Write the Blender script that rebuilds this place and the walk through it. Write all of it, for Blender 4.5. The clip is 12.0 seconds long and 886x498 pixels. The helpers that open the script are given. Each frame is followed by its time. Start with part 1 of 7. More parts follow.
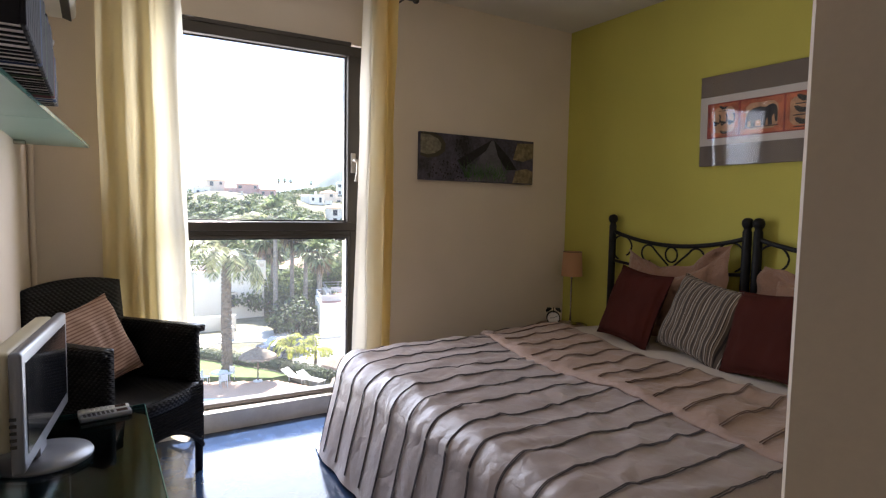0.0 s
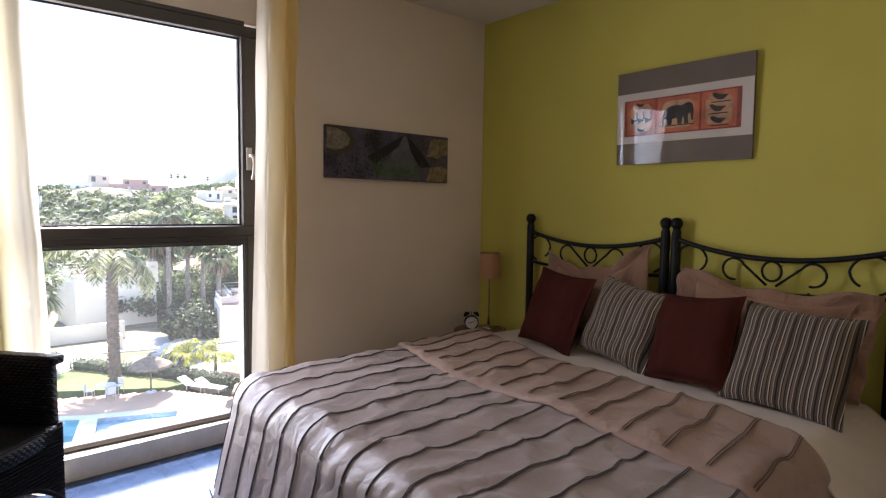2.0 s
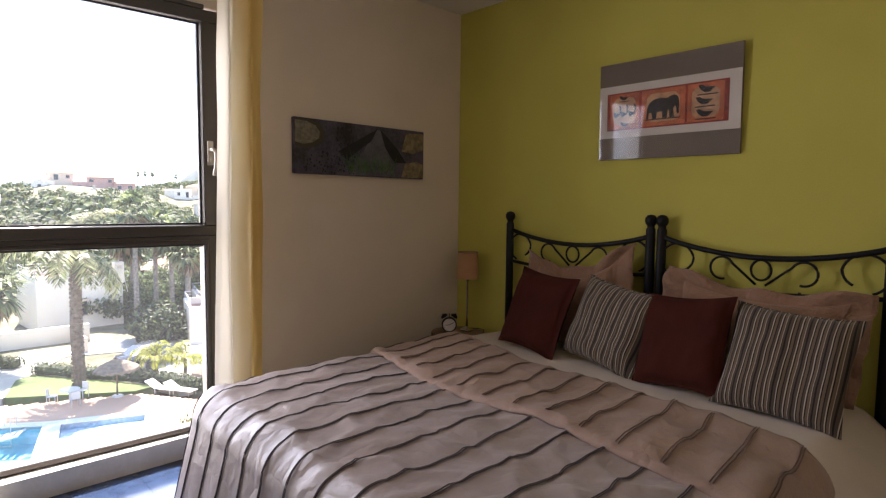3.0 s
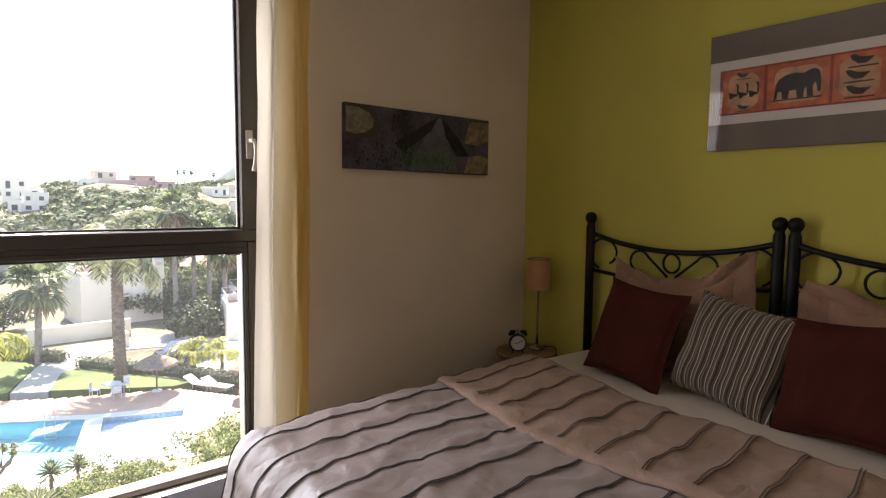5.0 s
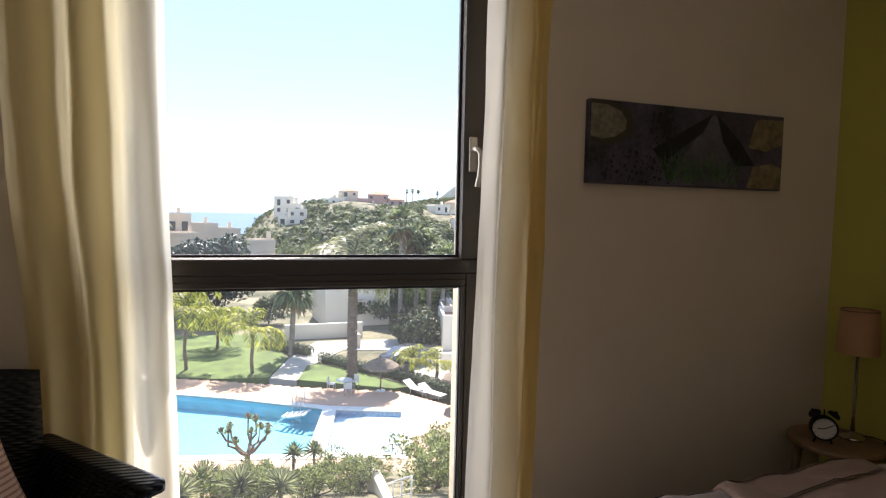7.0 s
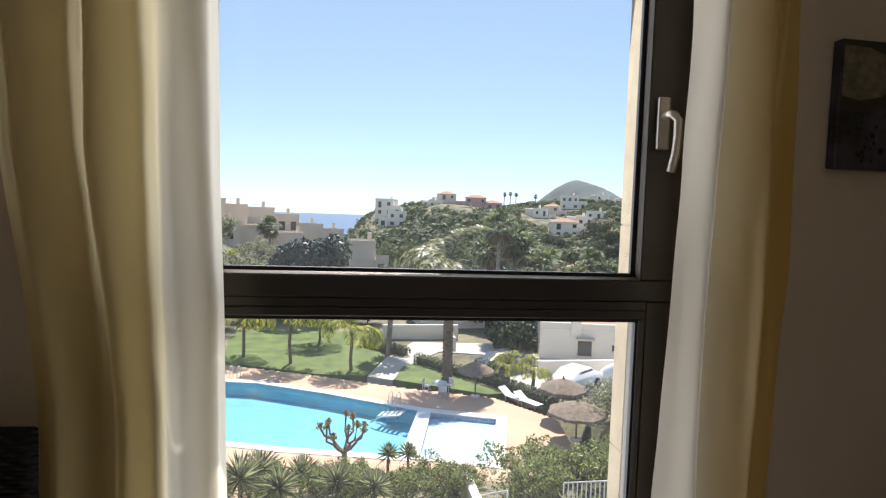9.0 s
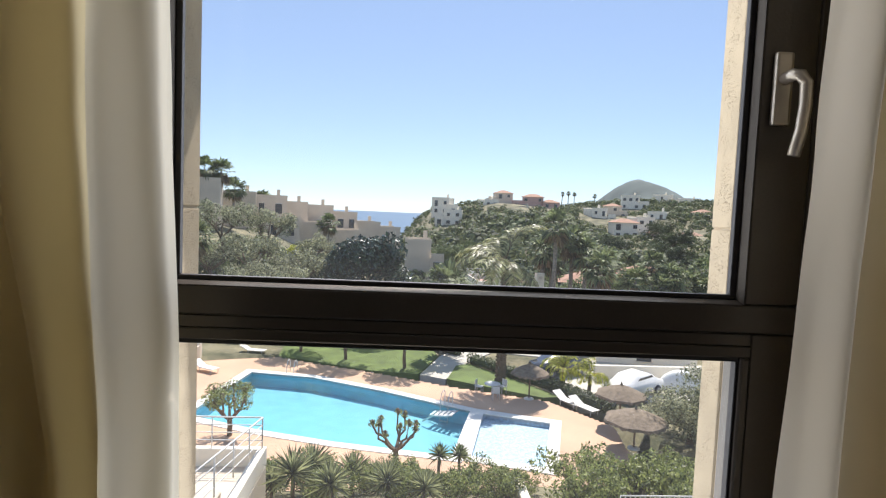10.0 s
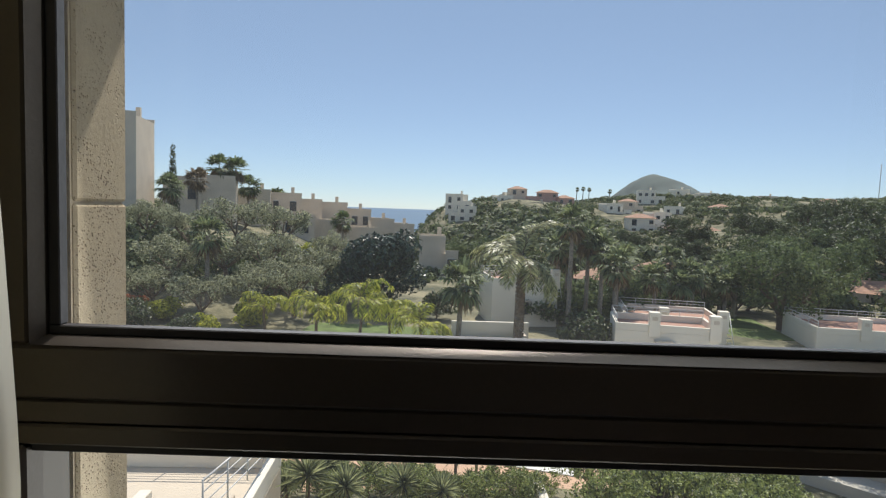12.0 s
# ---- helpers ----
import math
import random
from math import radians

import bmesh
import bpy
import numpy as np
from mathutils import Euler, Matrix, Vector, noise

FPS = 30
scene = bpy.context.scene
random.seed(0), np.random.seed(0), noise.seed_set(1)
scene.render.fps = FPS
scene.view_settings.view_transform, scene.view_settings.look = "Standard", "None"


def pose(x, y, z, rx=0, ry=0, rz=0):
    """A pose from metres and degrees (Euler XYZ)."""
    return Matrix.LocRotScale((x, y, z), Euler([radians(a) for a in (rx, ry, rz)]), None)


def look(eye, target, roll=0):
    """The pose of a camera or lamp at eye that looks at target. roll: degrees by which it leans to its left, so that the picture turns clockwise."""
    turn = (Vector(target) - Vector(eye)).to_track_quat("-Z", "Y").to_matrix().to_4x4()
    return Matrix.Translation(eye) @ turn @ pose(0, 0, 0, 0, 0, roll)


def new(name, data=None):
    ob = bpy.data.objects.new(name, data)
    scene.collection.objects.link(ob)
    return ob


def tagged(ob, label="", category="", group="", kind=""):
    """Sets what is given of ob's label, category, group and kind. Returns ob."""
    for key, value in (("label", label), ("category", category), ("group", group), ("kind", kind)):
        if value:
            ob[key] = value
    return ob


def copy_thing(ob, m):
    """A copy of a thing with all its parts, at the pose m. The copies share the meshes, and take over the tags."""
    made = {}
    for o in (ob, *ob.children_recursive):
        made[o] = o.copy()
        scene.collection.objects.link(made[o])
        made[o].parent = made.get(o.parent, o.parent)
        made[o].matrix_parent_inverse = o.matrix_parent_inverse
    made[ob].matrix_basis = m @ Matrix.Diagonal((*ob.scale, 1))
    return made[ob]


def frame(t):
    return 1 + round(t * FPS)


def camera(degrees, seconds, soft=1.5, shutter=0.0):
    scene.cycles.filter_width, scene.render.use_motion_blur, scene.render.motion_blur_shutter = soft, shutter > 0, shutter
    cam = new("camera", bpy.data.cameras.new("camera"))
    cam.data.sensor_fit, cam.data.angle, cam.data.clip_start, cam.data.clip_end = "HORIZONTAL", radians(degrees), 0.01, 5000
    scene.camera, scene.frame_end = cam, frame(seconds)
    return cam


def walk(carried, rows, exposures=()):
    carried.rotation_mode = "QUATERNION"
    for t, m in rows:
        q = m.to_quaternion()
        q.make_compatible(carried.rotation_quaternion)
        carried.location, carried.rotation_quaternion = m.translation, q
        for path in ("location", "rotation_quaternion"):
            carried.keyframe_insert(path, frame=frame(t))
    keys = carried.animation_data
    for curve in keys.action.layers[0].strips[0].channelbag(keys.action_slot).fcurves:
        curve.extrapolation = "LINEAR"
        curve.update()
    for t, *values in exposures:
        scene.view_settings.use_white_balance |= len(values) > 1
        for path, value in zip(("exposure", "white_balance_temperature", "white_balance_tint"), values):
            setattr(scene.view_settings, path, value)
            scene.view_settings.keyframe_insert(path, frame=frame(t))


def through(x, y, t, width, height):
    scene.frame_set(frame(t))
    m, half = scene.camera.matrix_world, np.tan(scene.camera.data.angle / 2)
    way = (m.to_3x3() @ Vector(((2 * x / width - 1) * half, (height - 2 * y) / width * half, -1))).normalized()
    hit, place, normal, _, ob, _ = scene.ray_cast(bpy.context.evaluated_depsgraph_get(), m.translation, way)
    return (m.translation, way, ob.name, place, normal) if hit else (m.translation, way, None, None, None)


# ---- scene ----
cam = camera(75.8, 12.0, 1.25)
PATH = [
    (0, (-3.076, -3.244, 1.23), (-2.036, -1.542, 1.085), 1.1),
    (0.5, (-3.021, -3.187, 1.254), (-1.927, -1.52, 1.101), 0.8),
    (1, (-2.996, -3.102, 1.261), (-1.826, -1.488, 1.103), 0.3),
    (1.5, (-2.985, -3.025, 1.254), (-1.73, -1.475, 1.101), 0.6),
    (2, (-2.953, -3.001, 1.256), (-1.651, -1.49, 1.102), 0.8),
    (2.5, (-2.912, -2.957, 1.257), (-1.569, -1.484, 1.103), 0.9),
    (2.7, (-2.893, -2.926, 1.252), (-1.532, -1.469, 1.099), 0.9),
    (4.3, (-2.717, -2.628, 1.253), (-1.34, -1.188, 1.085), 0.4),
    (4.5, (-2.712, -2.595, 1.259), (-1.374, -1.12, 1.084), 0.5),
    (5, (-2.68, -2.383, 1.263), (-1.395, -0.861, 1.092), 0.6),
    (5.5, (-2.64, -2.28, 1.271), (-1.462, -0.671, 1.119), 0.4),
    (6, (-2.593, -2.133, 1.263), (-1.581, -0.415, 1.105), 0.6),
    (6.5, (-2.52, -1.972, 1.274), (-1.697, -0.154, 1.133), 1.1),
    (7, (-2.479, -1.845, 1.279), (-1.83, 0.043, 1.159), 1.2),
    (7.2, (-2.485, -1.787, 1.302), (-1.894, 0.118, 1.151), 1.3),
    (8.8, (-2.453, -1.27, 1.267), (-2.083, 0.691, 1.144), 1.4),
    (9, (-2.444, -1.241, 1.263), (-2.122, 0.729, 1.145), 1.9),
    (9.5, (-2.383, -1.054, 1.269), (-2.16, 0.93, 1.145), 2.2),
    (10, (-2.355, -0.948, 1.263), (-2.227, 1.044, 1.134), 2.4),
    (10.5, (-2.363, -0.843, 1.256), (-2.282, 1.151, 1.117), 2.1),
    (11, (-2.377, -0.704, 1.258), (-2.297, 1.29, 1.12), 2.1),
    (11.5, (-2.401, -0.588, 1.262), (-2.32, 1.406, 1.123), 2.0),
    (12, (-2.406, -0.509, 1.26), (-2.326, 1.485, 1.117), 2.0),
]
EXPOSURES = [(0, 2.6, 6250, 22), (2.5, 2.55, 6450, 26), (4.5, 2.35, 6950, 26), (5.5, 2.25, 6850, 22), (6.5, 1.9, 6650, 21), (7.2, 1.6, 6500, 23), (9, 1.05, 6550, 20), (9.5, 0.95, 6600, 20), (10.5, 0.82, 6600, 19), (11.5, 0.5, 6650, 16), (12, 0.36, 6700, 15)]
walk(cam, [(t, look(eye, target, roll)) for t, eye, target, roll in PATH], EXPOSURES)

# ---- daylight: one sun, a clear sky, and the sky's light in the window opening ----
SUN_EL, SUN_AZ = radians(57), radians(13)
world = bpy.data.worlds.new("sky")
scene.world = world
world.use_nodes = True
wn = world.node_tree.nodes
sky = wn.new("ShaderNodeTexSky")
sky.sky_type = "NISHITA"
sky.sun_disc = False
sky.sun_elevation, sky.sun_rotation = SUN_EL, SUN_AZ
sky.altitude = 2500
sky.air_density, sky.dust_density, sky.ozone_density = 1.0, 0.0, 2.5
haze = wn.new("ShaderNodeHueSaturation")
haze.inputs["Saturation"].default_value = 0.85
tone = wn.new("ShaderNodeMix")
tone.data_type, tone.blend_type = "RGBA", "MULTIPLY"
tone.inputs["Factor"].default_value = 1.0
tone.inputs["B"].default_value = (0.97, 1.02, 1.04, 1)
world.node_tree.links.new(sky.outputs[0], haze.inputs["Color"])
world.node_tree.links.new(haze.outputs[0], tone.inputs["A"])
veil = wn.new("ShaderNodeMix")
veil.data_type = "RGBA"
veil.inputs["Factor"].default_value = 0.4
veil.inputs["B"].default_value = (2.75, 4.1, 6.1, 1)
world.node_tree.links.new(tone.outputs["Result"], veil.inputs["A"])
world.node_tree.links.new(veil.outputs["Result"], wn["Background"].inputs[0])
wn["Background"].inputs[1].default_value = 0.09
sun_data = bpy.data.lights.new("sun", "SUN")
sun_data.energy, sun_data.angle, sun_data.color = 4.0, radians(0.5), (1.0, 0.95, 0.87)
sun = new("sun", sun_data)
sun_dir = Vector((math.sin(SUN_AZ) * math.cos(SUN_EL), math.cos(SUN_AZ) * math.cos(SUN_EL), math.sin(SUN_EL)))
sun.matrix_world = look(sun_dir * 50, (0, 0, 0))
win_data = bpy.data.lights.new("window_skylight", "AREA")
win_data.shape, win_data.size, win_data.size_y = "RECTANGLE", 0.98, 2.0
win_data.energy, win_data.color = 9.2, (0.93, 0.97, 1.0)
win_light = new("window_skylight", win_data)
win_light.matrix_world = look((-2.24, 0.17, 1.2), (-2.0, -2.0, 0.9))

# ---- materials ----
def material(name, color, rough=0.6, metal=0.0, vary=0.12, scale=6.0, bump=0.1, fine=60.0, spec=0.5, coat=0.0, tint=None, per=0.0):
    """A plain surface with two scales of colour variation and a fine relief."""
    m = bpy.data.materials.new(name)
    m.use_nodes = True
    n, l = m.node_tree.nodes, m.node_tree.links
    b = n["Principled BSDF"]
    b.inputs["Roughness"].default_value, b.inputs["Metallic"].default_value = rough, metal
    b.inputs["Specular IOR Level"].default_value, b.inputs["Coat Weight"].default_value = spec, coat
    tc = n.new("ShaderNodeTexCoord")
    big, small = n.new("ShaderNodeTexNoise"), n.new("ShaderNodeTexNoise")
    big.inputs["Scale"].default_value, small.inputs["Scale"].default_value = scale, fine
    big.inputs["Detail"].default_value, small.inputs["Detail"].default_value = 4, 3
    for t in (big, small):
        l.new(tc.outputs["Object"], t.inputs["Vector"])
    add = n.new("ShaderNodeMath")
    add.operation = "MULTIPLY_ADD"
    l.new(small.outputs["Fac"], add.inputs[0])
    add.inputs[1].default_value = 0.4
    l.new(big.outputs["Fac"], add.inputs[2])
    ramp = n.new("ShaderNodeValToRGB")
    lo = [max(0.0, c * (1 - vary)) for c in color]
    hi = [min(1.0, c * (1 + vary)) for c in (tint or color)]
    ramp.color_ramp.elements[0].position, ramp.color_ramp.elements[1].position = 0.5, 0.9
    ramp.color_ramp.elements[0].color, ramp.color_ramp.elements[1].color = (*lo, 1), (*hi, 1)
    l.new(add.outputs[0], ramp.inputs[0])
    out = ramp.outputs[0]
    if per:
        info, hsv, ma = n.new("ShaderNodeObjectInfo"), n.new("ShaderNodeHueSaturation"), n.new("ShaderNodeMath")
        ma.operation = "MULTIPLY_ADD"
        l.new(info.outputs["Random"], ma.inputs[0])
        ma.inputs[1].default_value, ma.inputs[2].default_value = 2 * per, 1 - per
        l.new(ma.outputs[0], hsv.inputs["Value"])
        l.new(out, hsv.inputs["Color"])
        out = hsv.outputs[0]
    l.new(out, b.inputs["Base Color"])
    if bump:
        bp = n.new("ShaderNodeBump")
        bp.inputs["Strength"].default_value, bp.inputs["Distance"].default_value = bump, 0.01
        l.new(small.outputs["Fac"], bp.inputs["Height"])
        l.new(bp.outputs[0], b.inputs["Normal"])
    return m


def leaf_material(name, color, tip, rough=0.45, through=0.3):
    """Leaves: colour changes from leaf to leaf, some light comes through."""
    m = bpy.data.materials.new(name)
    m.use_nodes = True
    n, l = m.node_tree.nodes, m.node_tree.links
    b = n["Principled BSDF"]
    b.inputs["Roughness"].default_value = rough
    geo, ramp, tr, mix = n.new("ShaderNodeNewGeometry"), n.new("ShaderNodeValToRGB"), n.new("ShaderNodeBsdfTranslucent"), n.new("ShaderNodeMixShader")
    ramp.color_ramp.elements[0].position, ramp.color_ramp.elements[1].position = 0.12, 0.95
    ramp.color_ramp.elements[0].color = (*[c * 0.55 for c in color], 1)
    ramp.color_ramp.elements[1].color = (*[min(0.8, c * 1.3) for c in tip], 1)
    l.new(geo.outputs["Random Per Island"], ramp.inputs[0])
    l.new(ramp.outputs[0], b.inputs["Base Color"])
    l.new(ramp.outputs[0], tr.inputs["Color"])
    mix.inputs[0].default_value = through
    l.new(b.outputs[0], mix.inputs[1])
    l.new(tr.outputs[0], mix.inputs[2])
    l.new(mix.outputs[0], n["Material Output"].inputs["Surface"])
    return m


def cloth(name, color, through=0.0, fine=220.0, vary=0.08, rough=0.85, sheen=0.2, bump=0.25):
    m = material(name, color, rough, 0, vary, 5, bump, fine, 0.25)
    n, l = m.node_tree.nodes, m.node_tree.links
    b = n["Principled BSDF"]
    b.inputs["Sheen Weight"].default_value = sheen
    if through:
        tr, mix = n.new("ShaderNodeBsdfTranslucent"), n.new("ShaderNodeMixShader")
        tr.inputs["Color"].default_value = (*color, 1)
        mix.inputs[0].default_value = through
        l.new(b.outputs[0], mix.inputs[1])
        l.new(tr.outputs[0], mix.inputs[2])
        l.new(mix.outputs[0], n["Material Output"].inputs["Surface"])
    return m


def clear_glass(name, tint=(0.97, 0.99, 0.98), gloss=0.6, glare=0.0):
    """Thin glass: what is behind shows, with a Fresnel gloss and, if asked for, a pale film that imitates veiling
    glare.
    """
    m = bpy.data.materials.new(name)
    m.use_nodes = True
    n, l = m.node_tree.nodes, m.node_tree.links
    n.remove(n["Principled BSDF"])
    tr, gl, mix, fr, mu = (n.new("ShaderNode" + k) for k in ("BsdfTransparent", "BsdfGlossy", "MixShader", "Fresnel", "Math"))
    tr.inputs[0].default_value = (*tint, 1)
    gl.inputs["Roughness"].default_value = 0.02
    fr.inputs["IOR"].default_value = 1.45
    mu.operation = "MULTIPLY"
    mu.inputs[1].default_value = gloss
    l.new(fr.outputs[0], mu.inputs[0])
    l.new(mu.outputs[0], mix.inputs[0])
    l.new(tr.outputs[0], mix.inputs[1])
    l.new(gl.outputs[0], mix.inputs[2])
    out = mix.outputs[0]
    if glare:
        film, mix2, no, tc, mr = (n.new("ShaderNode" + k) for k in ("BsdfTranslucent", "MixShader", "TexNoise", "TexCoord", "MapRange"))
        film.inputs[0].default_value = (0.9, 0.92, 0.95, 1)
        no.inputs["Scale"].default_value = 3.0
        l.new(tc.outputs["Object"], no.inputs["Vector"])
        mr.inputs["To Min"].default_value, mr.inputs["To Max"].default_value = glare * 0.75, glare * 1.25
        l.new(no.outputs["Fac"], mr.inputs["Value"])
        l.new(mr.outputs[0], mix2.inputs[0])
        l.new(out, mix2.inputs[1])
        l.new(film.outputs[0], mix2.inputs[2])
        out = mix2.outputs[0]
    l.new(out, n["Material Output"].inputs["Surface"])
    return m


def striped_cloth(name, bands, axis, period, fine=200.0):
    """Woven cloth with stripes across one axis; bands: (share, colour) from 0 to 1 of the period."""
    m = cloth(name, (0.3, 0.26, 0.2))
    n, l = m.node_tree.nodes, m.node_tree.links
    b = n["Principled BSDF"]
    tc, sep, mu, fr, ramp = (n.new("ShaderNode" + k) for k in ("TexCoord", "SeparateXYZ", "Math", "Math", "ValToRGB"))
    l.new(tc.outputs["Object"], sep.inputs[0])
    mu.operation, fr.operation = "MULTIPLY_ADD", "FRACT"
    mu.inputs[1].default_value, mu.inputs[2].default_value = 1 / period, 20
    l.new(sep.outputs[axis], mu.inputs[0])
    l.new(mu.outputs[0], fr.inputs[0])
    l.new(fr.outputs[0], ramp.inputs[0])
    ramp.color_ramp.interpolation = "CONSTANT"
    el = ramp.color_ramp.elements
    while len(el) < len(bands):
        el.new(0.5)
    for e, (p, c) in zip(el, bands):
        e.position, e.color = p, (*c, 1)
    l.new(ramp.outputs[0], b.inputs["Base Color"])
    return m


M = {}
M["wall_white"] = material("wall_white", (0.72, 0.62, 0.50), 0.85, vary=0.04, scale=2, bump=0.04, fine=160)
M["wall_green"] = material("wall_green", (0.50, 0.455, 0.085), 0.8, vary=0.05, scale=2, bump=0.12, fine=140)
M["ceiling"] = material("ceiling", (0.66, 0.62, 0.55), 0.9, vary=0.03, scale=2, bump=0.08, fine=120)
M["floor_tile"] = material("floor_tile", (0.022, 0.040, 0.080), 0.12, vary=0.35, scale=9, bump=0.02, fine=150, spec=0.4)
M["grout"] = material("grout", (0.03, 0.03, 0.035), 0.8)
M["plinth"] = material("plinth", (0.62, 0.6, 0.55), 0.45, vary=0.08, scale=12)
M["alu"] = material("alu", (0.075, 0.066, 0.056), 0.38, 0.55, vary=0.1, scale=3, bump=0.03, fine=200)
M["gasket"] = material("gasket", (0.012, 0.012, 0.014), 0.6)
M["chrome"] = material("chrome", (0.5, 0.48, 0.44), 0.25, 1.0, vary=0.05, bump=0)
M["handle_metal"] = material("handle_metal", (0.42, 0.38, 0.32), 0.35, 0.8, vary=0.08, bump=0.02)
# last value: strength of the pale film standing in for veiling glare
M["window_glass"] = clear_glass("window_glass", (0.96, 0.985, 0.975), 0.35, 0.006)
M["stone"] = material("stone", (0.46, 0.37, 0.26), 0.9, vary=0.22, scale=7, bump=0.7, fine=45)
def pitted_stone(name, color, dark):
    """Sawn porous limestone: soft cloudy tone, fine grain, scattered dark pits and holes."""
    m = material(name, color, 0.9, vary=0.16, scale=6, bump=0.10, fine=170)
    n, l = m.node_tree.nodes, m.node_tree.links
    b = n["Principled BSDF"]
    tc, warp, vo, ramp, no, gate, mul, mix, bp = (n.new("ShaderNode" + k) for k in ("TexCoord", "TexNoise", "TexVoronoi", "ValToRGB", "TexNoise", "ValToRGB", "Math", "Mix", "Bump"))
    vo.inputs["Scale"].default_value = 230
    no.inputs["Scale"].default_value = 26
    ramp.color_ramp.elements[0].position, ramp.color_ramp.elements[1].position = 0.20, 0.36
    ramp.color_ramp.elements[0].color, ramp.color_ramp.elements[1].color = (1, 1, 1, 1), (0, 0, 0, 1)
    gate.color_ramp.elements[0].position, gate.color_ramp.elements[1].position = 0.42, 0.66
    warp.inputs["Scale"].default_value = 40
    l.new(tc.outputs["Object"], vo.inputs["Vector"])
    l.new(tc.outputs["Object"], no.inputs["Vector"])
    l.new(vo.outputs["Distance"], ramp.inputs[0])
    l.new(no.outputs["Fac"], gate.inputs[0])
    mul.operation = "MULTIPLY"
    l.new(ramp.outputs[0], mul.inputs[0])
    l.new(gate.outputs[0], mul.inputs[1])
    mix.data_type = "RGBA"
    src = b.inputs["Base Color"].links[0].from_socket
    l.new(src, mix.inputs["A"])
    mix.inputs["B"].default_value = (*dark, 1)
    l.new(mul.outputs[0], mix.inputs["Factor"])
    l.new(mix.outputs["Result"], b.inputs["Base Color"])
    bp.invert = True
    bp.inputs["Strength"].default_value, bp.inputs["Distance"].default_value = 0.8, 0.004
    l.new(mul.outputs[0], bp.inputs["Height"])
    if b.inputs["Normal"].links:
        l.new(b.inputs["Normal"].links[0].from_socket, bp.inputs["Normal"])
    l.new(bp.outputs[0], b.inputs["Normal"])
    return m


M["reveal_stone"] = pitted_stone("reveal_stone", (0.46, 0.37, 0.25), (0.25, 0.18, 0.11))
def backlit_cloth(name, a, b, x0, x1, through):
    """Sheer cream curtain cloth with backlight put into its colour: near white before the window, yellow beside it."""
    m = cloth(name, a, through, 900, 0.05, 0.6, 0.2, 0.05)
    n, l = m.node_tree.nodes, m.node_tree.links
    tc, sep, rng, mix, no, add = (n.new("ShaderNode" + k) for k in ("TexCoord", "SeparateXYZ", "MapRange", "Mix", "TexNoise", "Math"))
    rng.interpolation_type = "SMOOTHSTEP"
    rng.inputs["From Min"].default_value, rng.inputs["From Max"].default_value = x0, x1
    no.inputs["Scale"].default_value = 3.0
    add.operation = "MULTIPLY_ADD"
    add.inputs[1].default_value = 0.05
    l.new(tc.outputs["Object"], sep.inputs[0])
    l.new(tc.outputs["Object"], no.inputs["Vector"])
    l.new(no.outputs["Fac"], add.inputs[0])
    l.new(sep.outputs["X"], add.inputs[2])
    l.new(add.outputs[0], rng.inputs["Value"])
    mix.data_type = "RGBA"
    mix.inputs["A"].default_value, mix.inputs["B"].default_value = (*a, 1), (*b, 1)
    l.new(rng.outputs[0], mix.inputs["Factor"])
    for node in [q for q in n if q.type in ("BSDF_PRINCIPLED", "BSDF_TRANSLUCENT")]:
        l.new(mix.outputs["Result"], node.inputs["Base Color" if node.type == "BSDF_PRINCIPLED" else "Color"])
    return m


# window light painted into both curtains: pale end over the glass, yellow beyond
M["curtain"] = backlit_cloth("curtain", (0.86, 0.76, 0.48), (0.68, 0.645, 0.53), -2.79, -2.70, 0.55)
M["curtain_pair"] = backlit_cloth("curtain_pair", (0.86, 0.82, 0.70), (0.90, 0.70, 0.30), -1.70, -1.60, 0.58)
M["black_iron"] = material("black_iron", (0.006, 0.006, 0.007), 0.5, 0.0, spec=0.25, vary=0.3, scale=20, bump=0.05)
M["spread"] = cloth("spread", (0.315, 0.255, 0.235), 0, 300, 0.1, 0.42, 0.15, 0.12)
M["spread"].node_tree.nodes["Principled BSDF"].inputs["Specular IOR Level"].default_value = 0.6
def creased(m, scale, strength):
    """Adds broad crumpled creases to a cloth's relief."""
    n, l = m.node_tree.nodes, m.node_tree.links
    tc, vo, no, bp = n.new("ShaderNodeTexCoord"), n.new("ShaderNodeTexVoronoi"), n.new("ShaderNodeTexNoise"), n.new("ShaderNodeBump")
    no.inputs["Scale"].default_value, no.inputs["Detail"].default_value = scale, 3
    mx = n.new("ShaderNodeVectorMath")
    mx.operation = "MULTIPLY_ADD"
    mx.inputs[1].default_value = (0.35, 0.35, 0.35)
    l.new(tc.outputs["Object"], no.inputs["Vector"])
    l.new(no.outputs["Color"], mx.inputs[0])
    l.new(tc.outputs["Object"], mx.inputs[2])
    vo.feature = "DISTANCE_TO_EDGE"
    vo.inputs["Scale"].default_value = scale
    l.new(mx.outputs[0], vo.inputs["Vector"])
    bp.inputs["Strength"].default_value, bp.inputs["Distance"].default_value = strength, 0.03
    l.new(vo.outputs["Distance"], bp.inputs["Height"])
    b = n["Principled BSDF"]
    old = b.inputs["Normal"].links[0].from_socket
    l.new(old, bp.inputs["Normal"])
    l.new(bp.outputs[0], b.inputs["Normal"])


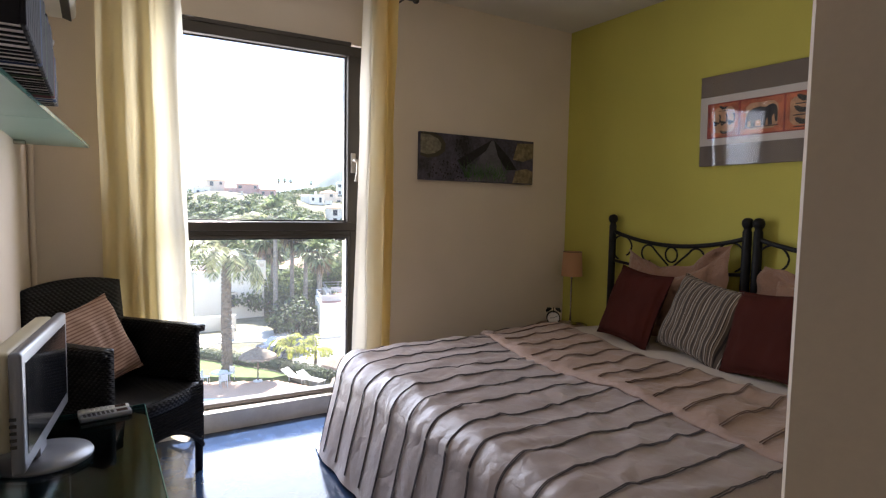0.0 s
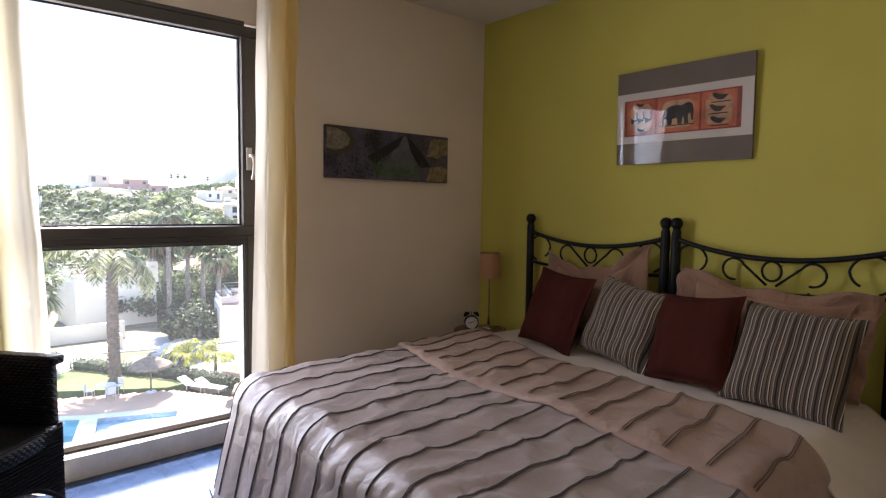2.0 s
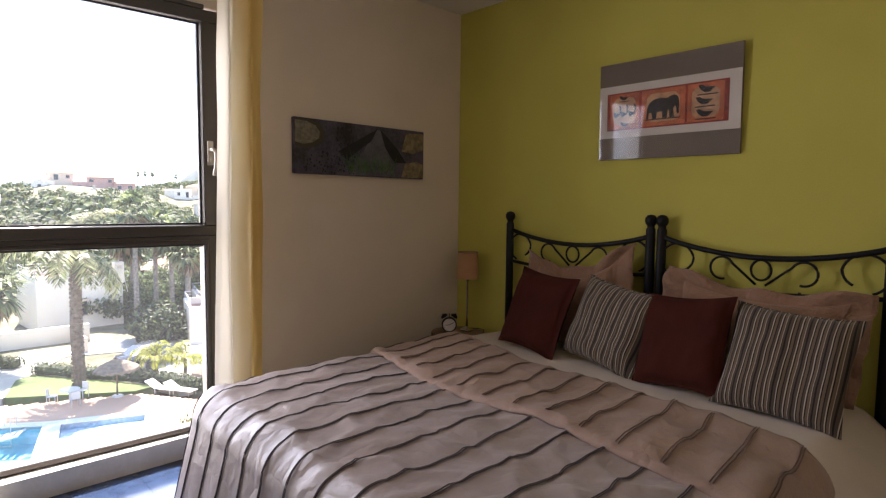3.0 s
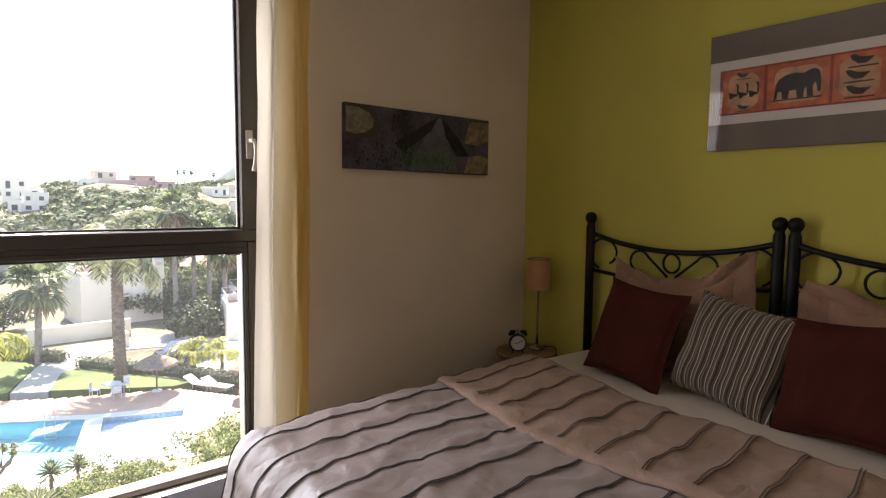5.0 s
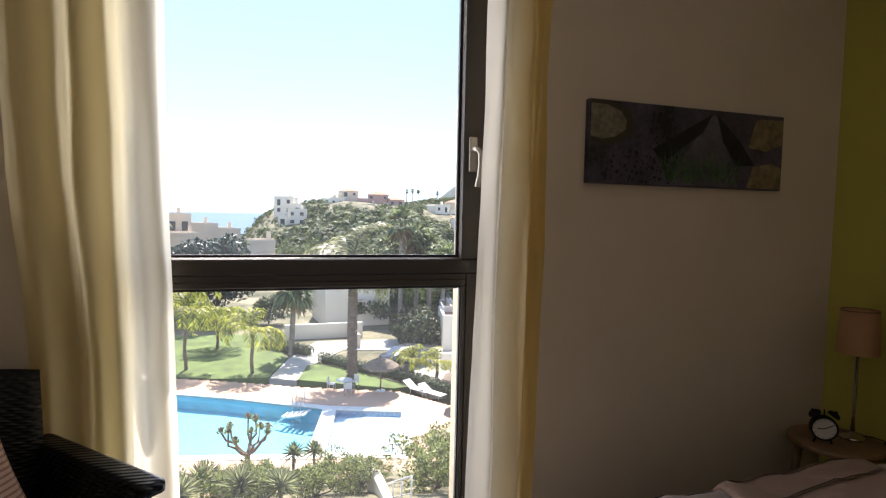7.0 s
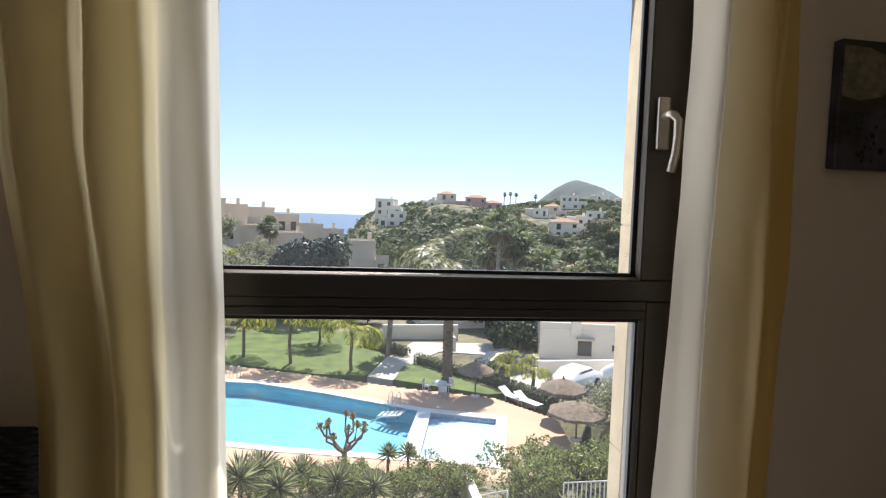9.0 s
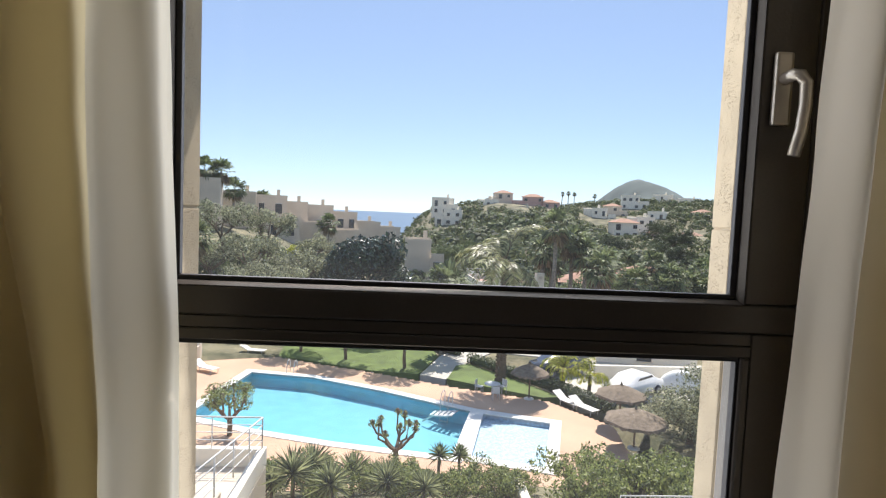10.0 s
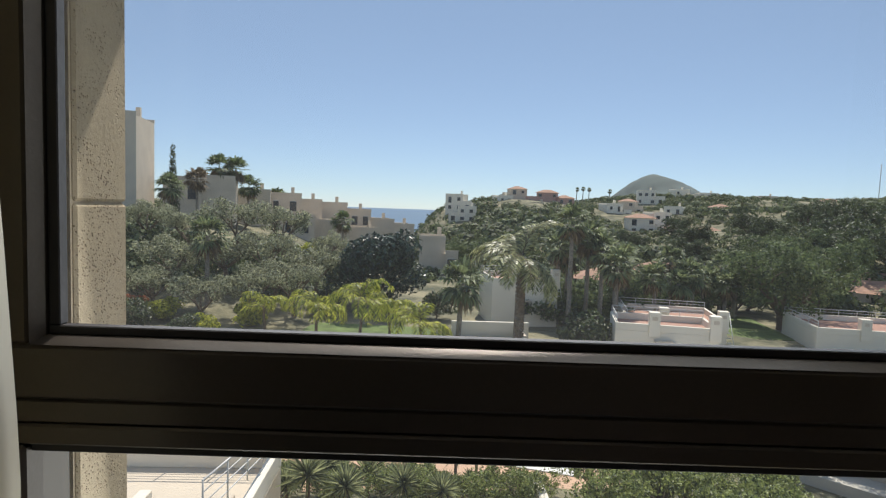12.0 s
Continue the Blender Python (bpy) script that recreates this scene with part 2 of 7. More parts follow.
creased(M["spread"], 6.0, 0.32)
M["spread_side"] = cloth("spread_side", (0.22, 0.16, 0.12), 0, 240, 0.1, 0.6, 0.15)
M["cord"] = cloth("cord", (0.065, 0.053, 0.055), 0, 300, 0.2)
M["sheet"] = cloth("sheet", (0.56, 0.49, 0.41), 0, 240, 0.04)
M["peach_cloth"] = cloth("peach_cloth", (0.29, 0.165, 0.105), 0, 240, 0.1, 0.6)
M["red_cloth"] = cloth("red_cloth", (0.047, 0.0065, 0.0025), 0, 260, 0.12, 0.9, 0.0)
W_, B_, T_, K_ = (0.42, 0.37, 0.30), (0.085, 0.062, 0.045), (0.15, 0.108, 0.072), (0.020, 0.015, 0.013)
M["stripe_cloth"] = striped_cloth("stripe_cloth", [(0, B_), (0.14, W_), (0.19, K_), (0.25, T_), (0.38, K_), (0.43, B_), (0.54, W_), (0.60, K_), (0.66, T_), (0.78, W_), (0.81, B_), (0.92, K_)], 0, 0.066)
M["fine_stripe"] = striped_cloth("fine_stripe", [(0, (0.50, 0.33, 0.25)), (0.6, (0.26, 0.14, 0.10))], 1, 0.014)
M["wicker"] = material("wicker", (0.006, 0.006, 0.007), 0.7, spec=0.2, vary=0.5, scale=60, bump=0.3, fine=120)
M["green_glass"] = clear_glass("green_glass", (0.62, 0.84, 0.78), 0.9)
M["table_glass"] = clear_glass("table_glass", (0.34, 0.52, 0.56), 0.7)
M["glass_edge"] = material("glass_edge", (0.12, 0.30, 0.26), 0.15, vary=0.1, bump=0)
M["silver_plastic"] = material("silver_plastic", (0.20, 0.21, 0.24), 0.35, 0.3, vary=0.05, bump=0.03, fine=300)
M["cream_plastic"] = material("cream_plastic", (0.55, 0.50, 0.36), 0.45, vary=0.05, bump=0.03)
M["black_screen"] = material("black_screen", (0.008, 0.009, 0.012), 0.12, vary=0.1, bump=0)
M["dark_plastic"] = material("dark_plastic", (0.02, 0.02, 0.022), 0.45)
M["light_plastic"] = material("light_plastic", (0.5, 0.5, 0.48), 0.4)
M["white_paint"] = material("white_paint", (0.72, 0.69, 0.63), 0.55, vary=0.04, bump=0.05)
M["wood"] = material("wood", (0.20, 0.12, 0.06), 0.5, vary=0.35, scale=8, bump=0.1, fine=40)
creased(M["peach_cloth"], 14.0, 0.3)
creased(M["sheet"], 5.0, 0.2)
M["lamp_shade"] = cloth("lamp_shade", (0.60, 0.34, 0.17), 0.35, 260, 0.05)

M["peach_spread"] = cloth("peach_spread", (0.31, 0.21, 0.16), 0, 240, 0.1, 0.6, 0.15)
creased(M["peach_spread"], 7.0, 0.32)
M["cord_light"] = cloth("cord_light", (0.13, 0.075, 0.05), 0, 300, 0.2)
M["lavender"] = material("lavender", (0.055, 0.05, 0.075), 0.5, vary=0.75, scale=7, bump=0.05)
M["lav_path"] = material("lav_path", (0.11, 0.105, 0.13), 0.6, vary=0.3, scale=14)
M["lav_dark"] = material("lav_dark", (0.01, 0.01, 0.016), 0.6, vary=0.4, scale=20)
M["lav_bowl"] = material("lav_bowl", (0.045, 0.038, 0.024), 0.5)
M["lav_fill"] = material("lav_fill", (0.19, 0.17, 0.12), 0.6, vary=0.4, scale=40)
M["lav_straw"] = material("lav_straw", (0.22, 0.17, 0.10), 0.6, vary=0.5, scale=25)
M["lav_bud"] = material("lav_bud", (0.012, 0.01, 0.016), 0.6, vary=0.5, scale=60)
M["lav_stem"] = material("lav_stem", (0.05, 0.13, 0.035), 0.6, vary=0.4, scale=40)
M["taupe"] = material("taupe", (0.15, 0.115, 0.085), 0.6, vary=0.06, scale=4, bump=0)
M["paper"] = material("paper", (0.62, 0.57, 0.52), 0.7, vary=0.04, scale=10, bump=0)
M["art_red"] = material("art_red", (0.26, 0.035, 0.016), 0.6, vary=0.5, scale=25, bump=0)
M["art_orange"] = material("art_orange", (0.47, 0.12, 0.045), 0.6, vary=0.4, scale=20, bump=0)
M["art_pale"] = material("art_pale", (0.50, 0.27, 0.14), 0.6, vary=0.3, scale=16, bump=0)
M["art_black"] = material("art_black", (0.014, 0.012, 0.012), 0.6, bump=0)
M["poster_glass"] = clear_glass("poster_glass", (0.98, 0.98, 0.98), 0.45)
M["shelf_glass"] = material("shelf_glass", (0.35, 0.55, 0.48), 0.35, vary=0.04, bump=0)
M["brass"] = material("brass", (0.10, 0.06, 0.03), 0.4, 0.6, vary=0.3, scale=30)
M["milk_glass"] = material("milk_glass", (0.6, 0.52, 0.45), 0.2, bump=0)


def weave(name, color, cell):
    """A basket weave: strands over and under, by the relief."""
    m = material(name, color, 0.45, vary=0.5, scale=50, bump=0)
    n, l = m.node_tree.nodes, m.node_tree.links
    tc, w1, w2, mx, bp = n.new("ShaderNodeTexCoord"), n.new("ShaderNodeTexWave"), n.new("ShaderNodeTexWave"), n.new("ShaderNodeMath"), n.new("ShaderNodeBump")
    w1.bands_direction, w2.bands_direction = "Z", "DIAGONAL"
    for w in (w1, w2):
        w.inputs["Scale"].default_value = 0.314 / cell
        l.new(tc.outputs["Object"], w.inputs["Vector"])
    mx.operation = "MULTIPLY"
    l.new(w1.outputs["Fac"], mx.inputs[0])
    l.new(w2.outputs["Fac"], mx.inputs[1])
    bp.inputs["Strength"].default_value, bp.inputs["Distance"].default_value = 0.8, 0.006
    l.new(mx.outputs[0], bp.inputs["Height"])
    l.new(bp.outputs[0], n["Principled BSDF"].inputs["Normal"])
    return m


M["wicker_weave"] = weave("wicker_weave", (0.006, 0.006, 0.007), 0.012)
M["wicker_weave"].node_tree.nodes["Principled BSDF"].inputs["Specular IOR Level"].default_value = 0.22


# ---- mesh helpers ----
def part(name, bm, mat, parent=None, label="", smooth=False):
    """Links a bmesh as one mesh object, under a thing or part if one is given."""
    me = bpy.data.meshes.new(name)
    bm.to_mesh(me)
    bm.free()
    if smooth:
        me.polygons.foreach_set("use_smooth", [True] * len(me.polygons))
    for m in mat if isinstance(mat, (list, tuple)) else (mat,):
        me.materials.append(m)
    ob = new(name, me)
    if parent:
        ob.parent = parent
    return tagged(ob, label) if label else ob


def thing(name, label, category, at=None, group="", kind=""):
    ob = tagged(new(name), label, category, group, kind)
    if at is not None:
        ob.matrix_world = at
    return ob


def box(bm, x0, x1, y0, y1, z0, z1, bevel=0.0, m=None, seg=1):
    """An axis-parallel box, its edges rounded by bevel."""
    r = bmesh.ops.create_cube(bm, size=1, matrix=Matrix.Translation(((x0 + x1) / 2, (y0 + y1) / 2, (z0 + z1) / 2)) @ Matrix.Diagonal((abs(x1 - x0), abs(y1 - y0), abs(z1 - z0), 1)))
    vs = r["verts"]
    if bevel:
        es = list({e for v in vs for e in v.link_edges})
        vs = list({v for f in bmesh.ops.bevel(bm, geom=es, offset=bevel, segments=seg, affect="EDGES", profile=0.6)["faces"] for v in f.verts} | {v for v in vs if v.is_valid})
    if m is not None:
        bmesh.ops.transform(bm, matrix=m, verts=[v for v in vs if v.is_valid])
    return bm


def boxed(name, mat, parent, x0, x1, y0, y1, z0, z1, bevel=0.003, label="", seg=1):
    return part(name, box(bmesh.new(), x0, x1, y0, y1, z0, z1, bevel, None, seg), mat, parent, label)


def lathe(bm, profile, seg=20, m=Matrix(), close=True):
    """Turns (radius, z) rows about z."""
    rings = []
    for r, z in profile:
        rings.append([bm.verts.new(m @ Vector((r * math.cos(2 * math.pi * k / seg), r * math.sin(2 * math.pi * k / seg), z))) for k in range(seg)])
    for a, b in zip(rings, rings[1:]):
        for k in range(seg):
            bm.faces.new((a[k], a[(k + 1) % seg], b[(k + 1) % seg], b[k]))
    if close:
        bm.faces.new(rings[0][::-1])
        bm.faces.new(rings[-1])
    return bm


def tube(bm, pts, radius, seg=8, taper=1.0):
    """A round bar along points."""
    pts = [Vector(p) for p in pts]
    rings, up = [], Vector((0, 0, 1))
    for i, p in enumerate(pts):
        d = (pts[min(i + 1, len(pts) - 1)] - pts[max(i - 1, 0)]).normalized()
        ref = up if abs(d.dot(up)) < 0.95 else Vector((1, 0, 0))
        a = d.cross(ref).normalized()
        b = d.cross(a)
        r = radius * (1 + (taper - 1) * i / max(1, len(pts) - 1))
        rings.append([bm.verts.new(p + a * r * math.cos(2 * math.pi * k / seg) + b * r * math.sin(2 * math.pi * k / seg)) for k in range(seg)])
    for q, w in zip(rings, rings[1:]):
        for k in range(seg):
            bm.faces.new((q[k], q[(k + 1) % seg], w[(k + 1) % seg], w[k]))
    bm.faces.new(rings[0][::-1])
    bm.faces.new(rings[-1])
    return bm


def sheet(bm, fn, nu, nv, thick=0.0):
    """A grid of fn(u, v), u and v from 0 to 1."""
    g = [[bm.verts.new(fn(i / nu, j / nv)) for j in range(nv + 1)] for i in range(nu + 1)]
    for i in range(nu):
        for j in range(nv):
            bm.faces.new((g[i][j], g[i + 1][j], g[i + 1][j + 1], g[i][j + 1]))
    if thick:
        bm.normal_update()
        bmesh.ops.solidify(bm, geom=bm.faces[:], thickness=thick)
    return bm

# ---- outdoor materials ----
M["render_white"] = material("render_white", (0.80, 0.73, 0.61), 0.85, vary=0.06, scale=0.6, bump=0.15, fine=8)
M["render_cream"] = material("render_cream", (0.62, 0.53, 0.42), 0.85, vary=0.08, scale=0.5, bump=0.15, fine=8)
M["render_pink"] = material("render_pink", (0.52, 0.33, 0.28), 0.85, vary=0.08, scale=0.5, bump=0.15, fine=8)
M["roof_tile"] = material("roof_tile", (0.36, 0.20, 0.13), 0.85, vary=0.25, scale=1.5, bump=0.3, fine=10)
M["terrace_tile"] = material("terrace_tile", (0.40, 0.22, 0.16), 0.8, vary=0.12, scale=1.0, bump=0.1, fine=12)
M["dark_window"] = material("dark_window", (0.05, 0.055, 0.06), 0.15, vary=0.2, bump=0)
M["deck"] = material("deck", (0.56, 0.36, 0.24), 0.85, vary=0.1, scale=0.5, bump=0.1, fine=10)
M["coping"] = material("coping", (0.72, 0.70, 0.65), 0.7, vary=0.06, scale=1.0, bump=0.1, fine=14)
M["pool_shell"] = material("pool_shell", (0.17, 0.47, 0.58), 0.5, vary=0.1, scale=1.2, bump=0.1, fine=16)
M["small_pool_shell"] = material("small_pool_shell", (0.42, 0.55, 0.66), 0.5, vary=0.3, scale=7, bump=0.2, fine=20)
M["lawn"] = material("lawn", (0.10, 0.145, 0.035), 0.9, vary=0.35, scale=0.7, bump=0.6, fine=22)
M["soil"] = material("soil", (0.10, 0.115, 0.055), 0.95, vary=0.5, scale=0.25, bump=0.6, fine=3, tint=(0.19, 0.165, 0.10))
M["paving"] = material("paving", (0.50, 0.47, 0.41), 0.85, vary=0.1, scale=0.8, bump=0.1, fine=9)
M["bark"] = material("bark", (0.17, 0.125, 0.085), 0.95, vary=0.4, scale=5, bump=0.9, fine=20)
M["bark_grey"] = material("bark_grey", (0.27, 0.235, 0.19), 0.95, vary=0.4, scale=5, bump=0.9, fine=20)
M["far_hill"] = material("far_hill", (0.10, 0.125, 0.115), 0.95, vary=0.3, scale=0.02, bump=0.2, fine=0.2)
M["straw"] = material("straw", (0.20, 0.155, 0.11), 0.95, vary=0.3, scale=6, bump=0.7, fine=40)
M["rail_white"] = material("rail_white", (0.66, 0.65, 0.62), 0.4, vary=0.04, bump=0)
M["car_grey"] = material("car_grey", (0.08, 0.085, 0.10), 0.25, 0.5, vary=0.05, bump=0, coat=0.6)
M["tarp"] = material("tarp", (0.74, 0.74, 0.72), 0.5, vary=0.05, bump=0.1, fine=10)
M["leaf_olive"] = leaf_material("leaf_olive", (0.14, 0.16, 0.085), (0.40, 0.41, 0.26), 0.5, 0.52)
M["leaf_dark"] = leaf_material("leaf_dark", (0.02, 0.04, 0.028), (0.055, 0.09, 0.06), 0.3, 0.15)
M["leaf_green"] = leaf_material("leaf_green", (0.11, 0.15, 0.04), (0.32, 0.36, 0.12), 0.45, 0.45)
M["leaf_bright"] = leaf_material("leaf_bright", (0.20, 0.28, 0.03), (0.55, 0.54, 0.08), 0.45, 0.6)
M["leaf_pine"] = leaf_material("leaf_pine", (0.075, 0.115, 0.045), (0.17, 0.215, 0.08), 0.6, 0.35)
M["leaf_palm"] = leaf_material("leaf_palm", (0.09, 0.13, 0.055), (0.24, 0.28, 0.13), 0.6, 0.4)
M["leaf_date"] = leaf_material("leaf_date", (0.16, 0.19, 0.075), (0.38, 0.38, 0.17), 0.4, 0.45)
M["leaf_dry"] = leaf_material("leaf_dry", (0.16, 0.115, 0.06), (0.26, 0.19, 0.10), 0.7, 0.2)
M["leaf_far"] = leaf_material("leaf_far", (0.07, 0.095, 0.042), (0.15, 0.18, 0.08), 0.7, 0.35)
M["leaf_hedge"] = leaf_material("leaf_hedge", (0.035, 0.055, 0.022), (0.10, 0.13, 0.05), 0.5, 0.35)
M["leaf_agave"] = leaf_material("leaf_agave", (0.15, 0.18, 0.10), (0.36, 0.38, 0.20), 0.55, 0.45)
M["flower_red"] = leaf_material("flower_red", (0.28, 0.05, 0.02), (0.42, 0.12, 0.03), 0.6, 0.3)


def water(name, color, amount):
    """Pool water: clear, tinted, with small ripples."""
    m = bpy.data.materials.new(name)
    m.use_nodes = True
    n, l = m.node_tree.nodes, m.node_tree.links
    n.remove(n["Principled BSDF"])
    tr, gl, mix, fr, no, bp, tc = (n.new("ShaderNode" + k) for k in ("BsdfTransparent", "BsdfGlossy", "MixShader", "Fresnel", "TexNoise", "Bump", "TexCoord"))
    tr.inputs[0].default_value = (*color, 1)
    gl.inputs["Roughness"].default_value = 0.05
    fr.inputs["IOR"].default_value = 1.33
    no.inputs["Scale"].default_value = amount
    l.new(tc.outputs["Object"], no.inputs["Vector"])
    bp.inputs["Strength"].default_value, bp.inputs["Distance"].default_value = 0.25, 0.05
    l.new(no.outputs["Fac"], bp.inputs["Height"])
    l.new(bp.outputs[0], gl.inputs["Normal"])
    l.new(bp.outputs[0], fr.inputs["Normal"])
    l.new(fr.outputs[0], mix.inputs[0])
    l.new(tr.outputs[0], mix.inputs[1])
    l.new(gl.outputs[0], mix.inputs[2])
    l.new(mix.outputs[0], n["Material Output"].inputs["Surface"])
    return m


M["water"] = water("water", (0.70, 0.91, 0.95), 4)
M["water_shallow"] = water("water_shallow", (0.86, 0.95, 0.97), 6)
M["sea"] = material("sea", (0.012, 0.055, 0.11), 0.28, vary=0.25, scale=0.01, bump=0.4, fine=0.2)

# ---- the room: x from -3.34 to 0, y from -3.1 to 0, window wall at y = 0 ----
XL, YS, ZC = -3.34, -3.10, 2.55
WX0, WX1, WZ0, WZ1, WY = -2.83, -1.66, 0.11, 2.185, 0.155  # opening in the room, outer face of the stone
SX0, SX1, SY = -2.763, -1.743, 0.085  # narrower opening in the stone skin


def setting(name, mat, label, category, *boxes):
    bm = bmesh.new()
    for b in boxes:
        box(bm, *b)
    return tagged(part(name, bm, mat), label, category, kind="structure")


setting("wall_window", M["wall_white"], "cream painted plaster wall around the tall window", "wall",
        (XL - 0.2, WX0, 0, SY, 0, 2.66), (WX1, 0.2, 0, SY, 0, 2.66), (WX0, WX1, 0, SY, WZ1, 2.66))
setting("wall_headboard", M["wall_green"], "lime green painted wall behind the bed", "wall", (0, 0.2, -4.6, 0, 0, 2.66))
setting("wall_west", M["wall_white"], "cream painted plaster wall beside the desk", "wall", (XL - 0.2, XL, -4.6, 0, 0, 2.66))
setting("wall_south", M["wall_white"], "cream painted wall with the doorway to the hall", "wall",
        (-2.776, 0, YS - 0.14, YS, 0, ZC), (XL, -2.776, YS - 0.14, YS, 2.12, ZC))
setting("wall_hall", M["wall_white"], "plain cream wall at the end of the hall", "wall", (XL - 0.2, 0.2, -4.8, -4.6, 0, 2.66))
setting("ceiling", M["ceiling"], "plain off-white painted plaster ceiling", "ceiling", (XL - 0.2, 0.2, -4.8, 0.2, ZC + 0.115, ZC + 0.3), (XL, 0, -4.6, 0, ZC, ZC + 0.11))
setting("floor", M["grout"], "dark floor bed under glossy tiles", "floor", (XL - 0.2, 0.2, -4.8, 0.2, -0.2, -0.004))
setting("plinth", M["plinth"], "low pale stone plinth under the window", "sill", (WX0 + 0.001, WX1 - 0.001, -0.07, SY - 0.001, 0.0, WZ0 - 0.004))
setting("wall_facade", M["stone"], "outer stone skin of the building", "wall",
        (-9, SX0, SY, WY + 0.03, -10, 7), (SX1, 7, SY, WY, -10, 7), (SX0, SX1, SY, WY, WZ1 - 0.03, 7), (SX0, SX1, SY, WY, -10, WZ0 - 0.02))

# stone blocks lining the reveal outside the frame
facade = bpy.data.objects["wall_facade"]
COURSES = (0.091, 0.672, 1.253, 1.834, 2.154)
for z0_, z1_ in zip(COURSES, COURSES[1:]):
    boxed("stone_block", M["reveal_stone"], facade, SX0 - 0.05, SX0 + 0.004, SY + 0.003, WY + 0.034, z0_ + 0.0012, z1_ - 0.0012, 0.003)
    boxed("stone_block", M["reveal_stone"], facade, SX1 - 0.004, SX1 + 0.05, SY + 0.003, WY + 0.004, z0_ + 0.0012, z1_ - 0.0012, 0.003)

# ---- window ----
win = tagged(new("window_1"), "tall dark bronze aluminium window with opening upper sash and fixed lower pane", "window", kind="structure")
FX0, FX1 = WX0 + 0.002, WX1 - 0.002
fy0, fy1 = -0.043, 0.040  # fixed frame
sy0, sy1 = -0.046, -0.001  # opening sash, proud of the frame
LX0, LX1 = -2.760, -1.774  # lower glass
GX0, GX1, GZ0_, GZ1_ = -2.734, -1.798, 1.136, 2.098  # sash opening
for x0_, x1_ in ((FX0, LX0), (LX1, FX1)):
    boxed("frame_jamb", M["alu"], win, x0_, x1_, fy0, fy1, WZ0, 1.0815, 0.003)
    boxed("frame_jamb", M["alu"], win, x0_, x1_, sy1 + 0.001, fy1, 1.0816, 2.1604, 0.003)
boxed("frame_cover", M["alu"], win, -1.6985, FX1, fy0, sy1, 1.0816, 2.1604, 0.003)
boxed("frame_cover", M["alu"], win, FX0, -2.8225, fy0, sy1, 1.0816, 2.1604, 0.003)
boxed("frame_head", M["alu"], win, LX0, LX1, fy0, fy1, 2.1605, WZ1, 0.003)
boxed("frame_foot", M["alu"], win, LX0, LX1, fy0 + 0.012, fy1, WZ0, 0.135, 0.004)
boxed("transom", M["alu"], win, LX0, LX1, fy0, fy1, 1.060, 1.0812, 0.002)
boxed("glazing_bead", M["alu"], win, LX0, LX1, fy0 - 0.002, fy0 + 0.022, 1.041, 1.0595, 0.002)
boxed("glazing_bead", M["alu"], win, LX1 - 0.016, LX1 - 0.0005, fy0 - 0.004, fy0 + 0.022, 0.136, 1.0405, 0.003)
boxed("glazing_bead", M["alu"], win, LX0 + 0.0005, LX0 + 0.016, fy0 - 0.004, fy0 + 0.022, 0.136, 1.0405, 0.003)
boxed("gasket", M["gasket"], win, LX0 + 0.016, LX1 - 0.016, fy0 + 0.004, fy0 + 0.020, 1.033, 1.0408, 0.001)
boxed("gasket", M["gasket"], win, LX1 - 0.021, LX1 - 0.0165, fy0 + 0.004, fy0 + 0.020, 0.137, 1.0328, 0.001)
sash = boxed("sash", M["alu"], win, -2.820, -1.701, sy0, sy1, 1.082, GZ0_ - 0.006, 0.003, "dark bronze opening sash")
boxed("sash_rail", M["alu"], sash, -2.820, -1.701, sy0, sy1, GZ1_ + 0.006, 2.160, 0.003)
boxed("sash_stile", M["alu"], sash, -2.820, GX0 - 0.006, sy0, sy1, GZ0_ - 0.0058, GZ1_ + 0.0058, 0.003)
boxed("sash_stile", M["alu"], sash, GX1 + 0.006, -1.701, sy0, sy1, GZ0_ - 0.0058, GZ1_ + 0.0058, 0.003)


def splayed_bead(pts):
    """A sloping bead from the face of the sash back to the glass: four corners in front, four behind."""
    bm = bmesh.new()
    f = [bm.verts.new((x, sy0 + 0.001, z)) for x, z in pts[:2]]
    b_ = [bm.verts.new((x, sy0 + 0.014, z)) for x, z in pts[2:]]
    c = [bm.verts.new((x, sy1 - 0.002, z)) for x, z in pts[:2]]
    d = [bm.verts.new((x, sy1 - 0.002, z)) for x, z in pts[2:]]
    for q in ((f[0], f[1], b_[0], b_[1]), (f[0], b_[1], d[1], c[0]), (b_[1], b_[0], d[0], d[1]), (c[0], d[1], d[0], c[1]), (f[1], f[0], c[0], c[1]), (f[1], c[1], d[0], b_[0])):
        bm.faces.new(q)
    bmesh.ops.recalc_face_normals(bm, faces=bm.faces[:])
    part("splayed_bead", bm, M["alu"], sash)


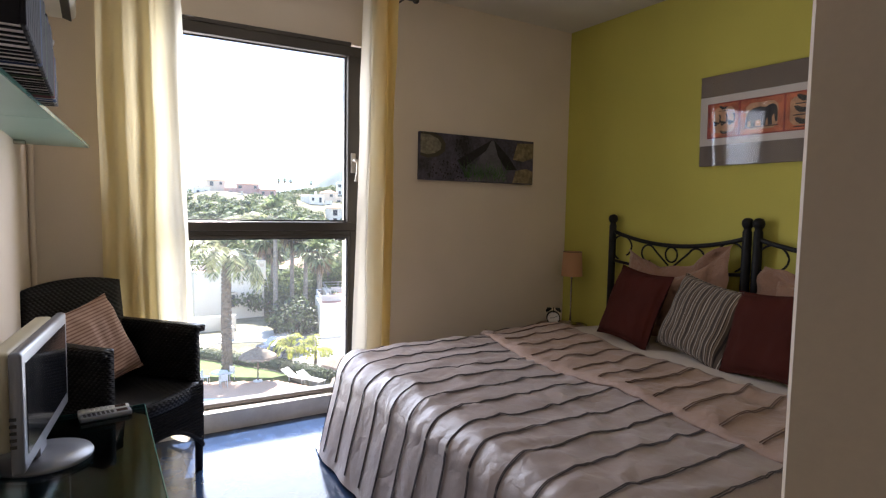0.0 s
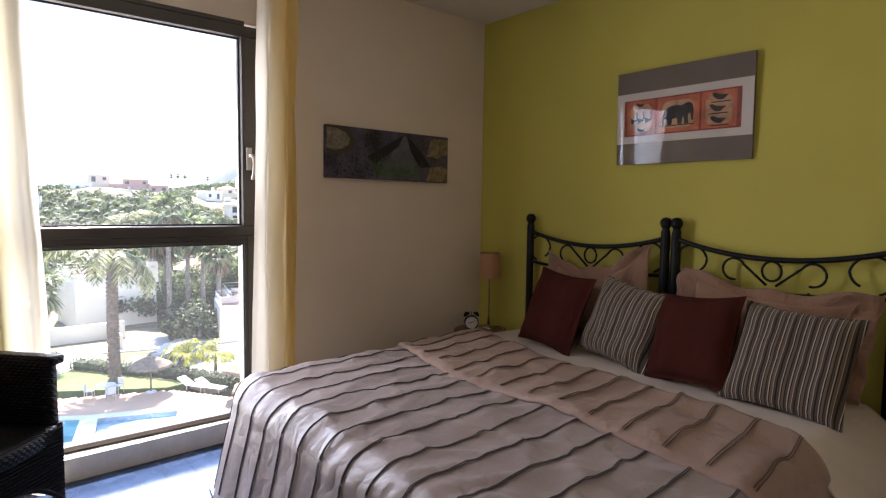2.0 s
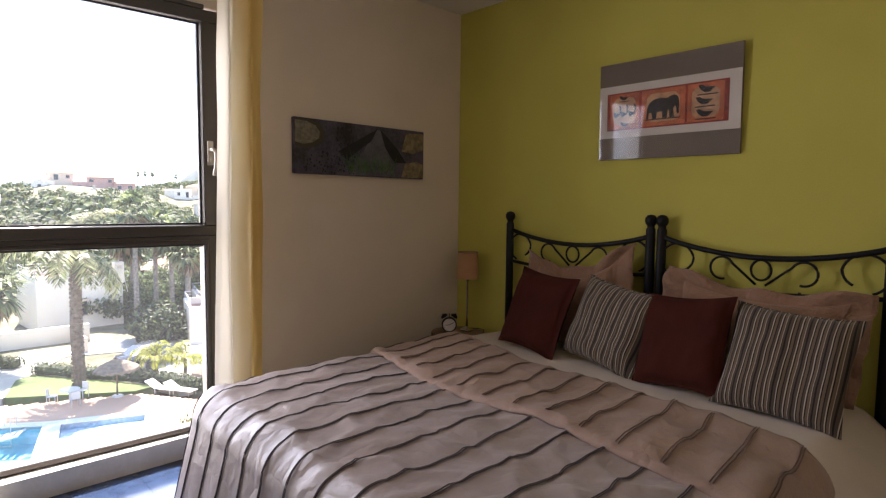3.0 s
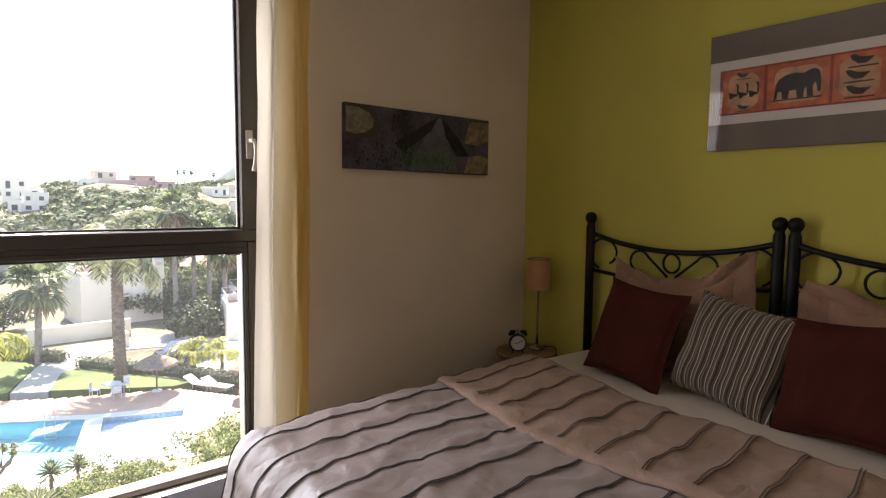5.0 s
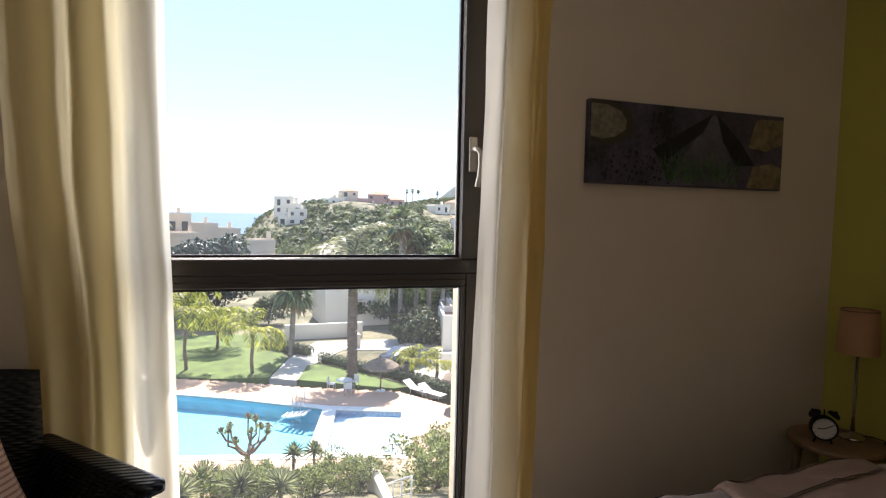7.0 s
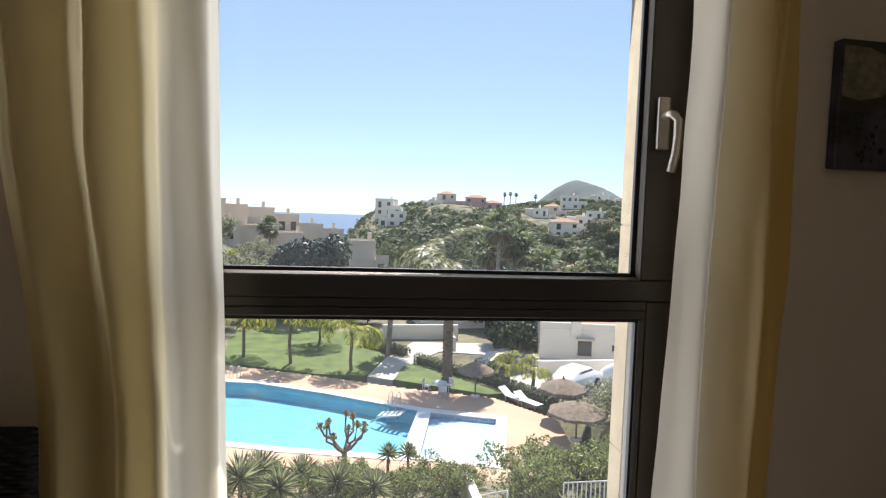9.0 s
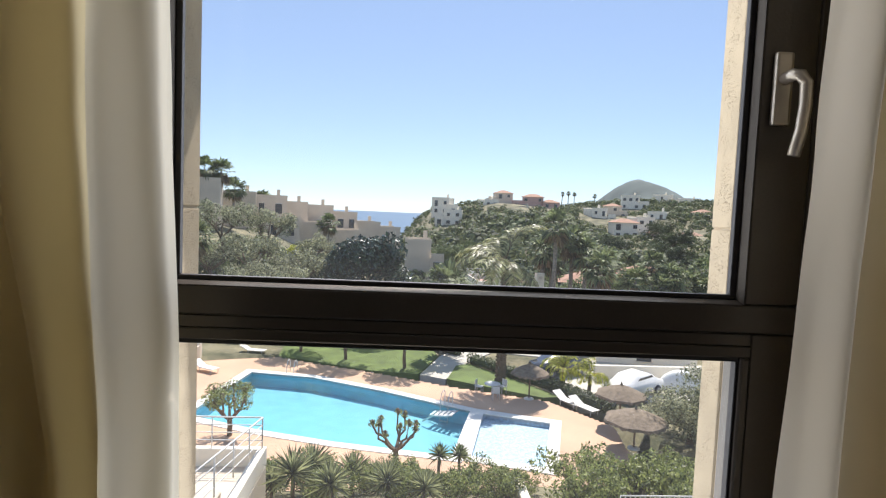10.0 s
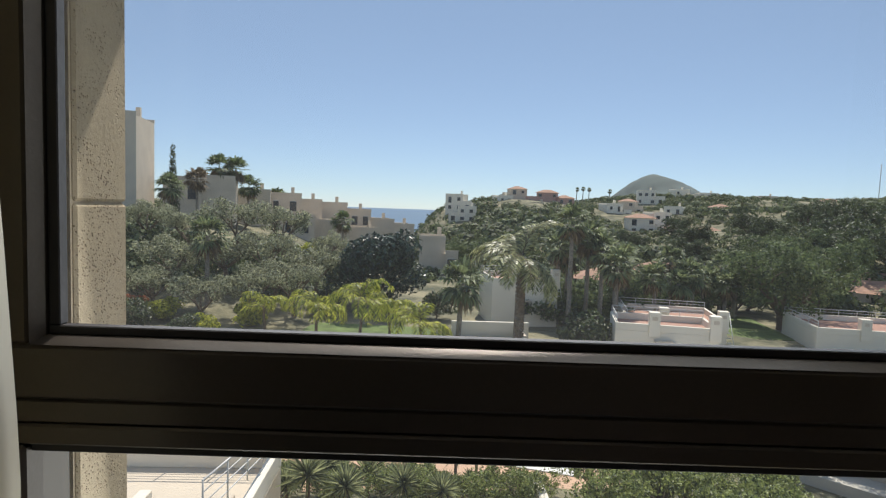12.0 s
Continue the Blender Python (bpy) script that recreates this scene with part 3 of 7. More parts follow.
e0 = 0.0057
OX0, OX1, OZ0, OZ1 = GX0 - e0, GX1 + e0, GZ0_ - e0, GZ1_ + e0
splayed_bead([(OX0, OZ0), (OX1, OZ0), (GX1, GZ0_), (GX0, GZ0_)])
splayed_bead([(OX1, OZ1), (OX0, OZ1), (GX0, GZ1_), (GX1, GZ1_)])
splayed_bead([(OX0, OZ1), (OX0, OZ0), (GX0, GZ0_), (GX0, GZ1_)])
splayed_bead([(OX1, OZ0), (OX1, OZ1), (GX1, GZ1_), (GX1, GZ0_)])
ga, gb = sy0 + 0.018, sy0 + 0.030
for b_ in ((GX0, GX1, ga, gb, GZ0_, GZ0_ + 0.008), (GX0, GX1, ga, gb, GZ1_ - 0.008, GZ1_),
           (GX0, GX0 + 0.010, ga, gb, GZ0_ + 0.008, GZ1_ - 0.008), (GX1 - 0.010, GX1, ga, gb, GZ0_ + 0.008, GZ1_ - 0.008)):
    boxed("gasket", M["gasket"], sash, *b_, 0.001)
for nm, pr, b_ in (("pane", sash, (GX0, GX1, gb + 0.0005, gb + 0.006, GZ0_, GZ1_)), ("pane", win, (LX0, LX1, fy0 + 0.0225, fy0 + 0.028, 0.135, 1.060))):
    p = boxed(nm, M["window_glass"], pr, *b_, 0)
    p.visible_shadow = False
hd = boxed("handle", M["handle_metal"], win, -1.776, -1.747, sy0 - 0.013, sy0 - 0.0005, 1.424, 1.541, 0.005, "satin metal window handle", 2)
bm = bmesh.new()
HP = [(-1.762, sy0 - 0.010, 1.497), (-1.762, sy0 - 0.036, 1.499), (-1.758, sy0 - 0.047, 1.496), (-1.751, sy0 - 0.051, 1.484), (-1.749, sy0 - 0.050, 1.45), (-1.751, sy0 - 0.047, 1.41), (-1.758, sy0 - 0.044, 1.373)]
tube(bm, HP, 0.0095, 10)
part("lever", bm, M["handle_metal"], hd, "", True)
# the window stands two degrees askew in its wall
win.matrix_world = Matrix.Translation((GX1, sy1, 0)) @ Matrix.Rotation(radians(-2.0), 4, "Z") @ Matrix.Translation((-GX1, -sy1, 0))
# two short arms of the roller fly screen fixings behind the lower glass
boxed("stay_arm", M["alu"], win, -1.845, LX1 - 0.004, fy1 - 0.010, fy1 - 0.002, 1.020, 1.030, 0.002)

# ---- floor tiles, 0.6 m, glossy ----
floor_ob = bpy.data.objects["floor"]
tile_me = None
for i in range(6):
    for j in range(8):
        x0, y0 = XL + 0.6 * i, -0.6 * (j + 1)
        x1, y1 = min(x0 + 0.6, 0), max(y0, -4.6)
        if tile_me is None or x0 + 0.6 > 0 or y0 < -4.6:
            t_ = boxed("tile", M["floor_tile"], floor_ob, x0 + 0.0005, x1 - 0.0005, y1 + 0.0005, y0 + 0.5995, -0.004, 0.0, 0)
            if tile_me is None:
                tile_me = t_.data
        else:
            t_ = new("tile", tile_me)
            t_.parent = floor_ob
            t_.location = (x0 - XL, y0 + 0.6, 0)

# ---- bed ----
BT = 0.508  # height of the made bed


def drape(x, y, lift=0.0):
    """Where the spread point lies that would be at (x, y) if the bed had no edges: it hangs down over foot and sides."""
    skew = 0.03 * (y + 1.5)
    ex, ey0, ey1 = -1.977 + skew, -0.635, -2.38
    a = max(0.0, ex - x)
    b = max(0.0, y - ey0) if y > ey0 else min(0.0, y - ey1)
    d = math.hypot(a, b)
    px, py = max(x, ex), min(max(y, ey1), ey0)
    r = 0.13
    if d > 1e-6:
        t = min(d / r, math.pi / 2)
        off, drop = r * math.sin(t) + 0.24 * max(0.0, d - r * math.pi / 2), r * (1 - math.cos(t)) + 0.985 * max(0.0, d - r * math.pi / 2)
        side = abs(b) / d
        off *= 1 - 0.15 * side
        px, py = px - off * a / d, py + off * b / d
    else:
        drop = 0.0
    z = BT - drop
    wrinkle = 0.007 * noise.noise((px * 3, py * 5, z * 4)) + 0.006 * noise.noise((px * 9, py * 6, 3 + z * 5)) + 0.004 * noise.noise((px * 22, py * 16, 7)) + 0.022 * (0.5 - abs(noise.noise((px * 4.5 + py * 1.5, py * 7, 21)))) ** 2 * 2
    fold = 0.004 * math.sin(py * 24 + 2 * noise.noise((px, py * 2, 1))) * min(1, drop * 2.2) + 0.02 * math.sin(px * 17) * min(1, drop * 2) * (abs(b) / d if d else 0)
    # seams across the length, slightly sunk
    seam = -0.004 * max(0.0, 1 - abs(((x + 0.14 * y + 5.08) % 0.34) - 0.17) / 0.012) if drop < 0.3 else 0
    wrinkle += 0.012 * noise.noise((px * 2.1, py * 1.7, 11)) * max(0, 1 - 4 * drop)
    px -= (fold + lift * min(1, 3 * drop)) * (a / d if d else 0)
    py += (fold + lift * min(1, 3 * drop)) * (b / d if d else 0)
    return Vector((px, py, max(0.012, z + wrinkle * max(0.15, 1 - drop) + seam + lift * max(0, 1 - 3 * drop))))


def drape_out(x, y, lift):
    """A point of the spread, lifted off it along its normal."""
    p, e = drape(x, y), 0.012
    n_ = (drape(x + e, y) - drape(x - e, y)).cross(drape(x, y + e) - drape(x, y - e))
    if n_.length < 1e-9:
        return p
    n_.normalize()
    if n_.z < -0.05 or (abs(n_.z) <= 0.05 and n_.x > 0):
        n_ = -n_
    return p + n_ * lift


def fold_x(y):
    return float(np.interp(-y, (0.5, 0.75, 1.2, 1.75, 2.2, 2.6), (-1.16, -1.235, -1.315, -1.315, -1.365, -1.40)))


bed = thing("bed", "wide bed of two pushed-together black iron frames, made up", "bed")
bm = bmesh.new()
box(bm, -2.0, -0.14, -1.48, -0.56, 0.24, 0.46, 0.05, None, 3)
part("mattress", bm, M["sheet"], bed, "mattress in a cream fitted sheet", True)
bm = bmesh.new()
box(bm, -2.0, -0.14, -2.44, -1.50, 0.24, 0.46, 0.05, None, 3)
part("mattress", bm, M["sheet"], bed, "", True)
for y0, y1 in ((-1.47, -0.57), (-2.43, -1.53)):
    boxed("bed_base", M["dark_plastic"], bed, -1.98, -0.12, y0, y1, 0.16, 0.235, 0.01)
    for x_ in (-1.9, -0.25):
        for y_ in (y0 + 0.06, y1 - 0.06):
            bm = bmesh.new()
            lathe(bm, [(0.022, 0), (0.022, 0.16)], 10, Matrix.Translation((x_, y_, 0)))
            part("leg", bm, M["black_iron"], bed)


def headboard(y0, y1):
    hb = part("headboard", tube(bmesh.new(), [(-0.06, y0 + (y1 - y0) * k / 24, 1.098 - 0.075 * math.sin(math.pi * k / 24) ** 0.8) for k in range(25)], 0.013, 8), M["black_iron"], bed, "black iron scroll headboard", True)
    for y in (y0, y1):
        bm = bmesh.new()
        lathe(bm, [(0.024, 0), (0.024, 1.13), (0.019, 1.14), (0.019, 1.15), (0.026, 1.158), (0.031, 1.172), (0.03, 1.188), (0.02, 1.202), (0.006, 1.207)], 16, Matrix.Translation((-0.06, y, 0)))
        part("post", bm, M["black_iron"], hb, "", True)
    part("lower_rail", tube(bmesh.new(), [(-0.06, y0 + (y1 - y0) * k / 8, 0.895 - 0.03 * math.sin(math.pi * k / 8)) for k in range(9)], 0.010, 8), M["black_iron"], hb, "", True)
    part("bottom_rail", tube(bmesh.new(), [(-0.06, y0, 0.33), (-0.06, y1, 0.33)], 0.012, 8), M["black_iron"], hb, "", True)
    for k in range(1, 6):
        y = y0 + (y1 - y0) * k / 6
        part("bar", tube(bmesh.new(), [(-0.06, y, 0.33), (-0.06, y, 0.885)], 0.006, 6), M["black_iron"], hb, "", True)
    w, s = y1 - y0, -1
    # end scrolls, open inwards
    for yc, dirn in ((y0 - 0.085, 1), (y1 + 0.085, -1)):
        pts = []
        for k in range(26):
            a = math.radians(-70 + 300 * k / 25)
            rr = 0.082 * (1 if k < 20 else 1 - 0.05 * (k - 20))
            pts.append((-0.06, yc - dirn * rr * math.cos(math.pi - a) , 0.985 + rr * math.sin(a)))
        part("scroll", tube(bmesh.new(), pts, 0.006, 6), M["black_iron"], hb, "", True)
        pts = []
        yc2 = yc - dirn * 0.215
        for k in range(22):
            a = math.radians(150 - 255 * k / 21)
            rr = 0.052
            pts.append((-0.06, yc2 + dirn * rr * math.cos(a), 0.965 + rr * math.sin(a)))
        pts.insert(0, (-0.06, yc2 - dirn * 0.15, 0.90))
        part("scroll", tube(bmesh.new(), pts, 0.006, 6), M["black_iron"], hb, "", True)
    ym = (y0 + y1) / 2
    part("ring", tube(bmesh.new(), [(-0.06, ym + 0.042 * math.cos(a), 0.968 + 0.046 * math.sin(a)) for a in (2 * math.pi * k / 24 for k in range(25))], 0.006, 6), M["black_iron"], hb, "", True)


headboard(-0.53, -1.47)
headboard(-1.53, -2.47)

cover = thing("bedspread", "greyish pink satin bedspread with dark piped stripes, turned back", "bedspread")
bm = bmesh.new()


def spread_fn(u, v):
    y = -0.22 + (-2.78 + 0.22) * v
    xh = fold_x(max(-2.45, min(-0.55, y)))
    return drape(xh + (-2.53 - xh) * u, y)


sheet(bm, spread_fn, 130, 140)
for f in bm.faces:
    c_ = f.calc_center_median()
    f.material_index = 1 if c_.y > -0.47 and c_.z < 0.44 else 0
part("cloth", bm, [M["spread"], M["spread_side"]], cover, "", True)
STRIPES = [-0.555 - 0.144 * k for k in range(14)]
for y in STRIPES:
    xh = fold_x(y)
    for dy in (0, 0.0062):
        pts = [drape_out(xh + (-2.49 - xh) * k / 70, y + dy + 0.010 * noise.noise((xh + k * 0.09, y * 3, 0)) + 0.014 * noise.noise((k * 0.05, y * 5, 2)) * (1 - k / 70), 0.0035) for k in range(71)]
        part("cord", tube(bmesh.new(), pts, 0.0021, 5), M["cord"], cover, "", True)


def back_fn(u, v):
    """The part turned back over the spread, lying towards the pillows."""
    y = -0.33 + (-2.66 + 0.33) * v
    xa = fold_x(max(-2.45, min(-0.55, y)))
    w = float(np.interp(-y, (0.6, 1.4, 2.4), (0.58, 0.56, 0.50)))
    x = xa - 0.012 + w * u
    p = drape(x, y, 0.018 + 0.012 * noise.noise((x * 6, y * 4, 5)))
    edge = min(1, u / 0.04)
    p.z = max(0.02, p.z - 0.012 * (1 - edge) + 0.006 * math.sin(u * 9 + 5 * noise.noise((y * 2, u, 0))))
    return p


bm = bmesh.new()
sheet(bm, back_fn, 36, 110, -0.012)
part("turned_back_edge", bm, M["peach_spread"], cover, "peach pink underside of the spread", True)
for k in range(15):
    y = -0.45 - 0.144 * k
    for dy in (0, 0.0095):
        pts = []
        for q in range(17):
            u = 0.06 + 0.9 * q / 16
            yy = y + dy + 0.04 * u + 0.015 * noise.noise((u * 3, y * 4, 8))
            p = back_fn(u, (yy + 0.33) / (-2.66 + 0.33))
            pts.append(p + Vector((0, 0, 0.004)))
        part("cord", tube(bmesh.new(), pts, 0.0022, 5), M["cord_light"], cover, "", True)

sheet_t = thing("top_sheet", "cream cotton sheet showing between spread and pillows", "bed sheet")


def sheet_fn(u, v):
    y = -0.44 + (-2.60 + 0.44) * v
    x = -0.95 + 0.85 * u
    z = BT - 0.022 + 0.004 * noise.noise((x * 7, y * 7, 2)) - 0.9 * max(0, y + 0.56) ** 1.3 * 1.6 - 1.2 * max(0, -2.40 - y) ** 1.2
    return Vector((x, y, z - 0.03 * u))


bm = bmesh.new()
sheet(bm, sheet_fn, 30, 70, -0.01)
part("cloth", bm, M["sheet"], sheet_t, "", True)


def cushion(name, label, mat, w, h, d, m, flange=0.0, group="", seed=0, category="cushion", sag=0.0):
    """A stuffed cushion: two bulging faces, pinched corners, a seam or a flat flange round it."""
    ob = thing(name, label, category, m, group)
    bm = bmesh.new()
    n_ = 22
    for side in (1, -1):
        def fn(u, v, side=side):
            a, b = 2 * u - 1, 2 * v - 1
            bulge = max(0.0, (1 - a ** 4) * (1 - b ** 4)) ** 0.55
            pin = 1 - 0.09 * (1 - b * b) * abs(a) ** 3
            pin2 = 1 - 0.09 * (1 - a * a) * abs(b) ** 3
            q = noise.noise((a * 1.8, b * 1.8, seed + side * 3)) * 0.016 + noise.noise((a * 6, b * 3, seed)) * 0.009 + noise.noise((a * 13 * (1 + 0.5 * b), b * 4, seed)) * 0.004
            return Vector((a * w / 2 * pin, b * h / 2 * pin2 + sag * (a * a - 0.35) * max(0, b + 0.3), side * (d / 2 * bulge + q * bulge)))
        sheet(bm, fn, n_, n_)
    bmesh.ops.remove_doubles(bm, verts=bm.verts[:], dist=0.0006)
    part("cover", bm, mat, ob, "", True)
    if flange:
        bm = bmesh.new()

        def ring(u, v):
            k = u * 4
            c, f = int(min(3, k)), u * 4 - int(min(3, k))
            cs = [(-1, -1), (1, -1), (1, 1), (-1, 1), (-1, -1)]
            a = cs[c][0] + (cs[c + 1][0] - cs[c][0]) * f
            b = cs[c][1] + (cs[c + 1][1] - cs[c][1]) * f
            s = 0.82 + v * (0.14 + flange / min(w, h) * 2)
            rip = 0.018 * v * math.sin(u * 70 + 3 * noise.noise((a * 3, b * 3, seed)) + seed) + 0.05 * v * noise.noise((a * 2, b * 2, seed + 5))
            return Vector((a * w / 2 * s, b * h / 2 * s + sag * (a * a * (1 + 0.4 * v) - 0.35) * max(0, b + 0.3) + 0.3 * rip, rip))
        sheet(bm, ring, 96, 4, 0.003)
        part("flange", bm, mat, ob, "", True)
    else:
        bm = bmesh.new()
        pts = []
        for k in range(81):
            q = k / 20 % 4
            c, f = int(q) % 4, q - int(q)
            cs = [(-1, -1), (1, -1), (1, 1), (-1, 1), (-1, -1)]
            a = cs[c][0] + (cs[c + 1][0] - cs[c][0]) * f
            b = cs[c][1] + (cs[c + 1][1] - cs[c][1]) * f
            pts.append((a * w / 2 * (1 - 0.09 * (1 - b * b) * abs(a) ** 3), b * h / 2 * (1 - 0.09 * (1 - a * a) * abs(b) ** 3), 0))
        tube(bm, pts, 0.003, 5)
        part("seam", bm, mat, ob, "", True)
    return ob


def lean(x, y, z, tilt, spin=0.0, roll=0.0):
    """Standing on its lower edge at (x, y, z), face towards -x, leaning back by tilt degrees."""
    base = Matrix(((0, 0, -1, 0), (-1, 0, 0, 0), (0, 1, 0, 0), (0, 0, 0, 1)))
    return Matrix.Translation((x, y, z)) @ Matrix.Rotation(radians(spin), 4, "Z") @ Matrix.Rotation(radians(tilt), 4, "Y") @ base @ Matrix.Rotation(radians(roll), 4, "Z")


PZ = BT - 0.03
G = "cushions on the bed"
cushion("pillow", "peach pillow with a rumpled flange, half sunk behind the cushions", M["peach_cloth"], 0.52, 0.36, 0.17, lean(-0.18, -1.10, PZ + 0.235, 16, 2, 7), 0.06, G, 1, "pillow", 0.07)
cushion("pillow", "peach pillow with pleats and a flat flange", M["peach_cloth"], 0.70, 0.34, 0.17, lean(-0.18, -2.00, PZ + 0.225, 16, -2, -3), 0.045, G, 2, "pillow", 0.03)
cushion("cushion", "dark red square cushion standing on a corner edge", M["red_cloth"], 0.42, 0.44, 0.12, lean(-0.42, -1.03, PZ + 0.205, 21, -8, -4), 0, G, 3)
cushion("cushion", "brown, white and black striped square cushion", M["stripe_cloth"], 0.44, 0.42, 0.13, lean(-0.40, -1.45, PZ + 0.195, 21, -8, -8), 0, G, 4)
cushion("cushion", "dark red square cushion leaning between the striped ones", M["red_cloth"], 0.41, 0.42, 0.13, lean(-0.46, -1.83, PZ + 0.195, 23, -10, 6), 0, G, 5)
cushion("cushion", "striped square cushion at the bed's open side", M["stripe_cloth"], 0.44, 0.44, 0.13, lean(-0.46, -2.225, PZ + 0.185, 30, 2, -3), 0, G, 6)

# ---- nightstand, lamp, clock ----
ns = thing("nightstand", "small round wooden nightstand in the corner", "nightstand")
NX, NY, NZ = -0.23, -0.235, 0.405
bm = lathe(bmesh.new(), [(0.16, NZ - 0.026), (0.172, NZ - 0.02), (0.175, NZ - 0.008), (0.17, NZ)], 40, Matrix.Translation((NX, NY, 0)))
part("top", bm, M["wood"], ns, "", False)
for k in range(3):
    a = 2.1 * k + 0.5
    part("leg", tube(bmesh.new(), [(NX + 0.13 * math.cos(a), NY + 0.13 * math.sin(a), NZ - 0.026), (NX + 0.17 * math.cos(a), NY + 0.17 * math.sin(a), 0.0)], 0.016, 8, 0.7), M["wood"], ns, "", True)
lamp = thing("table_lamp", "slim metal table lamp with an orange cloth shade, unlit", "lamp", pose(-0.150, -0.245, NZ))
part("foot", lathe(bmesh.new(), [(0.045, 0), (0.046, 0.006), (0.04, 0.012), (0.014, 0.02), (0.009, 0.03)], 24), M["chrome"], lamp, "", True)
part("stem", lathe(bmesh.new(), [(0.0085, 0.02), (0.006, 0.1), (0.0075, 0.2), (0.006, 0.33), (0.011, 0.335), (0.011, 0.35), (0.006, 0.355), (0.006, 0.40)], 12), M["chrome"], lamp, "", True)
bm = bmesh.new()
lathe(bm, [(0.076, 0.352), (0.066, 0.525), (0.064, 0.525), (0.074, 0.352)], 36, close=False)
part("shade", bm, M["lamp_shade"], lamp, "orange cloth lamp shade", True)
part("shade_ring", tube(bmesh.new(), [(0.066 * math.cos(a), 0.066 * math.sin(a), 0.526) for a in (2 * math.pi * k / 32 for k in range(33))], 0.0025, 5), M["wood"], lamp, "", True)
part("cable", tube(bmesh.new(), [(0.04, 0.01, 0.006), (0.08, -0.03, 0.006), (0.1, -0.06, 0.0), (0.11, -0.07, -0.1), (0.115, -0.07, -0.4)], 0.003, 5), M["dark_plastic"], lamp, "", True)
clock = thing("alarm_clock", "small black twin-bell alarm clock with a white dial", "clock", pose(-0.315, -0.245, NZ, 0, 0, -40))
RC, HC = 0.048, 0.062
face = Matrix.Translation((0, 0, HC)) @ Matrix.Rotation(radians(90), 4, "X")
part("case", lathe(bmesh.new(), [(RC - 0.006, -0.02), (RC, -0.016), (RC, 0.018), (RC - 0.005, 0.021), (RC - 0.007, 0.017)], 32, face, False), M["black_iron"], clock, "", True)
part("back", lathe(bmesh.new(), [(RC - 0.004, -0.019), (RC - 0.005, -0.021)], 32, face), M["black_iron"], clock)
part("dial", lathe(bmesh.new(), [(RC - 0.006, 0.012), (RC - 0.006, 0.0135)], 32, face), M["white_paint"], clock, "white dial")
for ang, ln in ((-62, 0.032), (95, 0.024)):
    bm = bmesh.new()
    box(bm, -0.0016, 0.0016, -0.004, ln, 0.0145, 0.0155, 0, face @ Matrix.Rotation(radians(ang), 4, "Z"))
    part("pointer", bm, M["black_iron"], clock)
for k in range(12):
    bm = bmesh.new()
    box(bm, -0.001, 0.001, 0.034, 0.039, 0.0136, 0.0142, 0, face @ Matrix.Rotation(radians(30 * k), 4, "Z"))
    part("hour_mark", bm, M["black_iron"], clock)
for s in (-1, 1):
    mm = Matrix.Translation((s * 0.03, 0, HC + 0.05)) @ Matrix.Rotation(radians(s * 32), 4, "Y")
    part("bell", lathe(bmesh.new(), [(0.024, 0), (0.023, 0.008), (0.017, 0.015), (0.006, 0.019), (0.004, 0.024)], 20, mm), M["black_iron"], clock, "", True)
    part("foot", tube(bmesh.new(), [(s * 0.022, 0, 0.024), (s * 0.032, 0, 0.0)], 0.004, 6), M["black_iron"], clock, "", True)
part("hammer", tube(bmesh.new(), [(0, 0, HC + 0.045), (0, 0, HC + 0.073)], 0.003, 6), M["black_iron"], clock, "", True)

# ---- pictures ----
canvas = thing("lavender_picture", "dark canvas print of lavender fields and a bowl", "picture")
boxed("canvas", M["lavender"], canvas, -1.30, -0.36, -0.03, -0.001, 1.408, 1.715, 0.003)


def flat_shape(bm, pts, y=None, x=None, th=0.0015):
    """A thin raised shape from outline points, on the window wall (y given) or the headboard wall (x given)."""
    vs = [bm.verts.new((p[0], y, p[1]) if y is not None else (x, p[0], p[1])) for p in pts]
    f = bm.faces.new(vs)
    r = bmesh.ops.extrude_face_region(bm, geom=[f])
    bmesh.ops.translate(bm, vec=(0, -th, 0) if y is not None else (-th, 0, 0), verts=[v for v in r["geom"] if isinstance(v, bmesh.types.BMVert)])
    bmesh.ops.recalc_face_normals(bm, faces=bm.faces[:])
    return bm


def pic(name, mat, pts, y):
    part(name, flat_shape(bmesh.new(), [(-1.30 + 0.94 * a, 1.408 + 0.307 * b) for a, b in pts], y=y, th=0.0006), mat, canvas)


pic("field_path", M["lav_path"], [(0.38, 0.02), (0.75, 0.02), (0.63, 0.93), (0.59, 0.93)], -0.0305)
pic("furrow", M["lav_dark"], [(0.60, 0.95), (0.30, 0.45), (0.36, 0.30), (0.55, 0.70)], -0.0309)
pic("furrow", M["lav_dark"], [(0.62, 0.95), (0.66, 0.6), (0.74, 0.3), (0.84, 0.32), (0.76, 0.6)], -0.0309)
pic("bowl", M["lav_bowl"], [(0.005, 0.5), (0.06, 0.46), (0.14, 0.5), (0.20, 0.62), (0.205, 0.78), (0.17, 0.92), (0.1, 0.985), (0.005, 0.985)], -0.0305)
pic("bowl_fill", M["lav_fill"], [(0.005, 0.56), (0.06, 0.53), (0.12, 0.57), (0.165, 0.66), (0.17, 0.77), (0.14, 0.88), (0.08, 0.94), (0.005, 0.95)], -0.0312)
pic("straw_hut", M["lav_straw"], [(0.80, 0.55), (0.84, 0.93), (0.995, 0.95), (0.995, 0.62), (0.9, 0.52)], -0.0305)
pic("straw_tie", M["lav_straw"], [(0.80, 0.02), (0.83, 0.3), (0.93, 0.36), (0.995, 0.3), (0.995, 0.02)], -0.0305)
rng = random.Random(5)
bm = bmesh.new()
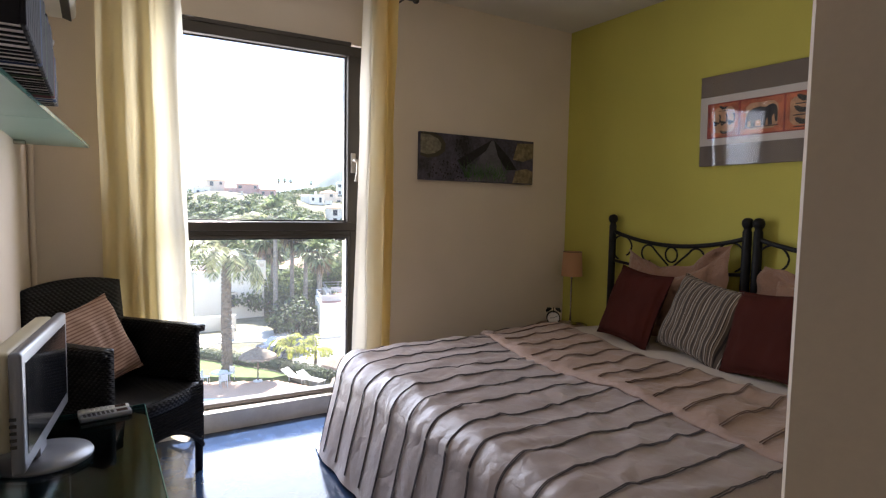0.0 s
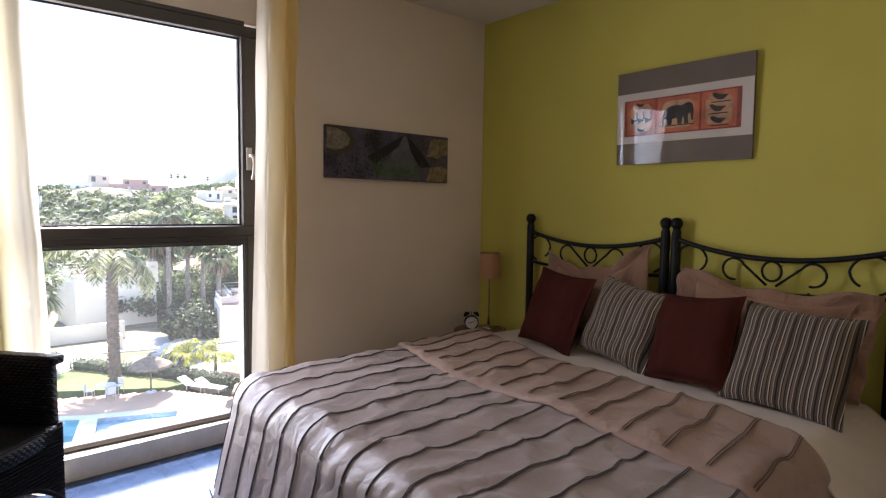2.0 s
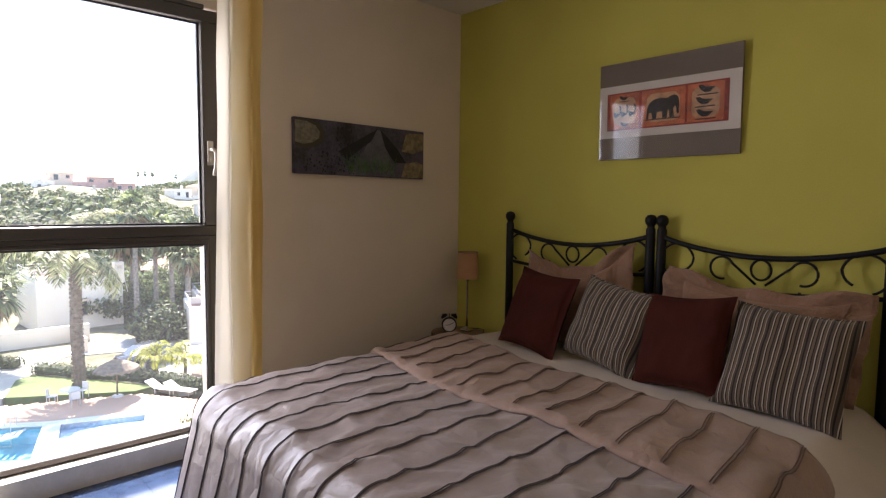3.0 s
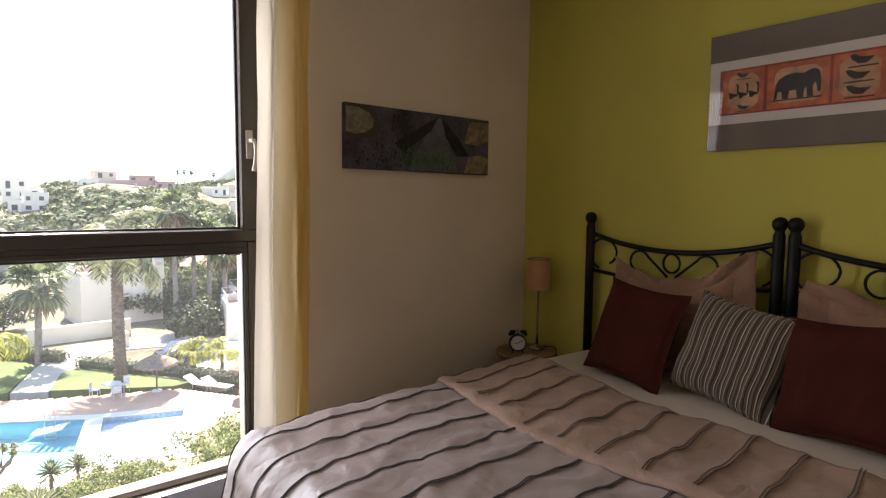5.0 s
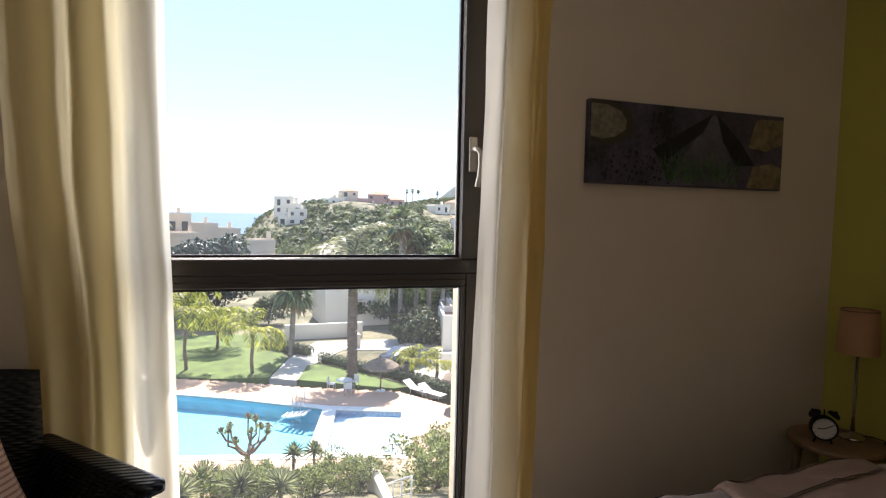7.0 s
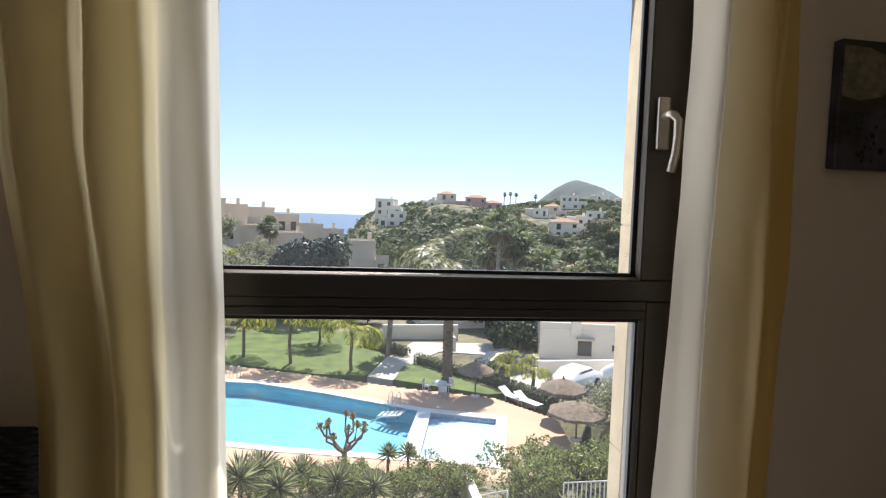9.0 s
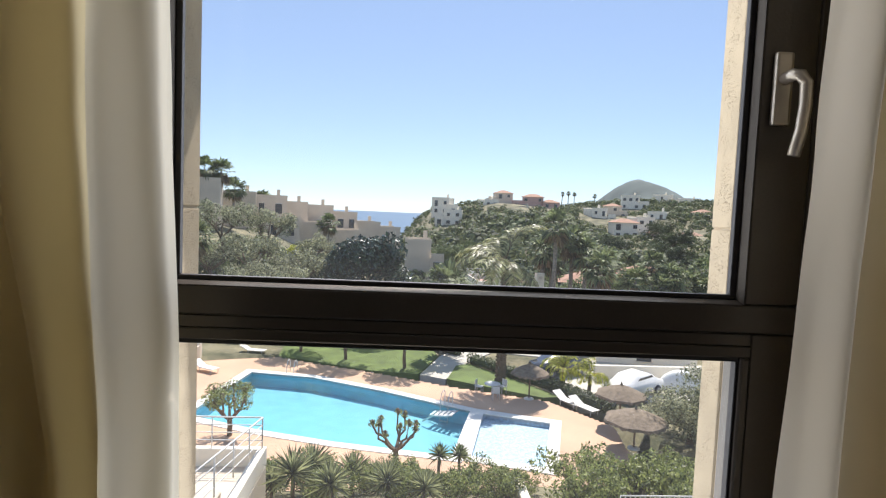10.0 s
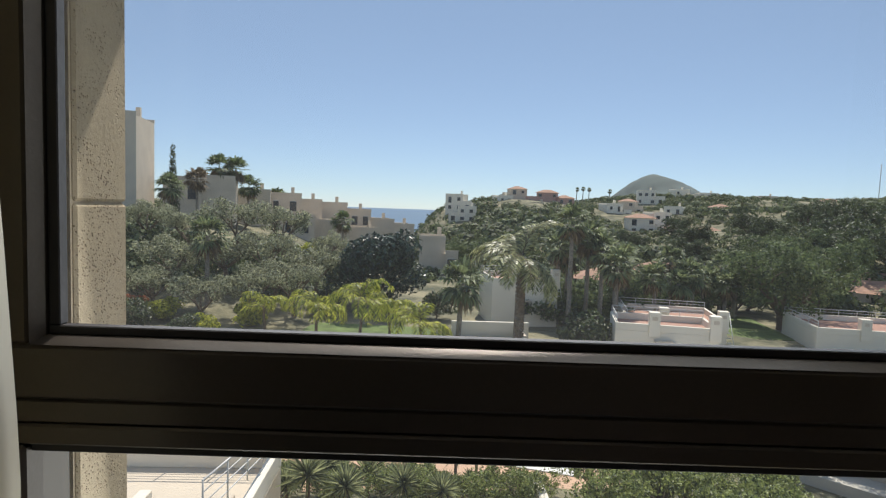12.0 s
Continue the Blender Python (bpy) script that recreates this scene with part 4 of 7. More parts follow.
for k in range(150):
    a = rng.uniform(0.05, 0.42)
    b = rng.uniform(0.04, 0.42) if k % 3 else rng.uniform(0.45, 0.95)
    if k % 3 == 0:
        a = 0.25 + 0.11 * rng.random() + 0.05 * b
    cx, cz, r = -1.30 + 0.94 * a, 1.408 + 0.307 * b, rng.uniform(0.003, 0.0065)
    flat_shape(bm, [(cx + r * math.cos(q), cz + r * 1.3 * math.sin(q)) for q in (0, 1.26, 2.51, 3.77, 5.03)], y=-0.0314, th=0.0004)
tagged(part("lavender_bud", bm, M["lav_bud"], canvas), kind="stuff")
bm = bmesh.new()
for k in range(120):
    a0, b0 = rng.uniform(0.36, 0.74), rng.uniform(0.03, 0.2)
    ln, an = rng.uniform(0.06, 0.14), rng.uniform(0.8, 2.3)
    cx, cz = -1.30 + 0.94 * a0, 1.408 + 0.307 * b0
    flat_shape(bm, [(cx - 0.0018, cz), (cx + 0.0018, cz), (cx + ln * math.cos(an), cz + ln * math.sin(an))], y=-0.0318, th=0.0004)
tagged(part("lavender_stem", bm, M["lav_stem"], canvas), kind="stuff")

poster = thing("safari_poster", "glazed poster with taupe bands and three orange animal panels", "picture")
boxed("board", M["taupe"], poster, -0.021, -0.004, -1.87, -1.13, 1.50, 2.012, 0.002)
boxed("mat", M["paper"], poster, -0.0225, -0.0212, -1.868, -1.132, 1.617, 1.893, 0)


def art(name, mat, pts, lift=0.0):
    part(name, flat_shape(bmesh.new(), [(-1.13 - 0.74 * a, 1.50 + 0.512 * b) for a, b in pts], x=-0.0232 - lift, th=0.0005), mat, poster)


art("border", M["art_red"], [(0.065, 0.305), (0.925, 0.305), (0.925, 0.69), (0.065, 0.69)])
for a0, a1 in ((0.09, 0.315), (0.335, 0.645), (0.66, 0.895)):
    art("panel", M["art_orange"], [(a0, 0.32), (a1, 0.32), (a1, 0.675), (a0, 0.675)], 0.0008)
    am = (a0 + a1) / 2
    art("panel_glow", M["art_pale"], [(am + (a1 - a0) * 0.42 * math.cos(q) * (1 - 0.12 * math.cos(4 * q)), 0.4975 + 0.155 * math.sin(q) * (1 - 0.12 * math.cos(4 * q))) for q in (2 * math.pi * k / 20 for k in range(20))], 0.0014)
K = M["art_black"]
art("elephant", K, [(0.37, 0.39), (0.385, 0.39), (0.392, 0.45), (0.41, 0.45), (0.415, 0.39), (0.445, 0.39), (0.45, 0.45), (0.485, 0.455), (0.49, 0.39), (0.52, 0.39), (0.525, 0.45), (0.535, 0.47), (0.54, 0.39), (0.57, 0.39), (0.565, 0.47), (0.58, 0.50), (0.59, 0.42), (0.605, 0.42), (0.605, 0.53), (0.595, 0.585), (0.57, 0.605), (0.54, 0.595), (0.52, 0.575), (0.48, 0.59), (0.43, 0.58), (0.395, 0.55), (0.378, 0.50)], 0.002)
art("ground_line", K, [(0.36, 0.378), (0.61, 0.378), (0.61, 0.388), (0.36, 0.388)], 0.002)


def bird(a, b, s, legs=True):
    art("bird", K, [(a - 0.045 * s, b + 0.02 * s), (a - 0.02 * s, b - 0.01 * s), (a + 0.015 * s, b - 0.012 * s), (a + 0.045 * s, b + 0.03 * s), (a + 0.02 * s, b + 0.03 * s), (a - 0.01 * s, b + 0.035 * s), (a - 0.035 * s, b + 0.055 * s), (a - 0.055 * s, b + 0.05 * s)], 0.002)
    art("perch", K, [(a - 0.06 * s, b - 0.035 * s), (a + 0.06 * s, b - 0.035 * s), (a + 0.06 * s, b - 0.025 * s), (a - 0.06 * s, b - 0.025 * s)], 0.002)


for a, b, s in ((0.79, 0.60, 1.1), (0.775, 0.49, 1.1), (0.78, 0.375, 1.1), (0.20, 0.62, 0.7), (0.21, 0.35, 0.7)):
    bird(a, b, s)
for a in (0.145, 0.20, 0.26):
    art("ostrich", K, [(a - 0.02, 0.44), (a - 0.005, 0.44), (a, 0.47), (a + 0.02, 0.475), (a + 0.022, 0.53), (a + 0.015, 0.56), (a + 0.024, 0.565), (a + 0.032, 0.54), (a + 0.03, 0.48), (a + 0.02, 0.455), (a - 0.022, 0.47), (a - 0.028, 0.50)], 0.002)
gl = boxed("glazing", M["poster_glass"], poster, -0.0285, -0.0265, -1.868, -1.132, 1.502, 2.010, 0)
gl.visible_shadow = False

poster.matrix_world = Matrix.Translation((-0.004, 0, 1.5)) @ Matrix.Rotation(radians(-1.6), 4, "Y") @ Matrix.Translation((0.004, 0, -1.5))

# ---- curtains ----
def curtain(name, top, foot_, mat, seed, label, folds, lean_y, tuck=0.0):
    """A sheer curtain between two edges: top and foot_ give (outer, inner) x; lean_y gives y at the two edges."""
    ob = thing(name, label, "curtain")

    def fn(u, v):
        z = 2.44 - 2.41 * v
        a0, a1 = top[0] + (foot_[0] - top[0]) * v, top[1] + (foot_[1] - top[1]) * v
        x = a0 + (a1 - a0) * (u + 0.016 * math.sin(2 * math.pi * folds * u + seed + 1.2))
        w = 2 * math.pi * folds * u + seed + 0.4 * math.sin(2.5 * v + seed)
        y = lean_y[0] + (lean_y[1] - lean_y[0]) * u + (0.030 + 0.012 * v) * (math.sin(w) + 0.28 * math.sin(2 * w + 0.8))
        y += 0.028 * noise.noise((u * 4 + 1.5 * v, v * 3, seed)) + 0.008 * noise.noise((u * 10 + 5 * v, v * 8 - 3 * u, seed + 7)) + 0.005 * noise.noise((u * 9 - 9 * v, v * 14, seed + 3))
        y += tuck * min(1.0, max(0.0, (v - 0.45) / 0.2)) * min(1.0, max(0.0, (0.75 - u) / 0.25))
        return Vector((x + 0.012 * noise.noise((u * 3, v * 3, seed + 4)), min(y, -0.012), z))
    bm = bmesh.new()
    sheet(bm, fn, 110, 56)
    part("cloth", bm, mat, ob, "", True)
    for k in range(7):
        p = fn((k + 0.5) / 7, 0.0)
        part("ring", tube(bmesh.new(), [(p.x, p.y + 0.02 * math.cos(a), 2.445 + 0.02 * math.sin(a)) for a in (2 * math.pi * q / 14 for q in range(15))], 0.0025, 5), M["alu"], ob, "", True)
    return ob


curtain("curtain", (-3.07, -2.708), (-3.05, -2.645), M["curtain"], 0.9, "sheer cream yellow curtain drawn aside, hanging to the floor", 3.2, (-0.17, -0.15), 0.12)
curtain("curtain", (-1.742, -1.575), (-1.805, -1.595), M["curtain_pair"], 2.6, "sheer cream curtain hanging in soft folds, painted paler where backlit", 2.2, (-0.16, -0.235))
rod = thing("curtain_rod", "dark metal curtain rod with end knobs below the ceiling", "curtain rod")
part("rod", tube(bmesh.new(), [(-3.06, -0.19, 2.448), (-1.44, -0.19, 2.448)], 0.009, 10), M["alu"], rod, "", True)
for x_ in (-3.07, -1.43):
    part("knob", lathe(bmesh.new(), [(0.009, -0.02), (0.018, -0.008), (0.018, 0.008), (0.006, 0.02)], 14, Matrix.Translation((x_, -0.19, 2.448)) @ Matrix.Rotation(radians(90), 4, "Y")), M["alu"], rod, "", True)
for x_ in (-3.04, -1.50):
    part("bracket", tube(bmesh.new(), [(x_, 0.0, 2.448), (x_, -0.19, 2.448)], 0.006, 8), M["alu"], rod, "", True)

# ---- wicker armchair with cushion ----
chair = thing("armchair", "black woven wicker armchair in the window corner", "armchair", pose(-3.015, -0.47, 0, 0, 0, 41))
# local: faces -y, x to its own side
CW, CD, SZ, AZ, BZ = 0.235, 0.225, 0.42, 0.66, 0.88


def panel(name, fn, nu, nv, th=0.028):
    bm = bmesh.new()
    sheet(bm, fn, nu, nv, th)
    return part(name, bm, M["wicker_weave"], chair, "", True)


panel("backrest", lambda u, v: Vector(((2 * u - 1) * (CW - 0.02 * (1 - v)), CD - 0.04 + 0.06 * v ** 1.3 - 0.02 * (2 * u - 1) ** 2, SZ - 0.02 + (BZ - SZ + 0.03 - 0.03 * (2 * u - 1) ** 2) * v)), 14, 10)
panel("seat", lambda u, v: Vector(((2 * u - 1) * (CW - 0.02), -CD - 0.02 + 2 * CD * v - 0.02 * math.sin(math.pi * u) * (1 - v), SZ - 0.012 * math.sin(math.pi * u))), 12, 12, 0.05)
for s in (-1, 1):
    panel("arm", lambda u, v, s=s: Vector((s * (CW + 0.012), -CD + (2 * CD + 0.03) * u, SZ - 0.03 + (AZ - SZ + 0.03 + 0.012 * math.sin(math.pi * u)) * v)), 12, 8, 0.035 * s)
    bm = bmesh.new()
    box(bm, s * (CW + 0.012) - 0.032, s * (CW + 0.012) + 0.03, -CD - 0.012, CD + 0.04, AZ - 0.018, AZ + 0.016, 0.012, None, 2)
    part("arm_top", bm, M["wicker_weave"], chair, "", True)
    # side apron, arched below
    panel("side_apron", lambda u, v, s=s: Vector((s * (CW + 0.005), -CD + 2 * CD * u, (0.11 + 0.16 * math.sin(math.pi * u) ** 0.8) * (1 - v) + (SZ - 0.02) * v)), 14, 6, 0.016 * s)
    for y_ in (-CD, CD):
        bm = bmesh.new()
        tube(bm, [(s * (CW - 0.002), y_, 0), (s * (CW + 0.004), y_, SZ)], 0.017, 8, 1.15)
        part("leg", bm, M["wicker"], chair, "", True)
# open weave below the seat front
frame_h = lambda u: 0.12 + 0.13 * math.sin(math.pi * u) ** 0.8
bm = bmesh.new()
nx, nz = 44, 22
for i in range(nx + 1):
    u = i / nx
    x = (2 * u - 1) * CW
    box(bm, x - 0.0032, x + 0.0032, -CD - 0.024, -CD - 0.018, frame_h(u), SZ - 0.01)
for j in range(nz):
    zz = SZ - 0.012 - j * 0.0135
    us = [k / 44 for k in range(45) if frame_h(k / 44) <= zz]
    lo_, hi_ = None, None
    runs = []
    for k in range(44):
        if frame_h((k + 0.5) / 44) <= zz:
            if runs and runs[-1][1] == k:
                runs[-1][1] = k + 1
            else:
                runs.append([k, k + 1])
    for a, b in runs:
        box(bm, (2 * a / 44 - 1) * CW, (2 * b / 44 - 1) * CW, -CD - 0.029, -CD - 0.024, zz - 0.0042, zz + 0.0042)
tagged(part("front_weave", bm, M["wicker"], chair), kind="stuff")
part("front_rim", tube(bmesh.new(), [((2 * k / 20 - 1) * CW, -CD - 0.024, frame_h(k / 20)) for k in range(21)], 0.010, 6), M["wicker"], chair, "", True)
ccm = pose(-3.015, -0.47, 0, 0, 0, 41) @ Matrix.Translation((-0.04, 0.09, 0.425 + 0.185)) @ Matrix.Rotation(radians(-22), 4, "X") @ Matrix(((1, 0, 0, 0), (0, 0, -1, 0), (0, 1, 0, 0), (0, 0, 0, 1))) @ Matrix.Rotation(radians(12), 4, "Z")
cushion("cushion", "peach and brown finely striped cushion on the wicker armchair", M["fine_stripe"], 0.37, 0.37, 0.12, ccm, 0, "", 9)

# ---- glass desk with television and remotes ----
TZ = 0.45
desk = thing("glass_table", "low clear glass table along the wall", "table")
boxed("top", M["table_glass"], desk, -3.33, -2.93, -2.04, -0.81, TZ - 0.010, TZ, 0.002)
boxed("front_edge", M["glass_edge"], desk, -2.93, -2.928, -2.04, -0.81, TZ - 0.010, TZ, 0)
boxed("end_edge", M["glass_edge"], desk, -3.33, -2.93, -0.81, -0.808, TZ - 0.010, TZ, 0)
for y_ in (-0.92, -1.94):
    lg = boxed("glass_leg", M["table_glass"], desk, -3.31, -2.99, y_ - 0.005, y_ + 0.005, 0.0, TZ - 0.011, 0.001)
    boxed("leg_edge", M["glass_edge"], lg, -2.99, -2.988, y_ - 0.005, y_ + 0.005, 0.0, TZ - 0.011, 0)
boxed("lower_shelf", M["table_glass"], desk, -3.31, -3.0, -1.934, -0.926, 0.16, 0.168, 0.001)
for y_ in (-0.89, -1.66):
    part("connector", lathe(bmesh.new(), [(0.011, 0), (0.011, 0.012), (0.004, 0.014)], 14, Matrix.Translation((-3.01, y_, TZ))), M["chrome"], desk, "", True)
tv = thing("television", "small silver flat-screen television on a round stand, switched off", "television", pose(-3.225, -1.195, TZ, 0, 0, -7))
part("stand", lathe(bmesh.new(), [(0.128, 0), (0.13, 0.006), (0.127, 0.012), (0.06, 0.017), (0.03, 0.022)], 44), M["silver_plastic"], tv, "", True)
boxed("neck", M["silver_plastic"], tv, -0.03, 0.0, -0.05, 0.05, 0.015, 0.16, 0.01)
bm = box(bmesh.new(), -0.012, 0.018, -0.30, 0.30, 0.075, 0.395, 0.012, None, 3)
part("bezel", bm, M["silver_plastic"], tv, "", True)
bm = box(bmesh.new(), -0.07, -0.013, -0.27, 0.27, 0.125, 0.39, 0.02, None, 3)
part("rear_case", bm, M["cream_plastic"], tv, "cream rear case", True)
boxed("screen", M["black_screen"], tv, 0.0185, 0.0200, -0.262, 0.262, 0.12, 0.36, 0)
for k in range(5):
    boxed("button", M["dark_plastic"], tv, -0.011, 0.004, -0.3035, -0.3005, 0.15 + 0.018 * k, 0.158 + 0.018 * k, 0)


def remote(x, y, z, ang, body, key, label):
    r = thing("remote_control", label, "remote control", pose(x, y, z, 0, 0, ang), "remote controls on the glass table")
    bm = box(bmesh.new(), -0.082, 0.082, -0.023, 0.023, 0.0, 0.018, 0.006, None, 2)
    part("body", bm, body, r, "", True)
    boxed("display", M["black_screen"], r, 0.035, 0.07, -0.013, 0.013, 0.0181, 0.0192, 0)
    for i in range(7):
        for j in range(3):
            boxed("key", key, r, -0.07 + 0.0145 * i, -0.061 + 0.0145 * i, -0.0155 + 0.0115 * j, -0.0075 + 0.0115 * j, 0.0181, 0.0202, 0.0008)
    return r


remote(-3.06, -0.90, TZ, 8, M["silver_plastic"], M["dark_plastic"], "grey remote control with dark keys lying on the glass table")
remote(-3.065, -0.845, TZ, 2, M["light_plastic"], M["light_plastic"], "white remote control with a small display on the glass table")

# ---- glass shelf with books ----
SHZ = 1.460
shelf = thing("glass_shelf", "pale green frosted glass shelf along the wall", "shelf")
for y0, y1 in ((-1.26, -0.30), (-2.4, -1.266)):
    bm = box(bmesh.new(), -3.338, -3.09, y0, y1, SHZ, SHZ + 0.010)
    for v_ in bm.verts:
        if v_.co.x > -3.2:
            v_.co.x = -3.094 + 0.078 * (v_.co.y + 0.30)
    s_ = part("shelf_board", bm, M["shelf_glass"], shelf)
    bm = box(bmesh.new(), -3.09, -3.088, y0, y1, SHZ, SHZ + 0.010)
    for v_ in bm.verts:
        v_.co.x += -0.004 + 0.078 * (v_.co.y + 0.30)
    part("front_edge", bm, M["glass_edge"], s_)
for y_ in (-0.5, -1.9):
    boxed("bracket", M["chrome"], shelf, -3.34, -3.30, y_ - 0.012, y_ + 0.012, SHZ - 0.018, SHZ - 0.001, 0.003)
rng = random.Random(3)
y = -1.45
cols = [(0.03, 0.05, 0.11), (0.30, 0.28, 0.24), (0.015, 0.015, 0.018), (0.05, 0.10, 0.22), (0.10, 0.03, 0.035), (0.04, 0.06, 0.035), (0.012, 0.012, 0.014), (0.018, 0.02, 0.022), (0.02, 0.018, 0.02)]
bi = 0
BOOKS = [(0.018, 0.12, 8), (0.012, 0.125, 1), (0.014, 0.13, 2), (0.02, 0.135, 1), (0.036, 0.205, 0), (0.013, 0.20, 3), (0.012, 0.195, 1), (0.02, 0.21, 4), (0.015, 0.215, 4), (0.018, 0.25, 5), (0.03, 0.27, 6), (0.035, 0.275, 7), (0.03, 0.265, 6), (0.025, 0.26, 2), (0.03, 0.27, 7), (0.03, 0.25, 6), (0.022, 0.24, 5), (0.034, 0.27, 6), (0.028, 0.262, 8), (0.04, 0.28, 7), (0.024, 0.255, 0), (0.035, 0.275, 6), (0.03, 0.26, 7), (0.026, 0.25, 2), (0.038, 0.28, 6), (0.03, 0.27, 8), (0.03, 0.265, 7), (0.034, 0.275, 6), (0.03, 0.27, 2)]
for th, hh, ci in BOOKS:
    hh *= 0.52
    cm = M.setdefault("book%d" % ci, material("book_cover", cols[ci], 0.85, vary=0.1, scale=20, spec=0.15))
    bk = thing("book", ("dark" if sum(cols[ci]) < 0.3 else "pale") + " bound book standing on the glass shelf", "book", pose(-3.222, y - th / 2, SHZ + 0.0105), "books on the shelf")
    boxed("cover", cm, bk, 0.062, 0.07, -th / 2 + 0.0005, th / 2 - 0.0005, 0, hh, 0.002)
    boxed("cover_board", cm, bk, -0.07, 0.062, -th / 2 + 0.0005, -th / 2 + 0.0025, 0, hh, 0)
    boxed("cover_board", cm, bk, -0.07, 0.062, th / 2 - 0.0025, th / 2 - 0.0005, 0, hh, 0)
    boxed("pages", M["paper"], bk, -0.066, 0.0615, -th / 2 + 0.003, th / 2 - 0.003, 0.003, hh - 0.004, 0)
    y -= th + 0.0015
orn = thing("ornament", "small dark brass lantern ornament behind the books", "ornament", pose(-3.25, -0.80, SHZ + 0.0105) @ Matrix.Diagonal((1.25, 1.25, 1.25, 1)))
part("base", lathe(bmesh.new(), [(0.035, 0), (0.035, 0.01), (0.026, 0.02), (0.026, 0.16), (0.03, 0.17)], 12), M["brass"], orn, "", True)
part("globe", lathe(bmesh.new(), [(0.026, 0.17), (0.036, 0.195), (0.04, 0.215), (0.034, 0.235)], 16), M["milk_glass"], orn, "", True)
part("cap", lathe(bmesh.new(), [(0.05, 0.235), (0.052, 0.25), (0.036, 0.262), (0.014, 0.27), (0.010, 0.285), (0.016, 0.295), (0.012, 0.307), (0.003, 0.312)], 12), M["brass"], orn, "", True)

# ---- air conditioner, corner pipe, ----
ac = thing("air_conditioner", "white wall-mounted air conditioner with its flap ajar", "air conditioner")
bm = box(bmesh.new(), -3.339, -3.13, -0.95, -0.14, 2.03, 2.31, 0.03, None, 3)
part("case", bm, M["white_paint"], ac, "", True)
bm = bmesh.new()
box(bm, -0.018, 0.018, -0.37, 0.37, -0.003, 0.003, 0.002, Matrix.Translation((-3.165, -0.545, 2.026)) @ Matrix.Rotation(radians(18), 4, "Y"))
part("flap", bm, M["dark_plastic"], ac, "dark outlet flap")
pipe = tagged(part("wall_pipe", tube(bmesh.new(), [(-3.325, -0.03, 0.0), (-3.325, -0.03, 2.2)], 0.012, 10), M["wall_white"], None, "", True), "thin painted pipe up the room corner", "pipe")
tagged(boxed("door_frame", M["wall_white"], None, -2.793, -2.7765, YS - 0.15, YS - 0.0005, 0, 2.118, 0.003), "white painted door lining at the doorway", "door frame", kind="structure")

# ---- outside ----
GZ = -10.0
AZ_ = (-60, -38, -25, -15, -8, -2, 3, 10, 20, 30, 45, 65)
D_ = (0, 12, 24, 50, 80, 120, 180, 240, 320, 420, 620)
HT = np.array([
    [-7, -7, -10, -8, -4, 1, 4, 6, 7, 8, 8],
    [-7, -7, -10, -8, -3, 1, 3, 4, 4, 4, 4],
    [-7, -7, -10, -9.5, -4, 0, 0, -2, -4, -6, -8],
    [-7, -7, -10, -9.8, -7, -4, -6, -12, -22, -24, -24],
    [-7, -7, -10, -10, -9, -8, -14, -22, -24, -24, -24],
    [-7, -7, -10, -10, -10.5, -12, -16, -13, -24, -24, -24],
    [-7, -7, -10, -10, -10.5, -11, -6, 2.5, -10, -24, -24],
    [-7, -7, -10, -10, -10.5, -10, -2, 5.5, 2, -10, -20],
    [-7, -7, -10, -10, -10.5, -9, -3.5, 3.5, 9, 8, 0],
    [-7, -7, -10, -10, -10.5, -8, -2, 4, 10.5, 12.5, 8],
    [-7, -7, -10, -10.3, -10.5, -7, -0.5, 4.5, 10.5, 14, 12],
    [-7, -7, -10, -10.3, -9, -5, 0, 4, 8, 11, 12]])


def ground_z(x, y):
    """Height of the ground outside: a terrace with the pool, slopes up on both sides, a valley down to the sea between."""
    d, az = math.hypot(x + 2.4, y), math.degrees(math.atan2(x + 2.4, max(y, 0.1)))
    fa = np.interp(az, AZ_, range(len(AZ_)))
    fd = np.interp(d, D_, range(len(D_)))
    i, j = min(int(fa), len(AZ_) - 2), min(int(fd), len(D_) - 2)
    u, v = fa - i, fd - j
    u, v = u * u * (3 - 2 * u), v * v * (3 - 2 * v)
    z = (HT[i, j] * (1 - u) + HT[i + 1, j] * u) * (1 - v) + (HT[i, j + 1] * (1 - u) + HT[i + 1, j + 1] * u) * v
    rough = min(1, max(0, (d - 70) / 60))
    return float(z) + rough * (2.2 * noise.noise((x * 0.02, y * 0.02, 0)) + 0.8 * noise.noise((x * 0.07, y * 0.07, 3)))


def mesh_part(name, verts, faces, mat, parent=None, smooth=False):
    me = bpy.data.meshes.new(name)
    me.from_pydata([tuple(v) for v in verts], [], faces)
    if smooth:
        me.polygons.foreach_set("use_smooth", [True] * len(me.polygons))
    me.materials.append(mat)
    ob = new(name, me)
    if parent:
        ob.parent = parent
    return ob


# ground sheet: fine near, coarse far, open where the pools are sunk
POOL = [(-13.6, 29.2), (-12.4, 37.3), (-8.2, 36.4), (-3.7, 34.0), (1.6, 30.6), (0.1, 24.6), (-5.5, 26.0), (-9.6, 27.4)]
SMALL = [(2.3, 30.2), (5.8, 28.9), (4.2, 23.5), (1.0, 24.6)]


def inside(poly, x, y, grow=0.0):
    hit = False
    for (x0, y0), (x1, y1) in zip(poly, poly[1:] + poly[:1]):
        if (y0 > y) != (y1 > y) and x < (x1 - x0) * (y - y0) / (y1 - y0) + x0:
            hit = not hit
    return hit


